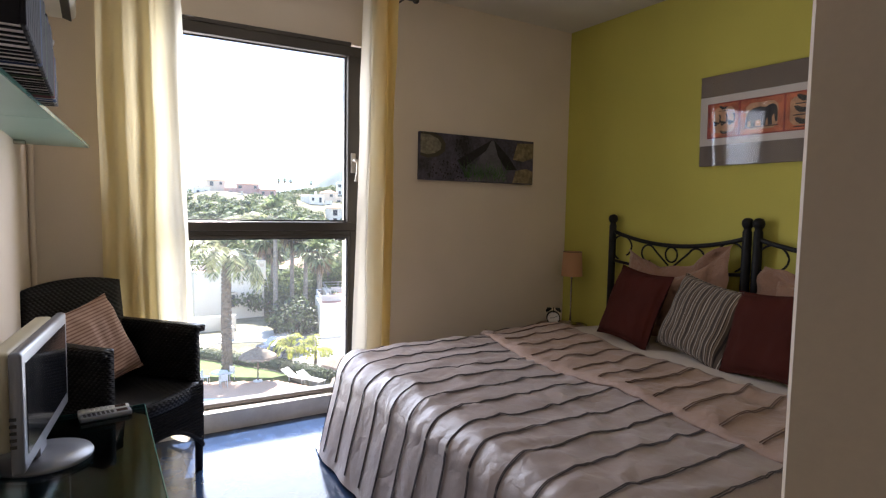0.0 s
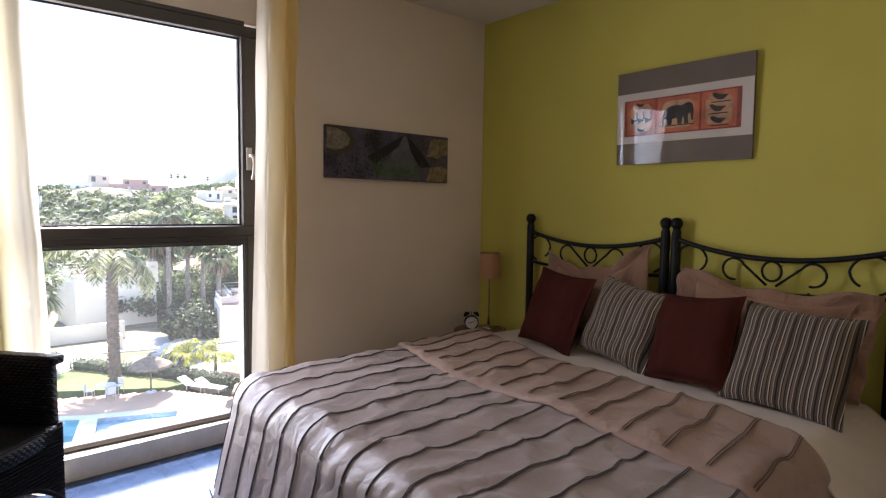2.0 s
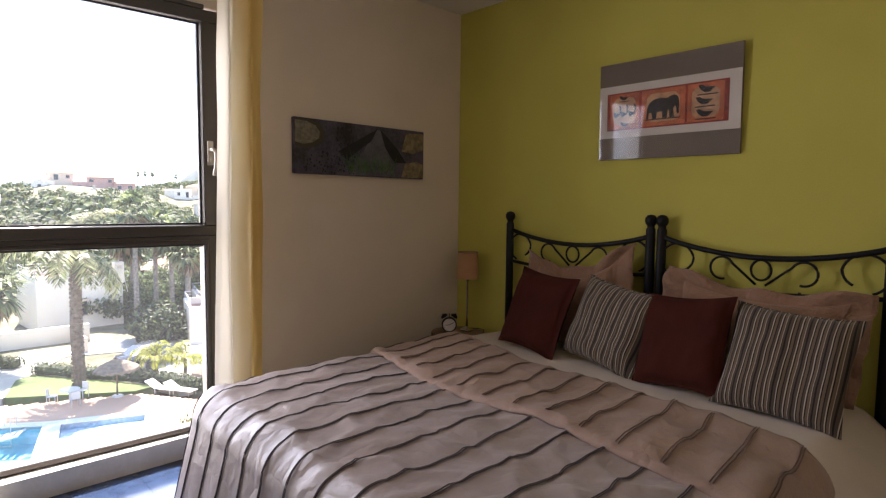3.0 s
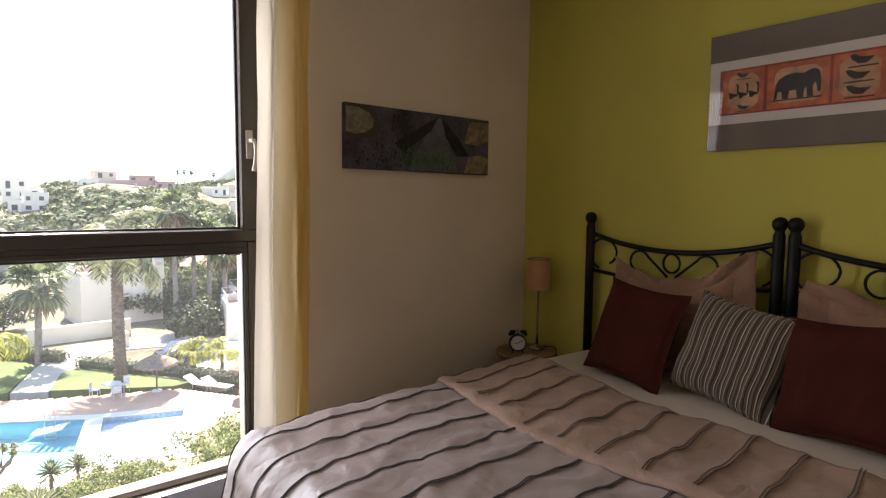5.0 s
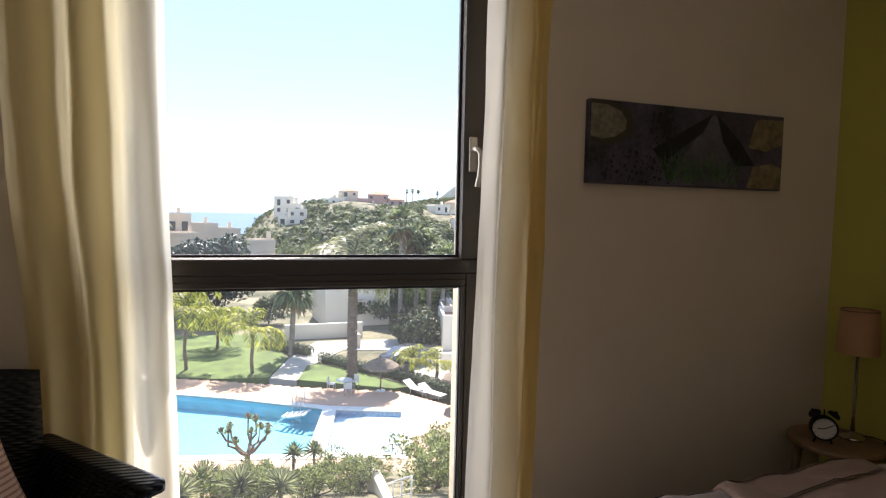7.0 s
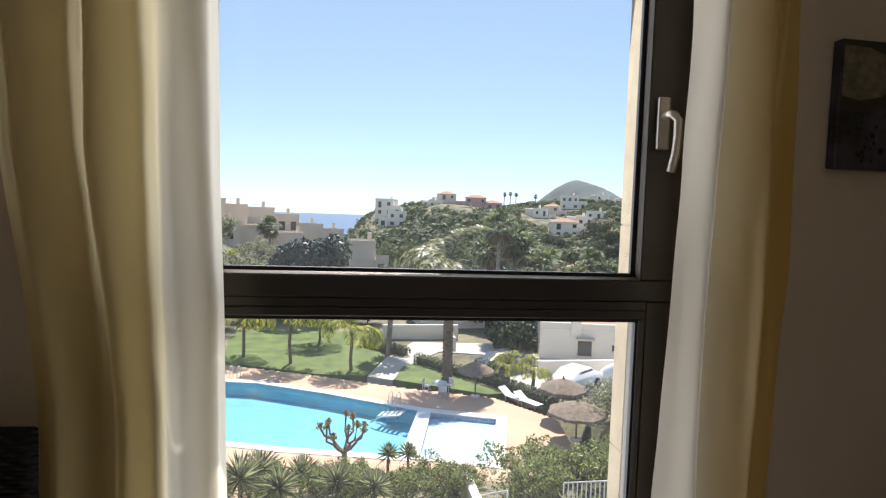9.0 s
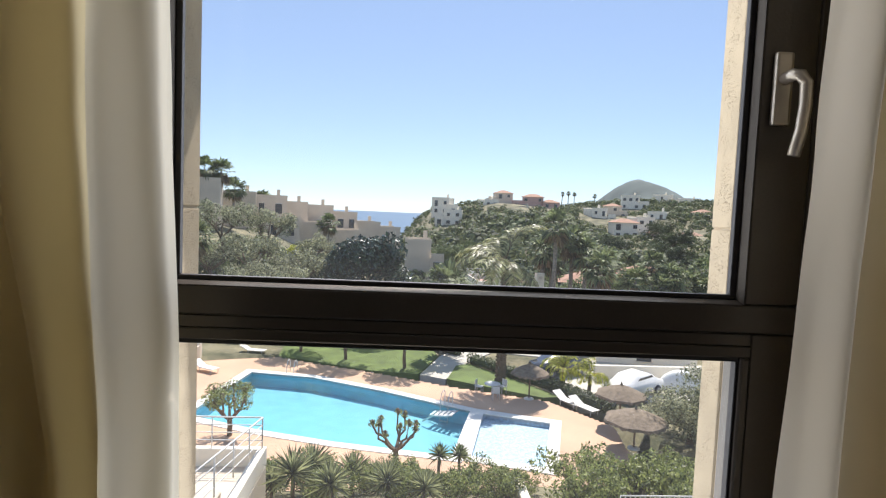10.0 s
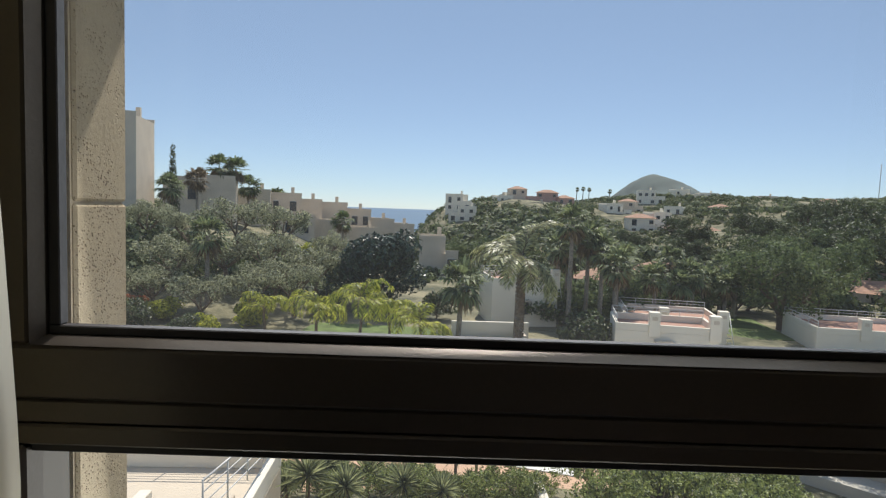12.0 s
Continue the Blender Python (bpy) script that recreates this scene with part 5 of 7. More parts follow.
rs = [0.5] + [2 + 2.0 * k for k in range(40)] + [84 + 6 * k for k in range(40)] + [330 + 22 * k for k in range(15)]
angs = [radians(-75 + 1.5 * k) for k in range(101)]
vs, fs = [], []
for r in rs:
    for a in angs:
        x, y = -2.4 + r * math.sin(a), 0.4 + r * math.cos(a)
        z = ground_z(x, y)
        if -16 < x < 10 and 22 < y < 40:
            z = GZ - 2.2
        vs.append((x, y, z - 0.03))
na = len(angs)
for i in range(len(rs) - 1):
    for j in range(na - 1):
        fs.append((i * na + j, (i + 1) * na + j, (i + 1) * na + j + 1, i * na + j + 1))
tagged(mesh_part("ground", vs, fs, M["soil"], None, True), "dry scrubby ground sloping away to the valley", "ground", kind="structure")
vs, fs = [], []
tagged(mesh_part("sea", [(-4500, 60, -16), (4500, 60, -16), (4500, 4900, -16), (-4500, 4900, -16)], [(0, 1, 2, 3)], M["sea"]), "deep blue sea out to the horizon", "sea", kind="structure")


def slab(name, poly, z0, z1, mat, label, category, kind="structure", hole=()):
    """A flat slab from an outline, with walls down its rim."""
    bm = bmesh.new()
    v1 = [bm.verts.new((x, y, z1)) for x, y in poly]
    f = bm.faces.new(v1)
    bm.normal_update()
    if f.normal.z < 0:
        f.normal_flip()
    r = bmesh.ops.extrude_face_region(bm, geom=[f])
    bmesh.ops.translate(bm, vec=(0, 0, z0 - z1), verts=[v for v in r["geom"] if isinstance(v, bmesh.types.BMVert)])
    bmesh.ops.recalc_face_normals(bm, faces=bm.faces[:])
    ob = part(name, bm, mat)
    return tagged(ob, label, category, kind=kind) if label else ob


def ring_strip(bm, inner, outer, z0, z1):
    """A raised rim between two outlines with the same number of points."""
    n_ = len(inner)
    rows = [[bm.verts.new((x, y, z)) for x, y in pts] for pts, z in ((inner, z0), (inner, z1), (outer, z1), (outer, z0))]
    for a, b in zip(rows, rows[1:]):
        for k in range(n_):
            bm.faces.new((a[k], a[(k + 1) % n_], b[(k + 1) % n_], b[k]))


def grown(poly, w):
    cx, cy = sum(p[0] for p in poly) / len(poly), sum(p[1] for p in poly) / len(poly)
    out = []
    n_ = len(poly)
    for k in range(n_):
        a, b, c = Vector(poly[k - 1]), Vector(poly[k]), Vector(poly[(k + 1) % n_])
        n1, n2 = (b - a).normalized(), (c - b).normalized()
        m1, m2 = Vector((-n1.y, n1.x)), Vector((-n2.y, n2.x))
        if m1.dot(b - Vector((cx, cy))) < 0:
            m1 = -m1
        if m2.dot(b - Vector((cx, cy))) < 0:
            m2 = -m2
        m = (m1 + m2).normalized()
        s = w / max(0.4, m.dot(m1))
        out.append((b.x + m.x * s, b.y + m.y * s))
    return out


def pool(name, poly, depth, shell, label, rim):
    ob = tagged(new(name), label, "swimming pool", kind="structure")
    bm = bmesh.new()
    n_ = len(poly)
    top = [bm.verts.new((x, y, GZ)) for x, y in poly]
    bot = [bm.verts.new((x, y, GZ - depth)) for x, y in poly]
    bm.faces.new(bot)
    for k in range(n_):
        bm.faces.new((top[k], top[(k + 1) % n_], bot[(k + 1) % n_], bot[k]))
    bmesh.ops.recalc_face_normals(bm, faces=bm.faces[:])
    part("basin", bm, shell, ob, "pale blue tiled basin")
    bm = bmesh.new()
    wf = bm.faces.new([bm.verts.new((x, y, GZ - 0.14)) for x, y in poly])
    bm.normal_update()
    if wf.normal.z < 0:
        wf.normal_flip()
    w_ = part("water_surface", bm, M["water"] if rim < 0.58 else M["water_shallow"], ob)
    w_.visible_shadow = False
    bm = bmesh.new()
    ring_strip(bm, poly, grown(poly, rim), GZ - 0.1, GZ + (0.05 if rim < 0.58 else 0.064))
    bmesh.ops.recalc_face_normals(bm, faces=bm.faces[:])
    part("coping", bm, M["coping"], ob, "white pool rim")


pool("pool", POOL, 0.85, M["pool_shell"], "large curved swimming pool with a white rim", 0.55)
pool("paddling_pool", SMALL, 0.24, M["small_pool_shell"], "small square paddling pool with a white rim", 0.6)
# deck with openings for the pools, made of strips that end at the rims
bm = bmesh.new()
DECK = [(-24, 20.6), (-24, 44), (-15.4, 43.2), (-9, 40.0), (-3.8, 37.6), (0.9, 35.0), (6.5, 32.6), (9.2, 28.6), (8.6, 24.5), (6.2, 21.6)]
STEP = 0.3
p_out, s_out = grown(POOL, 0.5), grown(SMALL, 0.5)
ys = [20.6 + STEP * k for k in range(80)]
for y0 in ys:
    ym = y0 + STEP / 2
    x, run = -24.0, None
    while x <= 10.0:
        ok = inside(DECK, x, ym) and not inside(p_out, x, ym) and not inside(s_out, x, ym)
        if ok and run is None:
            run = x
        if (not ok or x + 0.1 > 10) and run is not None:
            q = [bm.verts.new(p) for p in ((run, y0, GZ + 0.02), (x, y0, GZ + 0.02), (x, y0 + STEP, GZ + 0.02), (run, y0 + STEP, GZ + 0.02))]
            bm.faces.new(q)
            run = None
        x += 0.1
tagged(part("deck", bm, M["deck"]), "warm peach coloured paving round the pools", "paving", kind="structure")
slab("lawn", [(-17, 43.9), (-9, 40.4), (-4.5, 38.2), (-1.2, 37.6), (0.4, 42.6), (-1.0, 52), (-20, 54)], GZ - 1, GZ + 0.08, M["lawn"], "mown green lawn under palms", "lawn")
slab("lawn", [(0.7, 36.6), (2.6, 35.4), (6.4, 33.1), (7.6, 33.3), (5.0, 37.6), (2.6, 40.6), (1.6, 40.0)], GZ - 1, GZ + 0.09, M["lawn"], "small green lawn round the date palm", "lawn")
slab("lawn", [(24, 52), (34, 52), (36, 64), (25, 64)], -11, -10.2, M["lawn"], "bright green lawn between the villas", "lawn")
slab("path", [(-1.1, 37.6), (0.6, 36.6), (2.5, 41), (5.0, 44.5), (13, 42), (13, 47), (3.2, 48), (0.5, 42.6)], GZ - 1, GZ + 0.05, M["paving"], "pale paved garden path", "path")
slab("pavement", [(9, 33.6), (26, 31), (30, 40), (12, 44), (7.6, 38.4)], GZ - 1, GZ + 0.03, M["paving"], "pale concrete parking strip beside the villas", "pavement")
slab("overhang", [(-6, 0.16), (2, 0.16), (2, 0.80), (-6, 0.80)], 2.42, 2.6, M["render_cream"], "concrete slab projecting above the window", "slab")


# ---- plants ----
def leaf_cloud(seed, blobs, count, size, up=0.3):
    """Leaves as small folded quads in and on the given blobs (centre, radii)."""
    r = np.random.RandomState(seed)
    vs, fs = [], []
    vol = np.array([b[1][0] * b[1][1] * b[1][2] for b in blobs]) ** 0.7
    pick = r.choice(len(blobs), count, p=vol / vol.sum())
    dirs = r.normal(size=(count, 3))
    dirs /= np.linalg.norm(dirs, axis=1)[:, None]
    rad = 0.62 + 0.42 * r.rand(count) ** 0.6
    for k in range(count):
        c, s = blobs[pick[k]]
        p = np.array(c) + dirs[k] * np.array(s) * rad[k]
        n1 = dirs[k] + r.normal(size=3) * 0.7 + (0, 0, up)
        n1 /= np.linalg.norm(n1)
        t = np.cross(n1, r.normal(size=3))
        t /= np.linalg.norm(t) + 1e-9
        b = np.cross(n1, t)
        L = size * (0.6 + 0.8 * r.rand())
        i = len(vs)
        vs += [p - t * L, p + b * L * 0.45 + n1 * L * 0.15, p + t * L, p - b * L * 0.45 + n1 * L * 0.15]
        fs.append((i, i + 1, i + 2, i + 3))
    return vs, fs


def limbs(parent, mat, base, top, spread_r, count, rad, seed, name="trunk"):
    """A tapered, slightly bent trunk that parts into limbs."""
    r = random.Random(seed)
    bm = bmesh.new()
    fork = Vector(base).lerp(Vector(top), 0.4)
    tube(bm, [base, Vector(base).lerp(fork, 0.5) + Vector((r.uniform(-0.15, 0.15), r.uniform(-0.15, 0.15), 0)), fork], rad, 8, 0.7)
    for k in range(count):
        a = 2 * math.pi * (k + r.random() * 0.6) / count
        end = Vector(top) + Vector((math.cos(a) * spread_r * r.uniform(0.5, 1), math.sin(a) * spread_r * r.uniform(0.5, 1), r.uniform(-0.4, 0.5) * spread_r * 0.5))
        mid = fork.lerp(end, 0.5) + Vector((0, 0, 0.2))
        tube(bm, [fork - Vector((0, 0, 0.2)), mid, end], rad * 0.55, 6, 0.3)
    return part(name, bm, mat, parent, "", True)


def round_tree(name, label, leaf, bark, seed, h, r_, leaves, size, squash=0.75, blobs_n=9):
    """A tree at the origin: trunk, limbs and a crown of leaf clumps with an uneven outline."""
    ob = thing(name, label, "tree")
    limbs(ob, bark, (0, 0, -0.6), (0, 0, h - r_ * squash * 0.7), r_ * 0.6, 5, 0.05 * h * 0.5, seed)
    rr = random.Random(seed)
    blobs = [((0, 0, h - r_ * squash), (r_ * 0.62, r_ * 0.62, r_ * squash * 0.75))]
    for k in range(blobs_n):
        a = 2 * math.pi * k / blobs_n + rr.uniform(-0.3, 0.3)
        q = rr.uniform(0.35, 0.72) * r_
        blobs.append(((q * math.cos(a), q * math.sin(a), h - r_ * squash + rr.uniform(-0.5, 0.6) * r_ * squash), (r_ * rr.uniform(0.28, 0.45),) * 2 + (r_ * squash * rr.uniform(0.28, 0.45),)))
    v, f = leaf_cloud(seed, blobs, leaves, size)
    mesh_part("crown", v, f, leaf, ob)
    return ob


def airy_tree(name, label, leaf, bark, seed, h, r_, clumps, per, size, squash=0.6):
    """A gnarled tree at the origin: low forking limbs that carry many small leaf clumps with gaps between."""
    ob = thing(name, label, "tree")
    rr = random.Random(seed)
    bm = bmesh.new()
    fork = Vector((rr.uniform(-0.2, 0.2), rr.uniform(-0.2, 0.2), h * 0.26))
    tube(bm, [(0, 0, -0.6), (0.08, 0.05, h * 0.12), fork], 0.06 * h, 8, 0.75)
    blobs, ends = [], []
    for k in range(7):
        a = 2 * math.pi * (k + rr.random() * 0.7) / 7
        q = r_ * rr.uniform(0.35, 0.75)
        end = Vector((q * math.cos(a), q * math.sin(a), h - r_ * squash * rr.uniform(0.5, 1.3)))
        mid = fork.lerp(end, 0.5) + Vector((rr.uniform(-0.25, 0.25), rr.uniform(-0.25, 0.25), -0.1))
        tube(bm, [fork - Vector((0, 0, 0.15)), mid, end], 0.028 * h, 6, 0.35)
        ends.append(end)
        for j in range(2):
            tip = end + Vector((rr.uniform(-0.5, 0.5) * r_, rr.uniform(-0.5, 0.5) * r_, rr.uniform(0.05, 0.5) * r_ * squash))
            tube(bm, [mid.lerp(end, 0.5), end.lerp(tip, 0.5), tip], 0.012 * h, 5, 0.4)
            ends.append(tip)
    part("trunk", bm, bark, ob, "", True)
    for k in range(clumps):
        e = ends[k % len(ends)]
        s = r_ * rr.uniform(0.13, 0.25)
        c = e + Vector((rr.gauss(0, 0.16) * r_, rr.gauss(0, 0.16) * r_, rr.gauss(0.08, 0.13) * r_))
        blobs.append((tuple(c), (s, s, s * 0.75)))
    v, f = leaf_cloud(seed, blobs, clumps * per, size)
    mesh_part("crown", v, f, leaf, ob)
    return ob


def fan_palm(label, seed, h, crown, leaf, skirt=True, lean=0.0):
    """A fan palm: bare ringed trunk, round head of fan leaves, some dry ones below."""
    r = random.Random(seed)
    ob = thing("fan_palm", label, "palm tree")
    bm = bmesh.new()
    pts = [(lean * (k / 12) ** 2, 0, -0.8 + (h + 0.8) * k / 12) for k in range(13)]
    tube(bm, pts, 0.24, 9, 0.72)
    for k in range(1, int(h / 0.25)):
        z = 0.25 * k
        lathe(bm, [(0.245 - 0.06 * z / h, z), (0.262 - 0.06 * z / h, z + 0.03), (0.245 - 0.06 * z / h, z + 0.06)], 9, Matrix.Translation((lean * max(0, z / h) ** 2, 0, 0)), False)
    part("trunk", bm, M["bark_grey"], ob, "", True)
    groups = {"crown": ([], []), "dry_leaf_skirt": ([], [])}
    for k in range(46):
        dry = k >= 36
        if dry and not skirt:
            continue
        vs, fs = groups["dry_leaf_skirt" if dry else "crown"]
        az = r.uniform(0, 2 * math.pi)
        el = radians(r.uniform(-75, -40)) if dry else radians(r.uniform(-38, 85))
        d = Vector((math.cos(az) * math.cos(el), math.sin(az) * math.cos(el), math.sin(el)))
        side = d.cross(Vector((0, 0, 1)))
        side = side.normalized() if side.length > 0.05 else Vector((1, 0, 0))
        nrm = side.cross(d)
        o = Vector((lean, 0, h))
        stem = o + d * crown * (0.42 if not dry else 0.3)
        i = len(vs)
        vs += [o - side * 0.02, o + side * 0.02, stem + side * 0.015, stem - side * 0.015]
        fs.append((i, i + 1, i + 2, i + 3))
        nb = 11
        for b in range(nb):
            a = radians(-95 + 190 * b / (nb - 1) + r.uniform(-4, 4))
            bd = (d * math.cos(a) + side * math.sin(a)).normalized()
            L = crown * r.uniform(0.5, 0.66) * (1 - 0.25 * abs(a) / 1.66)
            w = bd.cross(nrm).normalized() * L * 0.085
            mid = stem + bd * L * 0.6
            tip = stem + bd * L - Vector((0, 0, L * r.uniform(0.12, 0.42)))
            i = len(vs)
            vs += [stem, mid - w, tip, mid + w]
            fs.append((i, i + 1, i + 2, i + 3))
    for nm, (vs, fs) in groups.items():
        if fs:
            mesh_part(nm, vs, fs, leaf if nm == "crown" else M["leaf_dry"], ob)
    return ob


def feather_palm(name, label, seed, h, crown, leaf, n_fronds, rad, droop=1.0, knobs=True, low=-25):
    """A feather palm: arching fronds with two rows of leaflets."""
    r = random.Random(seed)
    ob = thing(name, label, "palm tree")
    bm = bmesh.new()
    tube(bm, [(0.05 * math.sin(k), 0, -0.8 + (h + 0.8) * k / 10) for k in range(11)], rad, 10, 0.8)
    if knobs:
        for k in range(int(h * 26)):
            z, a = h * k / (h * 26), k * 2.4
            rr = rad * (1 - 0.2 * z / h)
            p = Vector((rr * math.cos(a), rr * math.sin(a), z))
            box(bm, -0.06, 0.05, -0.07, 0.07, -0.03, 0.09, 0, Matrix.Translation(p) @ Matrix.Rotation(a, 4, "Z") @ Matrix.Rotation(radians(-25), 4, "Y"))
    part("trunk", bm, M["bark"], ob, "", False)
    vs, fs, rv = [], [], bmesh.new()
    for k in range(n_fronds):
        az = 2.39996 * k + r.uniform(-0.2, 0.2)
        el = radians(low + (80 - low) * ((k * 0.618) % 1.0))
        L = crown * r.uniform(0.85, 1.1)
        pts, p = [], Vector((0, 0, h))
        e = el
        seg = 9
        for s in range(seg + 1):
            pts.append(p.copy())
            d = Vector((math.cos(az) * math.cos(e), math.sin(az) * math.cos(e), math.sin(e)))
            p = p + d * L / seg
            e -= droop * radians(9 + 5 * s) * 0.55
        tube(rv, pts, 0.022, 4, 0.25)
        for s in range(1, seg):
            for q in (0.0, 0.33, 0.66):
                b = pts[s].lerp(pts[s + 1], q)
                d = (pts[s + 1] - pts[s]).normalized()
                side = d.cross(Vector((0, 0, 1)))
                side = side.normalized() if side.length > 0.05 else Vector((1, 0, 0))
                f = (s + q) / seg
                ll = L * 0.19 * math.sin(math.pi * min(1, 0.18 + 0.8 * f)) ** 0.7
                for sg in (-1, 1):
                    dd = (side * sg + d * 0.6 + Vector((0, 0, r.uniform(-0.35, 0.25)))).normalized()
                    t = b + dd * ll - Vector((0, 0, ll * 0.3 * droop))
                    w = d * 0.055 * crown / 2.5
                    i = len(vs)
                    vs += [b - w, b + dd * ll * 0.5 + w * 0.6, t, b + dd * ll * 0.5 - w]
                    fs.append((i, i + 1, i + 2, i + 3))
    part("frond_stem", rv, M["leaf_dry"], ob)
    mesh_part("crown", vs, fs, leaf, ob)
    return ob


def place_many(master, spots, group, scale=()):
    """Copies of a plant at (x, y, z), turned differently; the master itself takes the first spot."""
    tagged(master, group=group)
    r = random.Random(len(spots))
    for k, p in enumerate(spots):
        m = pose(*p, 0, 0, r.uniform(0, 360))
        s = scale[k] if k < len(scale) else 1.0
        if k == 0:
            master.scale = (s, s, s)
            master.matrix_basis = m @ Matrix.Diagonal((s, s, s, 1))
        else:
            c = copy_thing(master, m)
            c.scale = (s, s, s)


def foot(x, y):
    return (x, y, ground_z(x, y))


def palms(label, spots, crown, leaf, seed, group):
    """Fan palms whose heads stand at the given heights; two trunks' worth of shapes are shared by scale."""
    for k, (x, y, z) in enumerate(spots):
        g = ground_z(x, y)
        hh = max(1.5, z - g)
        pm = fan_palm(label, seed + k, hh, crown * (1 if y < 90 else 1.15), leaf, lean=0.4 * math.sin(k * 2.1))
        pm.matrix_world = pose(x, y, g, 0, 0, 67 * k)
        tagged(pm, group=group)


palms("tall fan palm in the garden grove with a grey trunk", [(11.7, 52.0, 0.3), (13.9, 54.0, -1.3), (11.6, 57.0, -2.4), (15.0, 53.0, -2.3), (15.4, 50.0, -3.4), (20.1, 60.0, -3.4), (13.0, 58.0, -3.2), (17.5, 56.0, -4.2)], 2.3, M["leaf_palm"], 100, "palm grove")
palms("fan palm in the row before the valley houses", [(25.7, 62.0, -3.8), (29.6, 66.0, -5.1), (30.4, 64.0, -5.9), (34.8, 68.0, -4.9), (33.8, 63.0, -4.7), (22.5, 58.0, -5.3), (25.8, 60.0, -6.1), (28.0, 61.0, -5.4), (31.8, 61.5, -6.3)], 2.2, M["leaf_palm"], 130, "palm row")
palms("dark fan palm on the olive slope", [(-22.9, 55.0, -2.2), (-36.8, 78.0, 2.8), (0.8, 44.0, -4.6)], 2.5, M["leaf_palm"], 160, "garden palms")
palms("fan palm beside the terraced houses", [(-38.2, 102.0, 7.1), (-36.2, 104.0, 6.9), (-35.6, 110.0, 4.0), (-33.9, 125.0, 2.1), (-18.5, 118.0, -2.2)], 2.6, M["leaf_pine"], 170, "terrace palms")
palms("brown withered fan palm beside the terraced houses", [(-38.2, 92.0, 4.5)], 2.2, M["leaf_dry"], 180, "terrace palms")
palms("far slender palm on the hilltop", [(77.3, 280.0, 13.2), (80.3, 280.0, 13.0), (74.6, 282.0, 12.9), (87.4, 270.0, 12.0)], 1.2, M["leaf_palm"], 190, "hilltop palms")
date = feather_palm("date_palm", "large date palm with a knobbly trunk on the small lawn", 7, 8.2, 4.2, M["leaf_date"], 46, 0.34, 0.85)
date.matrix_world = pose(4.3, 36.6, GZ)
for k, (x, y, z) in enumerate([(-6.6, 41.0, -5.3), (-2.2, 39.0, -6.7), (-10.2, 43.0, -6.5), (-4.8, 47.0, -6.9), (-15.5, 48.0, -7.3)]):
    q = feather_palm("queen_palm", "slender yellow-green feather palm on the lawn", 20 + k, z - GZ - 0.4, 3.5, M["leaf_bright"], 20, 0.13, 1.45, False, 15)
    q.matrix_world = pose(x, y, GZ, 0, 0, 50 * k)
    tagged(q, group="lawn palms")
for k, (x, y) in enumerate([(8.2, 35.2), (9.6, 34.0)]):
    q = feather_palm("palm", "low yellow-green palm in the border beside the parked cars", 40 + k, 1.3, 1.9, M["leaf_bright"], 18, 0.14, 1.2, False, 10)
    q.matrix_world = pose(x, y, GZ, 0, 0, 50 * k)
olive = airy_tree("olive_tree", "grey-green olive tree on the dry slope", M["leaf_olive"], M["bark"], 1, 4.4, 2.8, 60, 75, 0.11)
place_many(olive, [(x, y, max(ground_z(x, y), z - 3.2)) for x, y, z in ((-23.4, 66.0, -0.8), (-19.2, 70.0, -1.6), (-19.1, 62.0, -3.8), (-30.0, 68.0, -2.3), (-14.3, 54.0, -5.8), (-21.4, 50.0, -6.4), (-35.6, 70.0, -3.9), (-11.2, 72.0, -5.9))], "olive trees", (1.2, 1.2, 1.1, 1.2, 1, 0.9, 1.1, 1))
olive2 = airy_tree("olive_tree", "spreading silver-green olive tree with dark limbs", M["leaf_olive"], M["bark"], 2, 3.9, 2.7, 48, 80, 0.11, 0.55)
place_many(olive2, [(x, y, max(ground_z(x, y), z - 3.0)) for x, y, z in ((-22.7, 60.0, -3.9), (-13.3, 60.0, -4.7), (-18.0, 52.0, -5.8), (-27.7, 58.0, -4.7), (-14.5, 75.0, -3.9), (-26.5, 52, -6.5), (-17.0, 57.0, -5.5))], "olive trees", (1.1, 1.1, 1, 1.2, 1.1, 1, 1))
rubber = round_tree("rubber_tree", "big round dark-leaved tree behind the lawn", M["leaf_dark"], M["bark"], 3, 9.0, 5.9, 8500, 0.28, 0.80, 14)
rubber.matrix_world = pose(-7.0, 62.0, -10.2)
pine = airy_tree("pine_tree", "broad green pine between the villas", M["leaf_pine"], M["bark"], 4, 8.6, 5.0, 110, 90, 0.2, 0.85)
place_many(pine, [(36.2, 58.0, -11.0), (44.5, 66.0, -10.8), (50.0, 72.0, -10.8), (6.0, 108.0, -12), (57, 88, -10)], "pine trees", (1.0, 0.95, 1.0, 0.8, 1.0))
dark_pine = airy_tree("pine_tree", "dark green pine on the wooded slope", M["leaf_hedge"], M["bark"], 14, 8.0, 4.6, 90, 60, 0.26, 0.8)
place_many(dark_pine, [(x, y, ground_z(x, y) - 1.5) for x, y in ((62.0, 84.0), (68.0, 92.0), (58.0, 98.0), (74.0, 100.0), (80.0, 96.0), (66.0, 108.0), (84.0, 112.0), (52.0, 110.0), (92.0, 118.0), (76.0, 124.0), (60.0, 128.0), (48.0, 132.0), (98.0, 134.0), (84.0, 146.0), (104.0, 152.0), (66.0, 150.0), (36.0, 128.0))], "wooded slope pines", (1.1, 1.2, 0.9, 1.2, 1.1, 0.8, 1.1, 0.7, 1.2, 0.9, 0.8, 0.7, 1.1, 0.9, 1.1, 0.8, 0.7))
shrub = round_tree("bush", "dense dark green garden bush", M["leaf_hedge"], M["bark"], 5, 2.3, 1.7, 1800, 0.12, 0.7, 8)
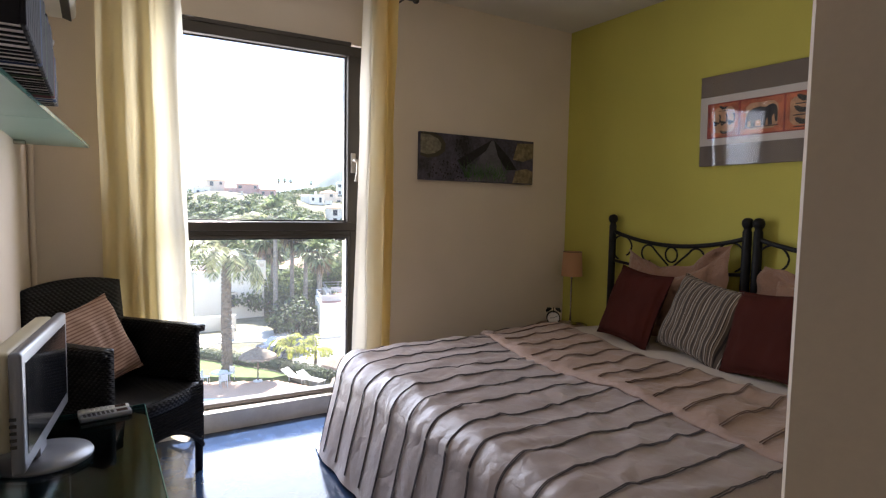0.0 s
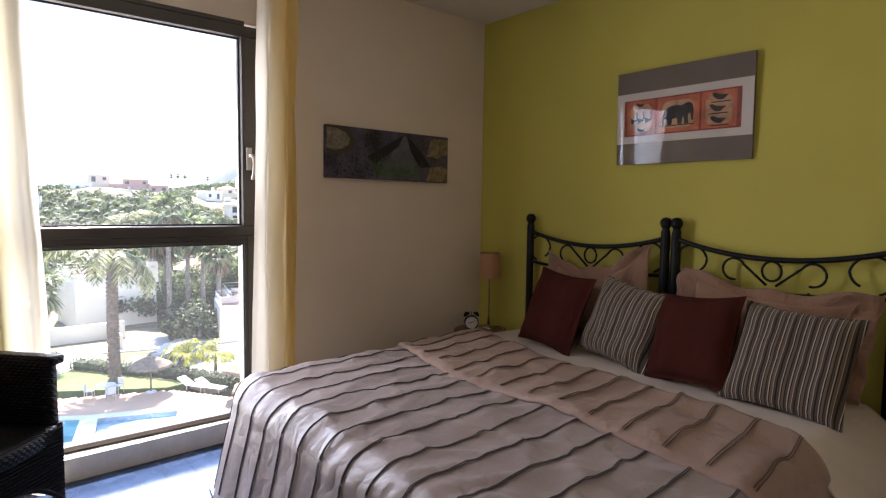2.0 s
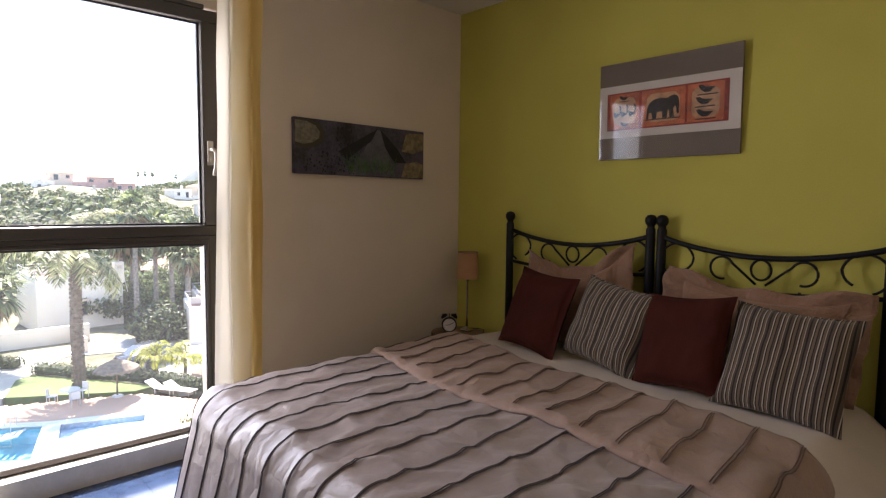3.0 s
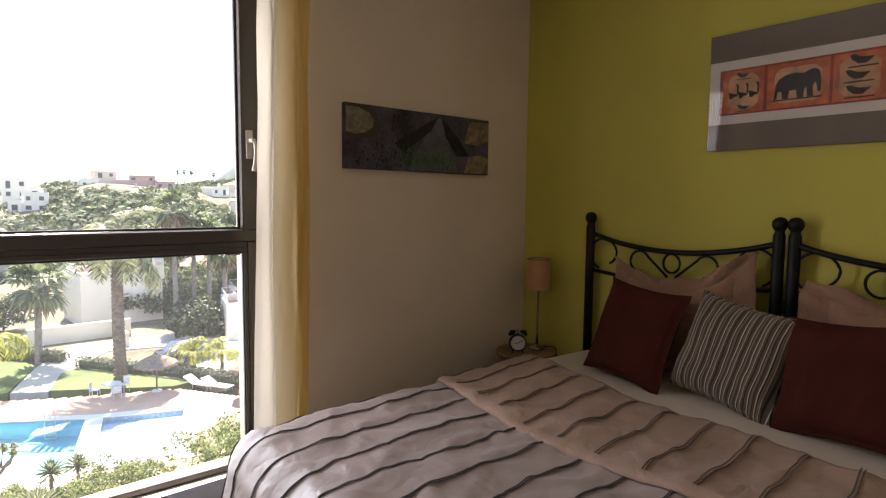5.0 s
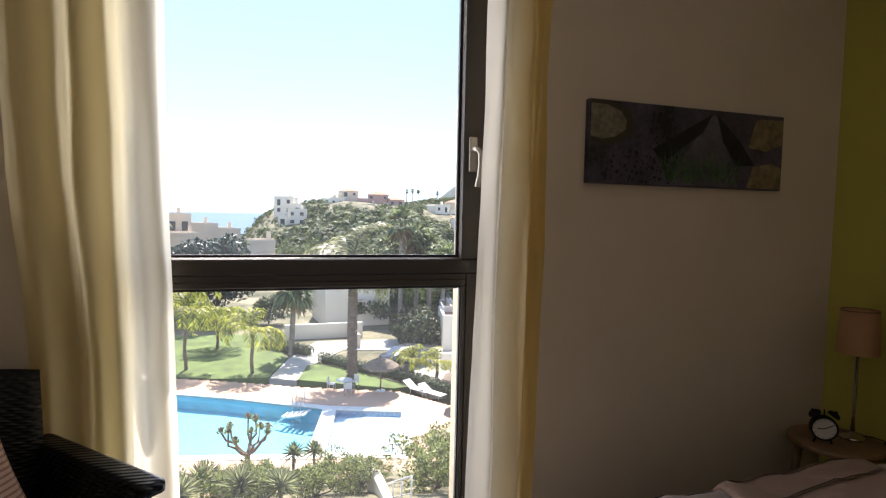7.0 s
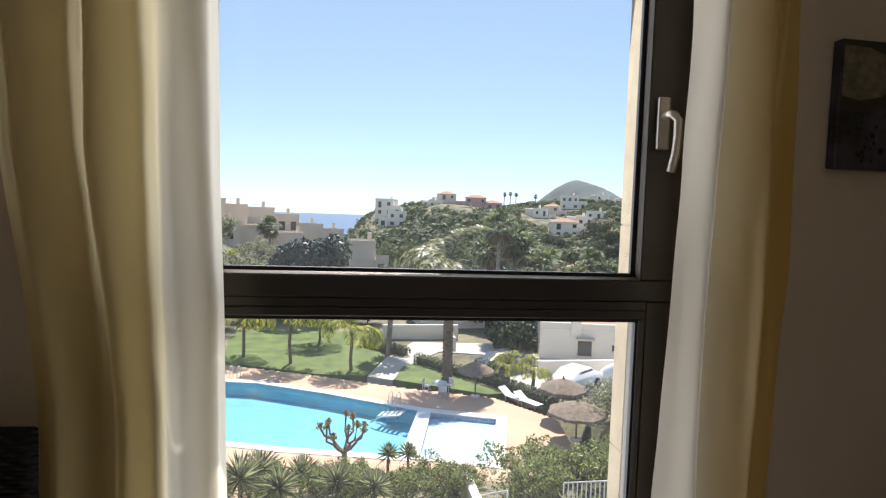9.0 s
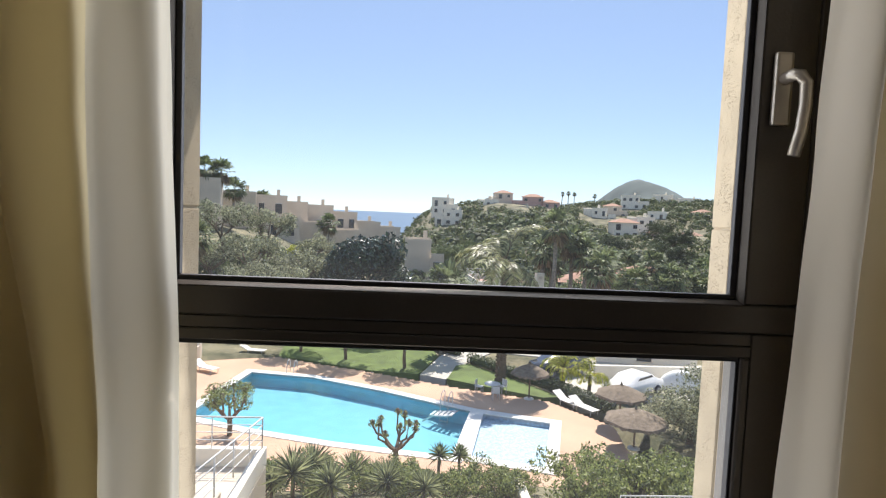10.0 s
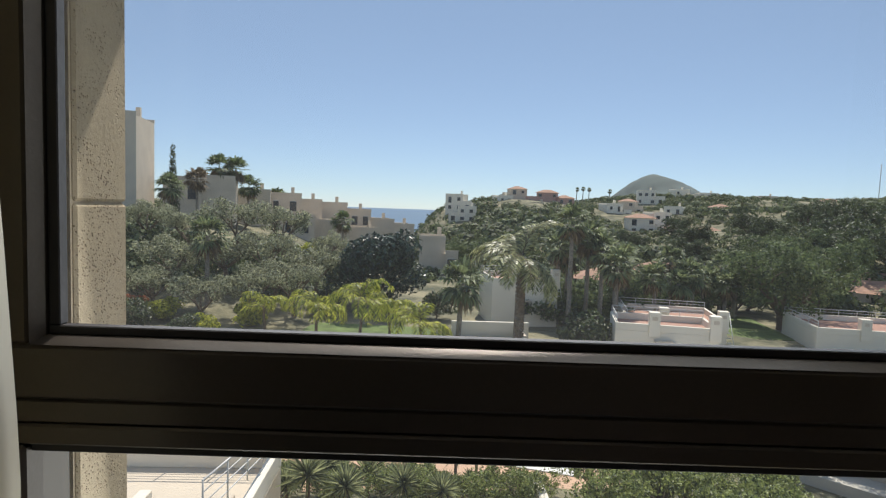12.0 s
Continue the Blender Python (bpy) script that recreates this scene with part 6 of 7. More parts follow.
place_many(shrub, [(11.2, 45.0, GZ - 0.6), (13.0, 46.0, GZ - 0.6), (-0.5, 57.0, GZ), (-26, 47, GZ + 0.3), (-30, 56, -9), (21.5, 55, -10.3), (17.0, 48.5, -10.2), (-21, 44.5, GZ)], "garden bushes", (1.7, 1.3, 1.4, 1.3, 1.5, 1, 1, 1))
grove_bush = airy_tree("bush", "loose dark green bush filling the palm grove", M["leaf_pine"], M["bark"], 15, 2.6, 2.0, 70, 50, 0.12, 0.7)
place_many(grove_bush, [(x, y, ground_z(x, y) - 0.5) for x, y in ((10.2, 55.0), (12.6, 56.5), (14.6, 58.0), (17.0, 60.0), (19.0, 58.0), (21.5, 61.0), (23.5, 63.0), (26.5, 65.0), (29.0, 63.5), (31.5, 66.0), (33.5, 69.0), (36.5, 67.0), (16.0, 63.0), (25.0, 68.0), (20.5, 66.0), (39.5, 70.0), (28.0, 71.0), (13.5, 64.0))], "grove bushes", (1.3, 1.1, 1.5, 1.6, 1.3, 1.5, 1.4, 1.6, 1.3, 1.6, 1.5, 1.7, 1.6, 1.8, 1.6, 1.8, 1.9, 1.7))
grey = airy_tree("bush", "big rounded silver-grey bush by the parasols", M["leaf_olive"], M["bark"], 6, 3.3, 2.5, 170, 75, 0.075, 0.75)
place_many(grey, [(12.4, 26.6, GZ), (14.8, 25.0, GZ)], "silver bushes", (1.0, 1.0))
green = airy_tree("bush", "loose green flowering bush below the window", M["leaf_green"], M["bark"], 8, 2.1, 1.6, 80, 48, 0.075, 0.75)
place_many(green, [(x, y, ground_z(x, y) - 0.2) for x, y in ((4.9, 19.0), (6.4, 17.6), (8.0, 18.2), (9.6, 17.0), (3.6, 16.4), (7.2, 15.6), (-0.4, 16.8), (1.6, 18.2), (-2.0, 18.6), (-7.2, 19.4), (-5.2, 21.0), (2.4, 20.2), (9.0, 20.6), (11.2, 19.6), (-5.0, 18.4), (-3.4, 18.9), (-4.6, 17.0), (-2.0, 17.0), (-1.0, 19.0), (0.6, 19.6), (1.0, 17.0), (-6.0, 20.6), (-3.0, 20.4))], "border bushes", (0.95, 1, 0.9, 1, 0.8, 0.9, 0.6, 0.55, 0.6, 0.7, 0.55, 0.45, 0.9, 1, 0.55, 0.5, 0.6, 0.55, 0.45, 0.45, 0.6, 0.5, 0.4))
red_bush = round_tree("bush", "rust-red flowering bush on the slope", M["flower_red"], M["bark"], 12, 2.0, 1.3, 900, 0.14, 0.7, 6)
place_many(red_bush, [(-27.5, 50.5, -9.2), (-29.5, 52.0, -9.0)], "flowering bushes", (1, 0.8))
yellow = round_tree("bush", "bright yellow-green shrub beside the lawn", M["leaf_bright"], M["bark"], 13, 2.2, 1.6, 1500, 0.15, 0.7, 7)
place_many(yellow, [(-17.2, 50, GZ), (-20.0, 47.0, GZ), (-24.5, 49.5, -9.4), (-12, 56, GZ), (18.5, 46.5, -10.2), (-18.5, 84, -6.5)], "yellow shrubs", (1.1, 0.9, 1, 1.1, 0.8, 1))


def spiky(name, label, seed, n_leaf, L, stem, leaf):
    """A rosette of sword leaves, on a short stem where it has one."""
    r = random.Random(seed)
    ob = thing(name, label, "yucca")
    if stem:
        part("stem", tube(bmesh.new(), [(0, 0, -0.4), (0.03, 0, stem / 2), (0, 0, stem)], 0.07, 7, 0.8), M["bark"], ob, "", True)
    vs, fs = [], []
    for k in range(n_leaf):
        az, el = 2.39996 * k, radians(-20 + 105 * (k / n_leaf) ** 0.8)
        d = Vector((math.cos(az) * math.cos(el), math.sin(az) * math.cos(el), math.sin(el)))
        s = d.cross(Vector((0, 0, 1))).normalized()
        o = Vector((0, 0, stem + 0.02))
        ll = L * r.uniform(0.75, 1.1)
        i = len(vs)
        tip = o + d * ll - Vector((0, 0, ll * 0.12))
        vs += [o - s * 0.02, o + s * 0.02, o + d * ll * 0.55 + s * 0.035, tip, o + d * ll * 0.55 - s * 0.035]
        fs.append((i, i + 1, i + 2, i + 3, i + 4))
    mesh_part("rosette", vs, fs, leaf, ob)
    return ob


yu = spiky("yucca", "spiky grey-green yucca rosette below the window", 1, 110, 1.0, 0.5, M["leaf_agave"])
place_many(yu, [(x, y, ground_z(x, y) + dz) for x, y, dz in ((-5.4, 19.0, 0.5), (-3.9, 18.0, 0.3), (-2.7, 17.2, 0.1), (-5.6, 16.4, 0.5), (-4.4, 16.0, 0.2), (8.4, 16.6, 0.6), (-6.6, 18, 0.2), (-3.2, 19.8, 0), (-1.5, 16.2, 0.1))], "yuccas", (1.0, 0.95, 0.9, 1, 0.9, 0.8, 0.8, 0.8, 0.8))
yt = spiky("yucca", "tall green yucca on a slim stem by the pool", 2, 80, 0.62, 1.0, M["leaf_palm"])
place_many(yt, [(-0.75, 21.0, -9.4), (0.1, 21.5, -9.6), (-0.2, 20.8, -10.0), (-0.9, 20.6, -10.1)], "tall yuccas", (1.0, 1.0, 0.8, 0.8))


def pollard(label, seed, h, leafy):
    r = random.Random(seed)
    ob = thing("pollarded_tree", label, "tree")
    bm = bmesh.new()
    tube(bm, [(0, 0, -0.3), (0.03, 0, h * 0.2), (0, 0, h * 0.36)], 0.13, 9, 0.9)
    ends = []
    for k in range(5):
        a = 2 * math.pi * k / 5 + r.uniform(-0.2, 0.2)
        q = Vector((math.cos(a), math.sin(a), 0))
        mid = q * 0.55 + Vector((0, 0, h * r.uniform(0.5, 0.56)))
        tube(bm, [(0, 0, h * 0.33), q * 0.28 + Vector((0, 0, h * 0.40)), mid], 0.082, 7, 0.75)
        for j in (-1, 1):
            side = Vector((-q.y, q.x, 0)) * j
            elbow = mid + q * r.uniform(0.12, 0.3) + side * r.uniform(0.14, 0.24) + Vector((0, 0, h * 0.08))
            end = elbow + q * r.uniform(-0.05, 0.22) + side * r.uniform(-0.05, 0.12) + Vector((0, 0, h * r.uniform(0.14, 0.3)))
            tube(bm, [mid - q * 0.04, elbow, end], 0.055, 6, 0.8)
            for zz, rr in ((0.0, 0.09), (0.09, 0.07)):
                c = end + Vector((r.uniform(-0.03, 0.03), r.uniform(-0.03, 0.03), zz))
                lathe(bm, [(0.02, -0.09), (rr, -0.04), (rr * 1.1, 0.02), (rr * 0.6, 0.08), (0.01, 0.10)], 7, Matrix.Translation(c))
            ends.append(end)
    part("trunk", bm, M["bark"], ob, "", True)
    v, f = leaf_cloud(seed, [((e.x, e.y, e.z), (0.42, 0.42, 0.38) if leafy else (0.17, 0.17, 0.16)) for e in ends], 2600 if leafy else 520, 0.06)
    mesh_part("crown", v, f, M["leaf_green"], ob)
    return ob


pollard("pollarded tree with bare knobbly arms beside the pool", 3, 2.5, False).matrix_world = pose(-2.5, 23.3, GZ)
pollard("pollarded tree with small leaf tufts beside the pool", 4, 2.5, True).matrix_world = pose(-10.6, 26.6, GZ, 0, 0, 40)
# hedges
for k, (x0, y0, x1, y1) in enumerate(((2.0, 43.2, -1.0, 46.5), (2.9, 40.8, 7.4, 34.6), (7.6, 34.4, 9.6, 30.6))):
    hg = thing("hedge", "low clipped dark green hedge along the garden path", "hedge", None, "hedges")
    blobs = [((x0 + (x1 - x0) * q / 9, y0 + (y1 - y0) * q / 9, GZ + 0.45), (0.5, 0.5, 0.45)) for q in range(10)]
    v, f = leaf_cloud(60 + k, blobs, 2200, 0.09)
    mesh_part("leaves", v, f, M["leaf_hedge"], hg)
    bm = bmesh.new()
    tube(bm, [(x0, y0, GZ + 0.35), (x1, y1, GZ + 0.35)], 0.35, 8)
    part("core", bm, M["leaf_hedge"], hg)
cyp = thing("cypress", "slim dark cypress beside the tall building", "tree", pose(-40.3, 88.0, ground_z(-40.3, 88)))
part("trunk", tube(bmesh.new(), [(0, 0, -0.5), (0, 0, 9)], 0.2, 7, 0.4), M["bark"], cyp, "", True)
v, f = leaf_cloud(77, [((0, 0, 2.0 + 1.2 * k), (1.1 - 0.1 * k, 1.1 - 0.1 * k, 1.1)) for k in range(9)], 1800, 0.2)
mesh_part("crown", v, f, M["leaf_hedge"], cyp)

# far woods and scrub, one sheet of clumps
r_ = np.random.RandomState(9)
FAR = [(10.3, 225, 3.9, 9, 0, 0), (13.7, 205, -0.4, 8, 0, 0), (38.8, 245, 8.4, 9, 1, 1), (32.0, 235, 4.3, 8, 0, 0), (41.9, 225, 2.1, 9, 1, 0), (50.0, 240, 7.1, 11, 2, 1), (57.5, 238, 4.6, 9, 2, 1),
       (70.5, 215, 2.6, 8, 0, 0), (78.4, 225, 4.3, 8, 1, 1), (100.1, 260, 9.6, 10, 0, 0), (67.6, 180, -1.8, 10, 0, 1)]
FAR2 = [(76.0, 185, -0.3, 8, 0, 0), (74.7, 172, -5.0, 9, 1, 1), (84.5, 172, -5.0, 10, 1, 1), (149.6, 300, 11.5, 12, 0, 0), (140.0, 310, 13.0, 10, 0, 0), (88.7, 206, 2.1, 8, 0, 0),
        (132.7, 290, 9.5, 10, 1, 0), (182, 300, 10.6, 12, 1, 0), (169.6, 240, 3.5, 10, 0, 1), (164, 200, 3.0, 12, 0, 0), (109.0, 182, -3.0, 10, 1, 1), (120, 230, 3.4, 9, 0, 1), (196, 270, 9, 10, 1, 1)]
STEPS = [(-43.0, 98, 4.6, 6, 0), (-38.5, 100, 5.0, 7, 0), (-36.0, 114, 3.2, 7, 1), (-31.5, 122, 2.8, 7, 1), (-28.0, 127, 1.7, 7, 0), (-23.5, 132, 1.2, 8, 1), (-18.5, 138, -0.2, 8, 1), (-13.0, 142, -2.4, 8, 0), (-7.5, 145, -3.6, 7, 1), (-27.5, 116, -1.5, 7, 0), (-21.5, 122, -2.6, 8, 0), (-15.0, 128, -4.2, 7, 1)]
CLEAR = [(math.atan2(q[0] + 2.4, q[1]), math.hypot(q[0] + 2.4, q[1]), (q[3] * 0.55) / q[1]) for q in FAR + FAR2 + STEPS]
vs, fs = [], []
for k in range(11000):
    az = radians(r_.uniform(-1, 50) if k % 5 else r_.uniform(-42, -8))
    d = 85 + 330 * r_.rand() ** 0.9 if k % 5 else 62 + 70 * r_.rand()
    x, y = -2.4 + d * math.sin(az), d * math.cos(az)
    z = ground_z(x, y)
    if z < -15.5 or (math.degrees(az) < 8 and d > 275):
        continue
    if any(abs(az - ca) < cw and cd - 20 < d < cd + 10 for ca, cd, cw in CLEAR):
        continue
    dens = noise.noise((x * 0.02, y * 0.02, 5))
    s = (0.8 + 1.3 * r_.rand() ** 2) * (1.15 + 0.8 * dens) * (1.0 if k % 5 else 0.6)
    if s < 0.45:
        continue
    shade = r_.rand()
    for q in range(34):
        dr = r_.normal(size=3)
        dr /= np.linalg.norm(dr)
        c = np.array((x, y, z + s * 0.35)) + dr * (s, s, s * 0.75) * (0.7 + 0.3 * r_.rand())
        t = np.cross(dr, r_.normal(size=3))
        t /= np.linalg.norm(t)
        b = np.cross(dr, t)
        L = s * 0.27
        i = len(vs)
        vs += [c - t * L, c - b * L * 0.7, c + t * L, c + b * L * 0.7]
        fs.append((i, i + 1, i + 2, i + 3))
tagged(mesh_part("far_woods", vs, fs, M["leaf_far"]), "far pine woods and scrub on the hillsides", "woods", kind="stuff")


def hill(name, x, y, rx, ry, h, base, label):
    vs, fs, n_ = [], [], 24
    for i in range(n_ + 1):
        for j in range(n_ + 1):
            u, v = 2 * i / n_ - 1, 2 * j / n_ - 1
            q = max(0.0, 1 - u * u) ** 1.2 * max(0.0, 1 - v * v)
            px, py = x + u * rx, y + v * ry
            vs.append((px, py, base + h * q * (1 + 0.25 * noise.noise((px * 0.006, py * 0.006, h))) + 3 * noise.noise((px * 0.03, py * 0.03, 1)) * q))
    for i in range(n_):
        for j in range(n_):
            a = i * (n_ + 1) + j
            fs.append((a, a + n_ + 1, a + n_ + 2, a + 1))
    tagged(mesh_part(name, vs, fs, M["far_hill"], None, True), label, "hill", kind="structure")


hill("backdrop_hill", 612, 1480, 135, 300, 100, -6, "rounded grey-green hill far behind the houses")
hill("backdrop_hill", 1420, 1700, 380, 300, 75, -6, "low far ridge on the horizon")
hill("backdrop_hill", 1250, 1200, 420, 200, 62, -6, "low far ridge on the horizon")
hill("backdrop_hill", 700, 900, 420, 180, 26, -6, "wooded far ridge behind the hilltop houses")

# ---- buildings ----
def window_part(parent, cx, cz, w, h, face_y, depth=0.12):
    """A recessed window in the side facing -y: dark pane, frame and sill."""
    wn_ = boxed("window", M["dark_window"], parent, cx - w / 2, cx + w / 2, face_y - 0.02, face_y + 0.03, cz - h / 2, cz + h / 2, 0)
    boxed("frame", M["rail_white"], wn_, cx - w / 2 - 0.06, cx + w / 2 + 0.06, face_y - 0.06, face_y - 0.021, cz + h / 2, cz + h / 2 + 0.08, 0)
    boxed("sill", M["render_cream"], wn_, cx - w / 2 - 0.08, cx + w / 2 + 0.08, face_y - 0.1, face_y - 0.021, cz - h / 2 - 0.08, cz - h / 2, 0)
    return wn_


def house(label, x, y, z, w, d, h, mat, roof="flat", storeys=2, seed=0, turn=0.0, wing=True, group="hillside houses"):
    """A house with its storeys, windows, a flat roof with parapet or a hipped tile roof, and a lower wing; z is its base."""
    r = random.Random(seed)
    ob = thing("house", label, "house", pose(x, y, z, 0, 0, turn), group)
    boxed("wall", mat, ob, -w / 2, w / 2, 0, d, -3, h, 0)
    if roof == "flat":
        for b in ((-w / 2 - 0.05, w / 2 + 0.05, -0.05, 0.2), (-w / 2 - 0.05, w / 2 + 0.05, d - 0.2, d + 0.05)):
            boxed("parapet", mat, ob, *b, h, h + 0.6, 0)
        boxed("chimney", mat, ob, w * 0.2, w * 0.2 + 0.7, d * 0.5, d * 0.5 + 0.7, h, h + 1.9, 0)
    else:
        bm = bmesh.new()
        e = 0.5
        lo = [bm.verts.new(p) for p in ((-w / 2 - e, -e, h), (w / 2 + e, -e, h), (w / 2 + e, d + e, h), (-w / 2 - e, d + e, h))]
        k = min(w, d) * 0.42
        hi = [bm.verts.new(p) for p in ((-w / 2 + k, d / 2, h + k * 0.45), (w / 2 - k, d / 2, h + k * 0.45))]
        bm.faces.new((lo[0], lo[1], hi[1], hi[0]))
        bm.faces.new((lo[1], lo[2], hi[1]))
        bm.faces.new((lo[2], lo[3], hi[0], hi[1]))
        bm.faces.new((lo[3], lo[0], hi[0]))
        bm.faces.new(lo[::-1])
        part("roof", bm, M["roof_tile"], ob)
    n_ = max(2, int(w / 2.6))
    for s in range(storeys):
        for k in range(n_):
            if r.random() < 0.85:
                tall = r.random() < 0.35
                window_part(ob, -w / 2 + w * (k + 0.5) / n_, h / storeys * (s + (0.45 if tall else 0.55)), 1.0 + 0.5 * r.random(), h / storeys * (0.7 if tall else 0.42), 0)
    if wing:
        sx = 1 if r.random() < 0.5 else -1
        a, b = (w / 2, w / 2 + w * 0.5) if sx > 0 else (-w / 2 - w * 0.5, -w / 2)
        wg = boxed("wing", mat, ob, a, b, -0.8, d * 0.8, -3, h * 0.55, 0)
        boxed("terrace_wall", mat, ob, a, b, -0.85, -0.81, h * 0.55, h * 0.55 + 0.8, 0)
        window_part(ob, (a + b) / 2, h * 0.28, 1.4, h * 0.3, -0.8)
    return ob


MATS = [M["render_white"], M["render_cream"], M["render_pink"]]
NAMES = ["white villa with flat terraces on the hillside", "cream villa on the hillside", "pink villa on the hillside"]
for k, (x, y, zc, w, mi, rf) in enumerate(FAR + FAR2):
    hh = 5.4 if k % 3 else 6.4
    house(NAMES[mi] + (" with a tiled roof" if rf else ""), x, y - 3, zc - hh * 0.6, w * 0.8, 7, hh, MATS[mi], "hip" if rf else "flat", 2, k, (-18 + 13 * (k % 4)) - math.degrees(math.atan2(x, y)) * 0.6)
# stepped white terrace houses down the slope towards the sea
for k, (x, y, top, w, ch) in enumerate(STEPS):
    house("white terrace house stepping down towards the sea", x, y, top - 5.0, w, 8, 5.0, M["render_cream"], "flat", 1 if k % 3 == 0 else 0, 40 + k, 14, False, "terrace houses")
tw = house("tall beige apartment building with blind end walls", -49.4, 90, -2, 5, 10, 16.0, M["render_cream"], "flat", 0, 60, 10, False, "terrace houses")
house("white house with a chimney behind the dark tree", -0.4, 95, -9.6, 4.4, 6, 5.6, M["render_cream"], "flat", 0, 61, 0, True, "terrace houses")
for k, (x, y, w, tp, ang) in enumerate(((60, 74, 10, -8.2, -35), (70, 84, 12, -8, -35), (26, 84, 9, -8.5, -15), (38, 92, 10, -8, -20))):
    house("low brown-roofed house in the valley with shaded galleries", x, y, tp - 4.2, w, 8, 4.0, M["render_cream"], "hip", 2, 70 + k, ang, False, "valley houses")


def railing(parent, pts, h, mat, posts=1.2, bars=3, r=0.018):
    """A handrail with posts and horizontal bars along points of its foot."""
    for a, b in zip(pts, pts[1:]):
        a, b = Vector(a), Vector(b)
        n_ = max(1, int((b - a).length / posts))
        for k in range(n_ + 1):
            p = a.lerp(b, k / n_)
            part("post", tube(bmesh.new(), [p, p + Vector((0, 0, h))], r, 6), mat, parent, "", True)
        for q in range(bars):
            z = Vector((0, 0, h * (q + 1) / bars))
            part("rail", tube(bmesh.new(), [a + z, b + z], r * (1.2 if q == bars - 1 else 0.7), 6), mat, parent, "", True)


def villa(x, y, z, w, d, h, turn, label, stair=True):
    """A cubic white villa seen from above: parapet round a red-tiled roof terrace, chimneys, rail and an outside stair."""
    ob = thing("villa", label, "house", pose(x, y, z, 0, 0, turn), "garden villas")
    boxed("wall", M["render_white"], ob, -w / 2, w / 2, 0, d, -1.5, h, 0.03)
    boxed("roof_terrace", M["terrace_tile"], ob, -w / 2 + 0.25, w / 2 - 0.25, 0.25, d - 0.25, h, h + 0.02, 0)
    for b in ((-w / 2, w / 2, 0, 0.22), (-w / 2, w / 2, d - 0.22, d), (-w / 2, -w / 2 + 0.22, 0.22, d - 0.22), (w / 2 - 0.22, w / 2, 0.22, d - 0.22)):
        boxed("parapet", M["render_white"], ob, *b, h, h + 0.55, 0.02)
    for cx in (-w * 0.12, w * 0.46):
        ch = boxed("chimney", M["render_white"], ob, cx - 0.4, cx + 0.4, -0.15, 0.6, h - 0.4, h + 1.5, 0.02)
        boxed("vent", M["render_cream"], ch, cx - 0.2, cx + 0.2, -0.165, -0.151, h + 0.9, h + 1.2, 0)
    railing(ob, [(-w / 2 + 0.1, 0.1, h + 0.55), (-w / 2 + 0.1, d - 0.1, h + 0.55), (w / 2 - 0.1, d - 0.1, h + 0.55)], 0.55, M["rail_white"], 1.6, 2, 0.03)
    window_part(ob, -w * 0.02, h * 0.45, 1.1, 1.2, 0)
    window_part(ob, w * 0.3, h * 0.5, 0.5, 0.5, 0)
    boxed("awning", M["render_cream"], ob, -w * 0.02 - 0.7, -w * 0.02 + 0.7, -0.6, 0, h * 0.45 + 0.7, h * 0.45 + 0.85, 0.01)
    if stair:
        for k in range(9):
            boxed("step", M["rail_white"], ob, w / 2 + 0.05, w / 2 + 0.95, 0.5 + 0.28 * k, 0.8 + 0.28 * k, h * k / 9 - 0.06, h * k / 9, 0)
        for xx in (w / 2 + 0.05, w / 2 + 0.95):
            part("stair_rail", tube(bmesh.new(), [(xx, 0.4, 0.8), (xx, 3.1, h + 0.8)], 0.03, 6), M["rail_white"], ob, "", True)
    return ob


villa(20.2, 48.0, -11.9, 8.4, 8, 3.6, -14, "white cubic villa with a red-tiled roof terrace and outside stair")
villa(37.6, 46.5, -12.2, 10.0, 8, 3.6, -14, "white cubic villa with a rail round its roof terrace")
villa(8.0, 54.5, -10.2, 6.6, 7, 4.3, 4, "white villa with an outside stair behind the date palm")
villa(16.5, 41.5, -10.2, 7.5, 5, 2.6, -14, "low white villa wall with a terrace beside the parking strip", False)
gw = thing("garden_wall", "white rendered garden wall with a ramp beside the path", "wall")
boxed("wall", M["render_white"], gw, 0.6, 7.5, 49.4, 49.7, -10.4, -8.7, 0.02)
bm = box(bmesh.new(), 6.2, 6.5, 45.0, 49.4, -10.4, -8.9, 0.02)
part("wing_wall", bm, M["render_cream"], gw)
gw2 = thing("garden_wall", "white wall screening the parking strip", "wall")
boxed("wall", M["render_white"], gw2, 11.0, 21.0, 37.2, 37.5, -10.2, -8.9, 0.02)
gw3 = thing("garden_wall", "long low pale wall beside the sun loungers", "wall")
boxed("wall", M["render_white"], gw3, -24, -16.6, 39.6, 40.0, -10.2, -8.6, 0.02)
boxed("wing_wall", M["render_cream"], gw3, -16.9, -16.6, 36.5, 39.6, -10.2, -8.8, 0.02)

# ---- terrace of the flat below, with its stair ----
tf = thing("lower_terrace", "white rendered terrace of a lower flat with parapet walls", "terrace")
TF = -6.5
boxed("floor_slab", M["render_cream"], tf, -13, -6.6, 7, 17.2, TF - 3.6, TF - 0.6, 0.02)
boxed("parapet", M["render_white"], tf, -13, -6.6, 17.0, 17.25, TF - 0.6, TF, 0.02)
boxed("parapet", M["render_white"], tf, -6.85, -6.6, 9.0, 17.0, TF - 0.6, TF, 0.02)
boxed("inner_wall", M["render_white"], tf, -9.2, -8.9, 9.0, 13.5, TF - 0.6, TF + 0.5, 0.02)
boxed("bench", M["render_cream"], tf, -8.2, -7.2, 13.0, 14.6, TF - 0.6, TF - 0.15, 0.03)
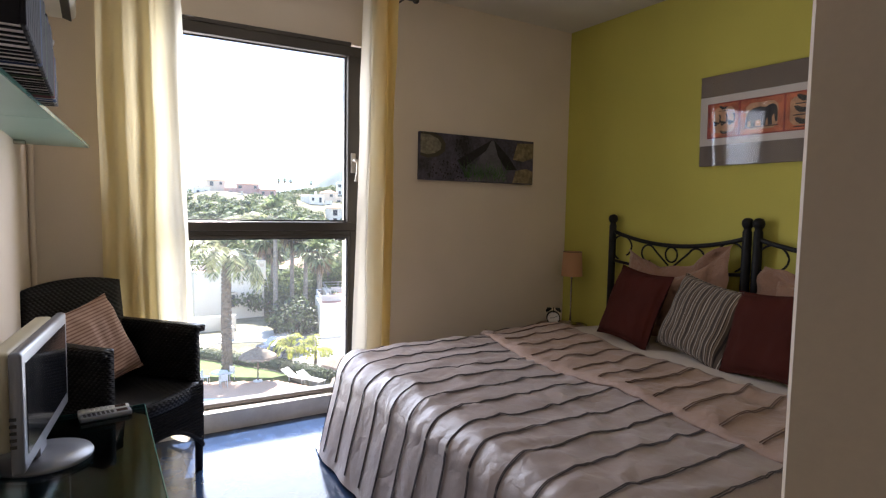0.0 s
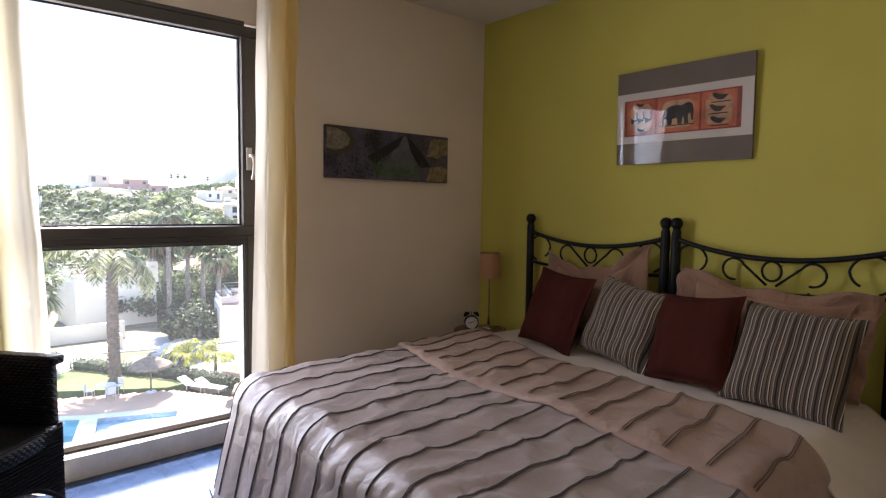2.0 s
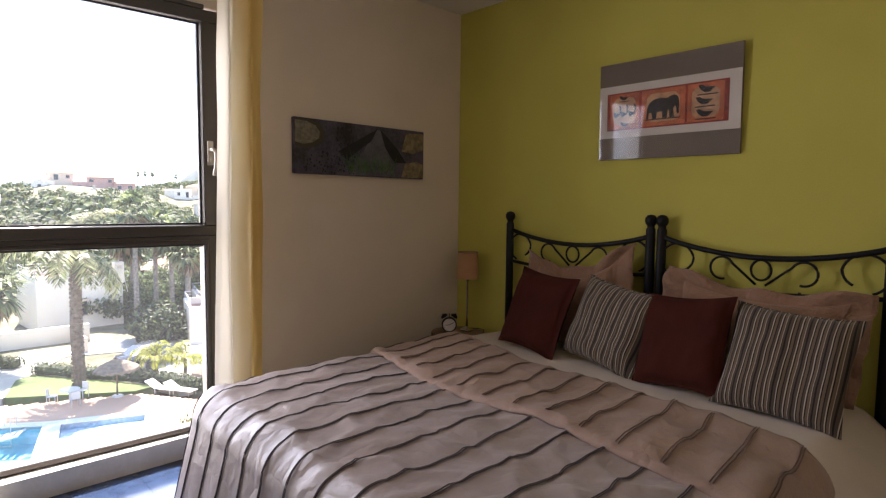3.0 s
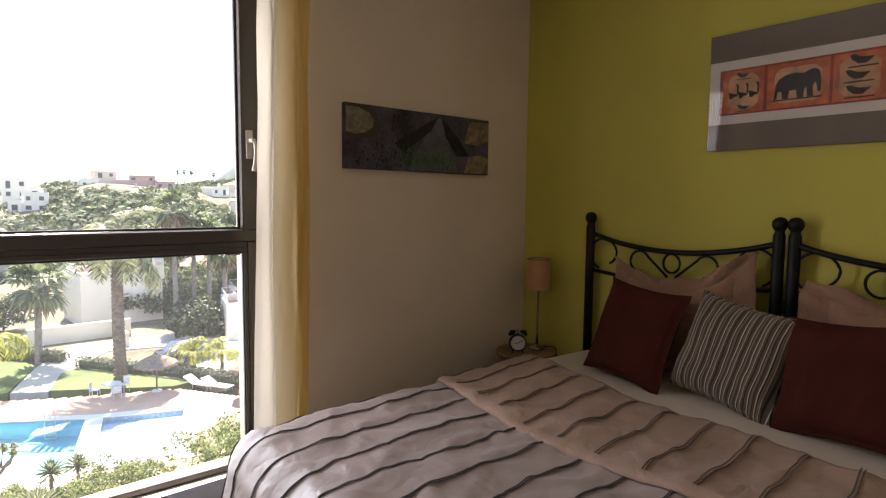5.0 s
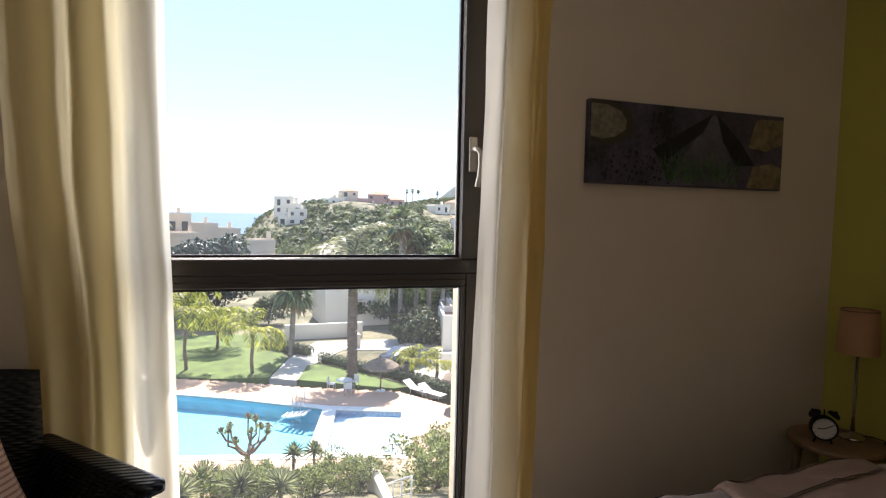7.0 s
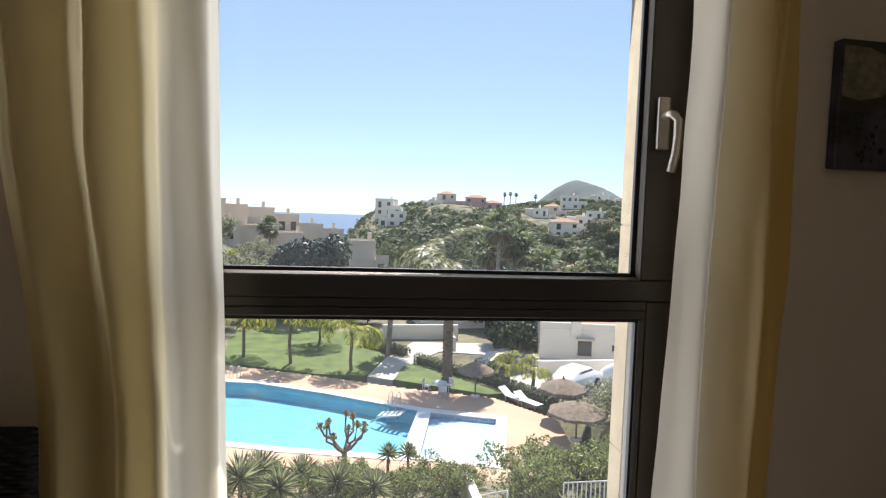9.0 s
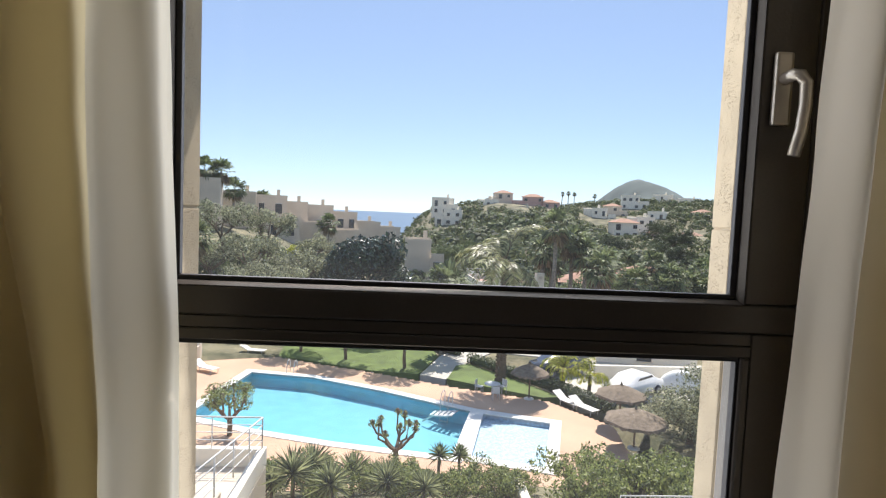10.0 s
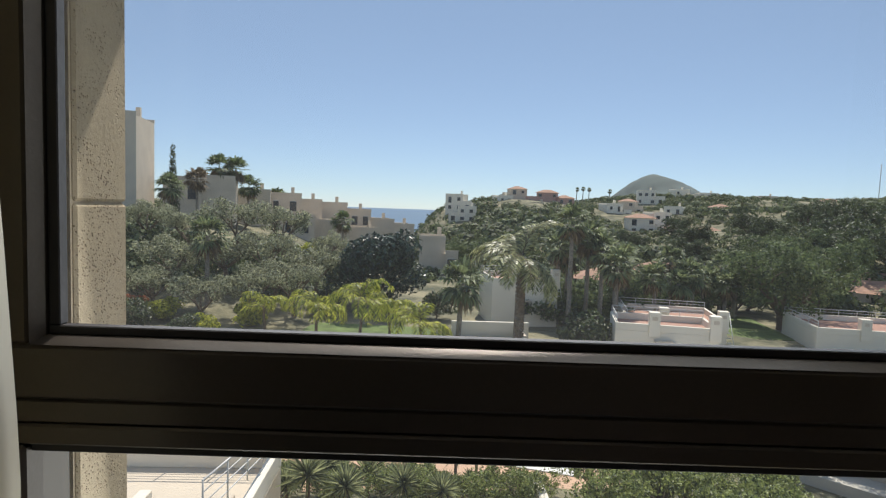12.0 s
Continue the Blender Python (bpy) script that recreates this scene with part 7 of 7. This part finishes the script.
railing(tf, [(-13, 17.1, TF), (-6.72, 17.1, TF), (-6.72, 11, TF + 1.0)], 1.0, M["rail_white"], 1.5, 4, 0.022)
st = thing("garden_stair", "pale concrete garden stair down to the pool with a rail", "stair")
for k in range(10):
    boxed("step", M["render_cream"], st, 1.9, 2.7, 13.0 + 0.45 * k, 13.47 + 0.45 * k, -10.4, -7.2 - 0.24 * k, 0.01)
railing(st, [(1.9, 13.2, -7.1), (1.9, 17.4, -9.4)], 1.0, M["rail_white"], 1.0, 2, 0.025)
boxed("side_wall", M["render_white"], st, 1.55, 1.85, 15.0, 17.6, -10.4, -7.6, 0.02)
fr = thing("balcony_rail", "white metal rail of the balcony below", "railing")
railing(fr, [(3.0, 12.0, -6.35), (6.4, 12.0, -6.35)], 1.0, M["rail_white"], 0.12, 2, 0.016)
boxed("ledge", M["render_white"], fr, 2.9, 6.5, 11.7, 12.2, -6.6, -6.36, 0.02)


# ---- poolside things ----
def parasol(x, y, r, h, label):
    ob = thing("parasol", label, "parasol", pose(x, y, GZ), "straw parasols")
    part("pole", tube(bmesh.new(), [(0, 0, 0), (0, 0, h)], 0.05, 8), M["bark"], ob, "", True)
    bm = bmesh.new()
    n_ = 40
    rows = []
    for q, (rr, zz) in enumerate(((0.04, h + 0.12), (0.5 * r, h - 0.10), (0.97 * r, h - 0.42), (r, h - 0.55))):
        rows.append([bm.verts.new((rr * (1 + (0.05 * math.sin(k * 7.3) if q > 1 else 0)) * math.cos(2 * math.pi * k / n_), rr * (1 + (0.05 * math.sin(k * 5.1) if q > 1 else 0)) * math.sin(2 * math.pi * k / n_), zz + (0.05 * math.sin(k * 3.7) if q == 3 else 0))) for k in range(n_)])
    for a, b in zip(rows, rows[1:]):
        for k in range(n_):
            bm.faces.new((a[k], b[k], b[(k + 1) % n_], a[(k + 1) % n_]))
    part("straw_roof", bm, M["straw"], ob)
    part("tip", lathe(bmesh.new(), [(0.1, h + 0.06), (0.05, h + 0.2), (0.01, h + 0.34)], 10), M["straw"], ob, "", True)
    part("base", lathe(bmesh.new(), [(0.3, 0), (0.3, 0.06), (0.1, 0.1)], 16), M["coping"], ob, "", True)


parasol(5.5, 33.0, 1.15, 2.1, "small straw parasol beside the lawn")
parasol(9.6, 28.8, 1.35, 2.2, "grey straw parasol beside the silver bush")
parasol(9.2, 25.8, 1.5, 1.9, "wide weathered straw parasol near the bushes")


def lounger(x, y, turn):
    ob = thing("sun_lounger", "pale plastic sun lounger with a raised back", "sun lounger", pose(x, y, GZ + 0.02, 0, 0, turn), "sun loungers")
    for s in (-0.3, 0.3):
        part("side_rail", tube(bmesh.new(), [(-0.95, s, 0.30), (0.3, s, 0.30), (0.95, s, 0.66)], 0.025, 6), M["rail_white"], ob, "", True)
        for xx in (-0.8, 0.25):
            part("leg", tube(bmesh.new(), [(xx, s, 0.0), (xx, s, 0.3)], 0.022, 6), M["rail_white"], ob, "", True)
    bm = box(bmesh.new(), -0.95, 0.3, -0.29, 0.29, 0.30, 0.325, 0.006)
    part("seat", bm, M["coping"], ob)
    bm = box(bmesh.new(), 0, 0.75, -0.29, 0.29, 0, 0.025, 0.006, Matrix.Translation((0.3, 0, 0.302)) @ Matrix.Rotation(radians(-29), 4, "Y"))
    part("backrest", bm, M["coping"], ob)


for x, y, a in ((-16.3, 35.2, 150), (-15.4, 37.3, 150), (-13.6, 42.2, 170), (7.6, 32.0, 120), (8.3, 31.0, 120), (-17.8, 33.2, 150)):
    lounger(x, y, a)


def ladder(x, y, turn, label):
    ob = thing("pool_ladder", label, "pool ladder", pose(x, y, GZ, 0, 0, turn), "pool ladders")
    for s in (-0.25, 0.25):
        part("handrail", tube(bmesh.new(), [(s, -0.5, 0.02), (s, -0.48, 0.75), (s, -0.3, 0.92), (s, 0.0, 0.8), (s, 0.1, 0.3), (s, 0.1, -1.1)], 0.022, 8), M["rail_white"], ob, "", True)
    for k in range(4):
        boxed("tread", M["rail_white"], ob, -0.25, 0.25, 0.04, 0.16, -0.25 - 0.27 * k, -0.22 - 0.27 * k, 0.005)


ladder(0.2, 31.2, 150, "white metal ladder into the large pool")
ladder(-9.8, 37.2, 168, "white metal ladder at the far pool edge")
ps = thing("pool_steps", "white slatted steps leading down into the large pool", "pool steps", pose(0.45, 30.3, GZ - 0.1, 0, 0, 62))
for s_ in (-0.42, 0.42):
    part("side_rail", tube(bmesh.new(), [(s_, -0.3, 0.14), (s_, 0.9, -0.10), (s_, 1.5, -0.5)], 0.05, 8), M["rail_white"], ps, "", True)
for k in range(5):
    boxed("tread", M["rail_white"], ps, -0.40, 0.40, -0.25 + 0.3 * k, -0.08 + 0.3 * k, 0.10 - 0.05 * k, 0.15 - 0.05 * k, 0.01)
tb = thing("garden_table", "round white garden table beside the small lawn", "table", pose(3.3, 33.6, GZ + 0.02))
part("top", lathe(bmesh.new(), [(0.5, 0.70), (0.5, 0.74)], 24), M["rail_white"], tb, "", False)
part("leg", tube(bmesh.new(), [(0, 0, 0), (0, 0, 0.7)], 0.05, 8), M["rail_white"], tb, "", True)
for k in range(3):
    a = 2.1 * k + 0.6
    gc = thing("garden_chair", "white plastic garden chair at the round table", "chair", pose(3.3 + 0.85 * math.cos(a), 33.6 + 0.85 * math.sin(a), GZ + 0.02, 0, 0, math.degrees(a) - 90), "garden chairs")
    boxed("seat", M["rail_white"], gc, -0.22, 0.22, -0.22, 0.22, 0.42, 0.45, 0.01)
    boxed("backrest", M["rail_white"], gc, -0.22, 0.22, 0.2, 0.23, 0.47, 0.85, 0.01)
    for sx in (-0.2, 0.2):
        for sy in (-0.2, 0.2):
            part("leg", tube(bmesh.new(), [(sx, sy, 0), (sx * 0.95, sy * 0.95, 0.42)], 0.018, 6), M["rail_white"], gc, "", True)


def car(x, y, turn, paint, label):
    ob = thing("car", label, "car", pose(x, y, GZ + 0.05, 0, 0, turn), "parked cars")
    prof = [(-2.05, 0.35), (-2.1, 0.7), (-1.95, 0.95), (-1.3, 1.02), (-0.75, 1.42), (0.7, 1.46), (1.35, 1.05), (2.0, 0.92), (2.1, 0.6), (2.05, 0.35)]
    bm = bmesh.new()
    sides = []
    for s, k in ((-0.86, 1), (0.86, 1)):
        sides.append([bm.verts.new((px, s * (0.86 if pz > 1.1 else 1.0), pz)) for px, pz in prof])
    n_ = len(prof)
    for k in range(n_):
        bm.faces.new((sides[0][k], sides[0][(k + 1) % n_], sides[1][(k + 1) % n_], sides[1][k]))
    bm.faces.new(sides[0][::-1])
    bm.faces.new(sides[1])
    bmesh.ops.recalc_face_normals(bm, faces=bm.faces[:])
    bmesh.ops.bevel(bm, geom=bm.edges[:], offset=0.05, segments=2, affect="EDGES")
    part("body", bm, paint, ob, "", True)
    for s in (-0.785, 0.785):
        g = [(-1.1, 1.06), (-0.68, 1.36), (0.62, 1.40), (1.1, 1.08)]
        part("side_window", flat_shape(bmesh.new(), g, y=s + (0.01 if s > 0 else -0.01), th=0.01 if s < 0 else -0.01), M["dark_window"], ob)
    bm = bmesh.new()
    q = [bm.verts.new(p) for p in ((0.78, -0.66, 1.44), (0.78, 0.66, 1.44), (1.34, 0.72, 1.085), (1.34, -0.72, 1.085))]
    bm.faces.new(q)
    part("windscreen", bm, M["dark_window"], ob)
    for sx in (-1.3, 1.3):
        for s in (-0.86, 0.86):
            wh = part("wheel", lathe(bmesh.new(), [(0.2, -0.1), (0.31, -0.1), (0.33, -0.06), (0.33, 0.06), (0.31, 0.1), (0.2, 0.1)], 20, Matrix.Translation((sx, s, 0.33)) @ Matrix.Rotation(radians(90), 4, "X")), M["dark_plastic"], ob, "", True)
            part("rim", lathe(bmesh.new(), [(0.19, -0.105), (0.19, 0.105)], 14, Matrix.Translation((sx, s, 0.33)) @ Matrix.Rotation(radians(90), 4, "X")), M["silver_plastic"], wh)


car(12.6, 34.2, 35, M["tarp"], "white parked car behind the silver bush")
car(8.8, 38.6, 25, M["car_grey"], "dark grey car parked behind the hedge")
tarp = thing("covered_boat", "thing under a white cover beside the villa wall", "cover", pose(16.4, 35.6, GZ + 0.05, 0, 0, -20))
bm = bmesh.new()
sheet(bm, lambda u, v: Vector((3.0 * (u - 0.5), 1.5 * (v - 0.5) * (1 - 0.3 * abs(2 * u - 1)), 1.3 * (math.sin(math.pi * min(1, max(0, u))) ** 0.5) * (math.sin(math.pi * v) ** 0.45) + 0.06 * noise.noise((u * 6, v * 5, 1)))), 20, 14)
part("cover", bm, M["tarp"], tarp, "", True)
mast = thing("mast", "thin far radio mast on the ridge", "mast", pose(203.7, 250, ground_z(203.7, 250)))
part("pole", tube(bmesh.new(), [(0, 0, -1), (0, 0, 17)], 0.16, 6), M["rail_white"], mast, "", True)
rw = thing("retaining_wall", "cream rendered retaining wall beside the lower path", "wall", pose(13.2, 25.6, -9.8, 0, 0, -42))
boxed("wall", M["render_cream"], rw, 0, 7.5, 0, 0.3, -1.5, 1.9, 0.02)
boxed("coping", M["coping"], rw, -0.03, 7.53, -0.04, 0.34, 1.9, 1.97, 0.01)
slab("path", [(12.6, 24.6), (13.2, 25.4), (18.7, 20.4), (17.6, 19.2)], -10.6, -9.55, M["paving"], "pale concrete path along the retaining wall", "path")
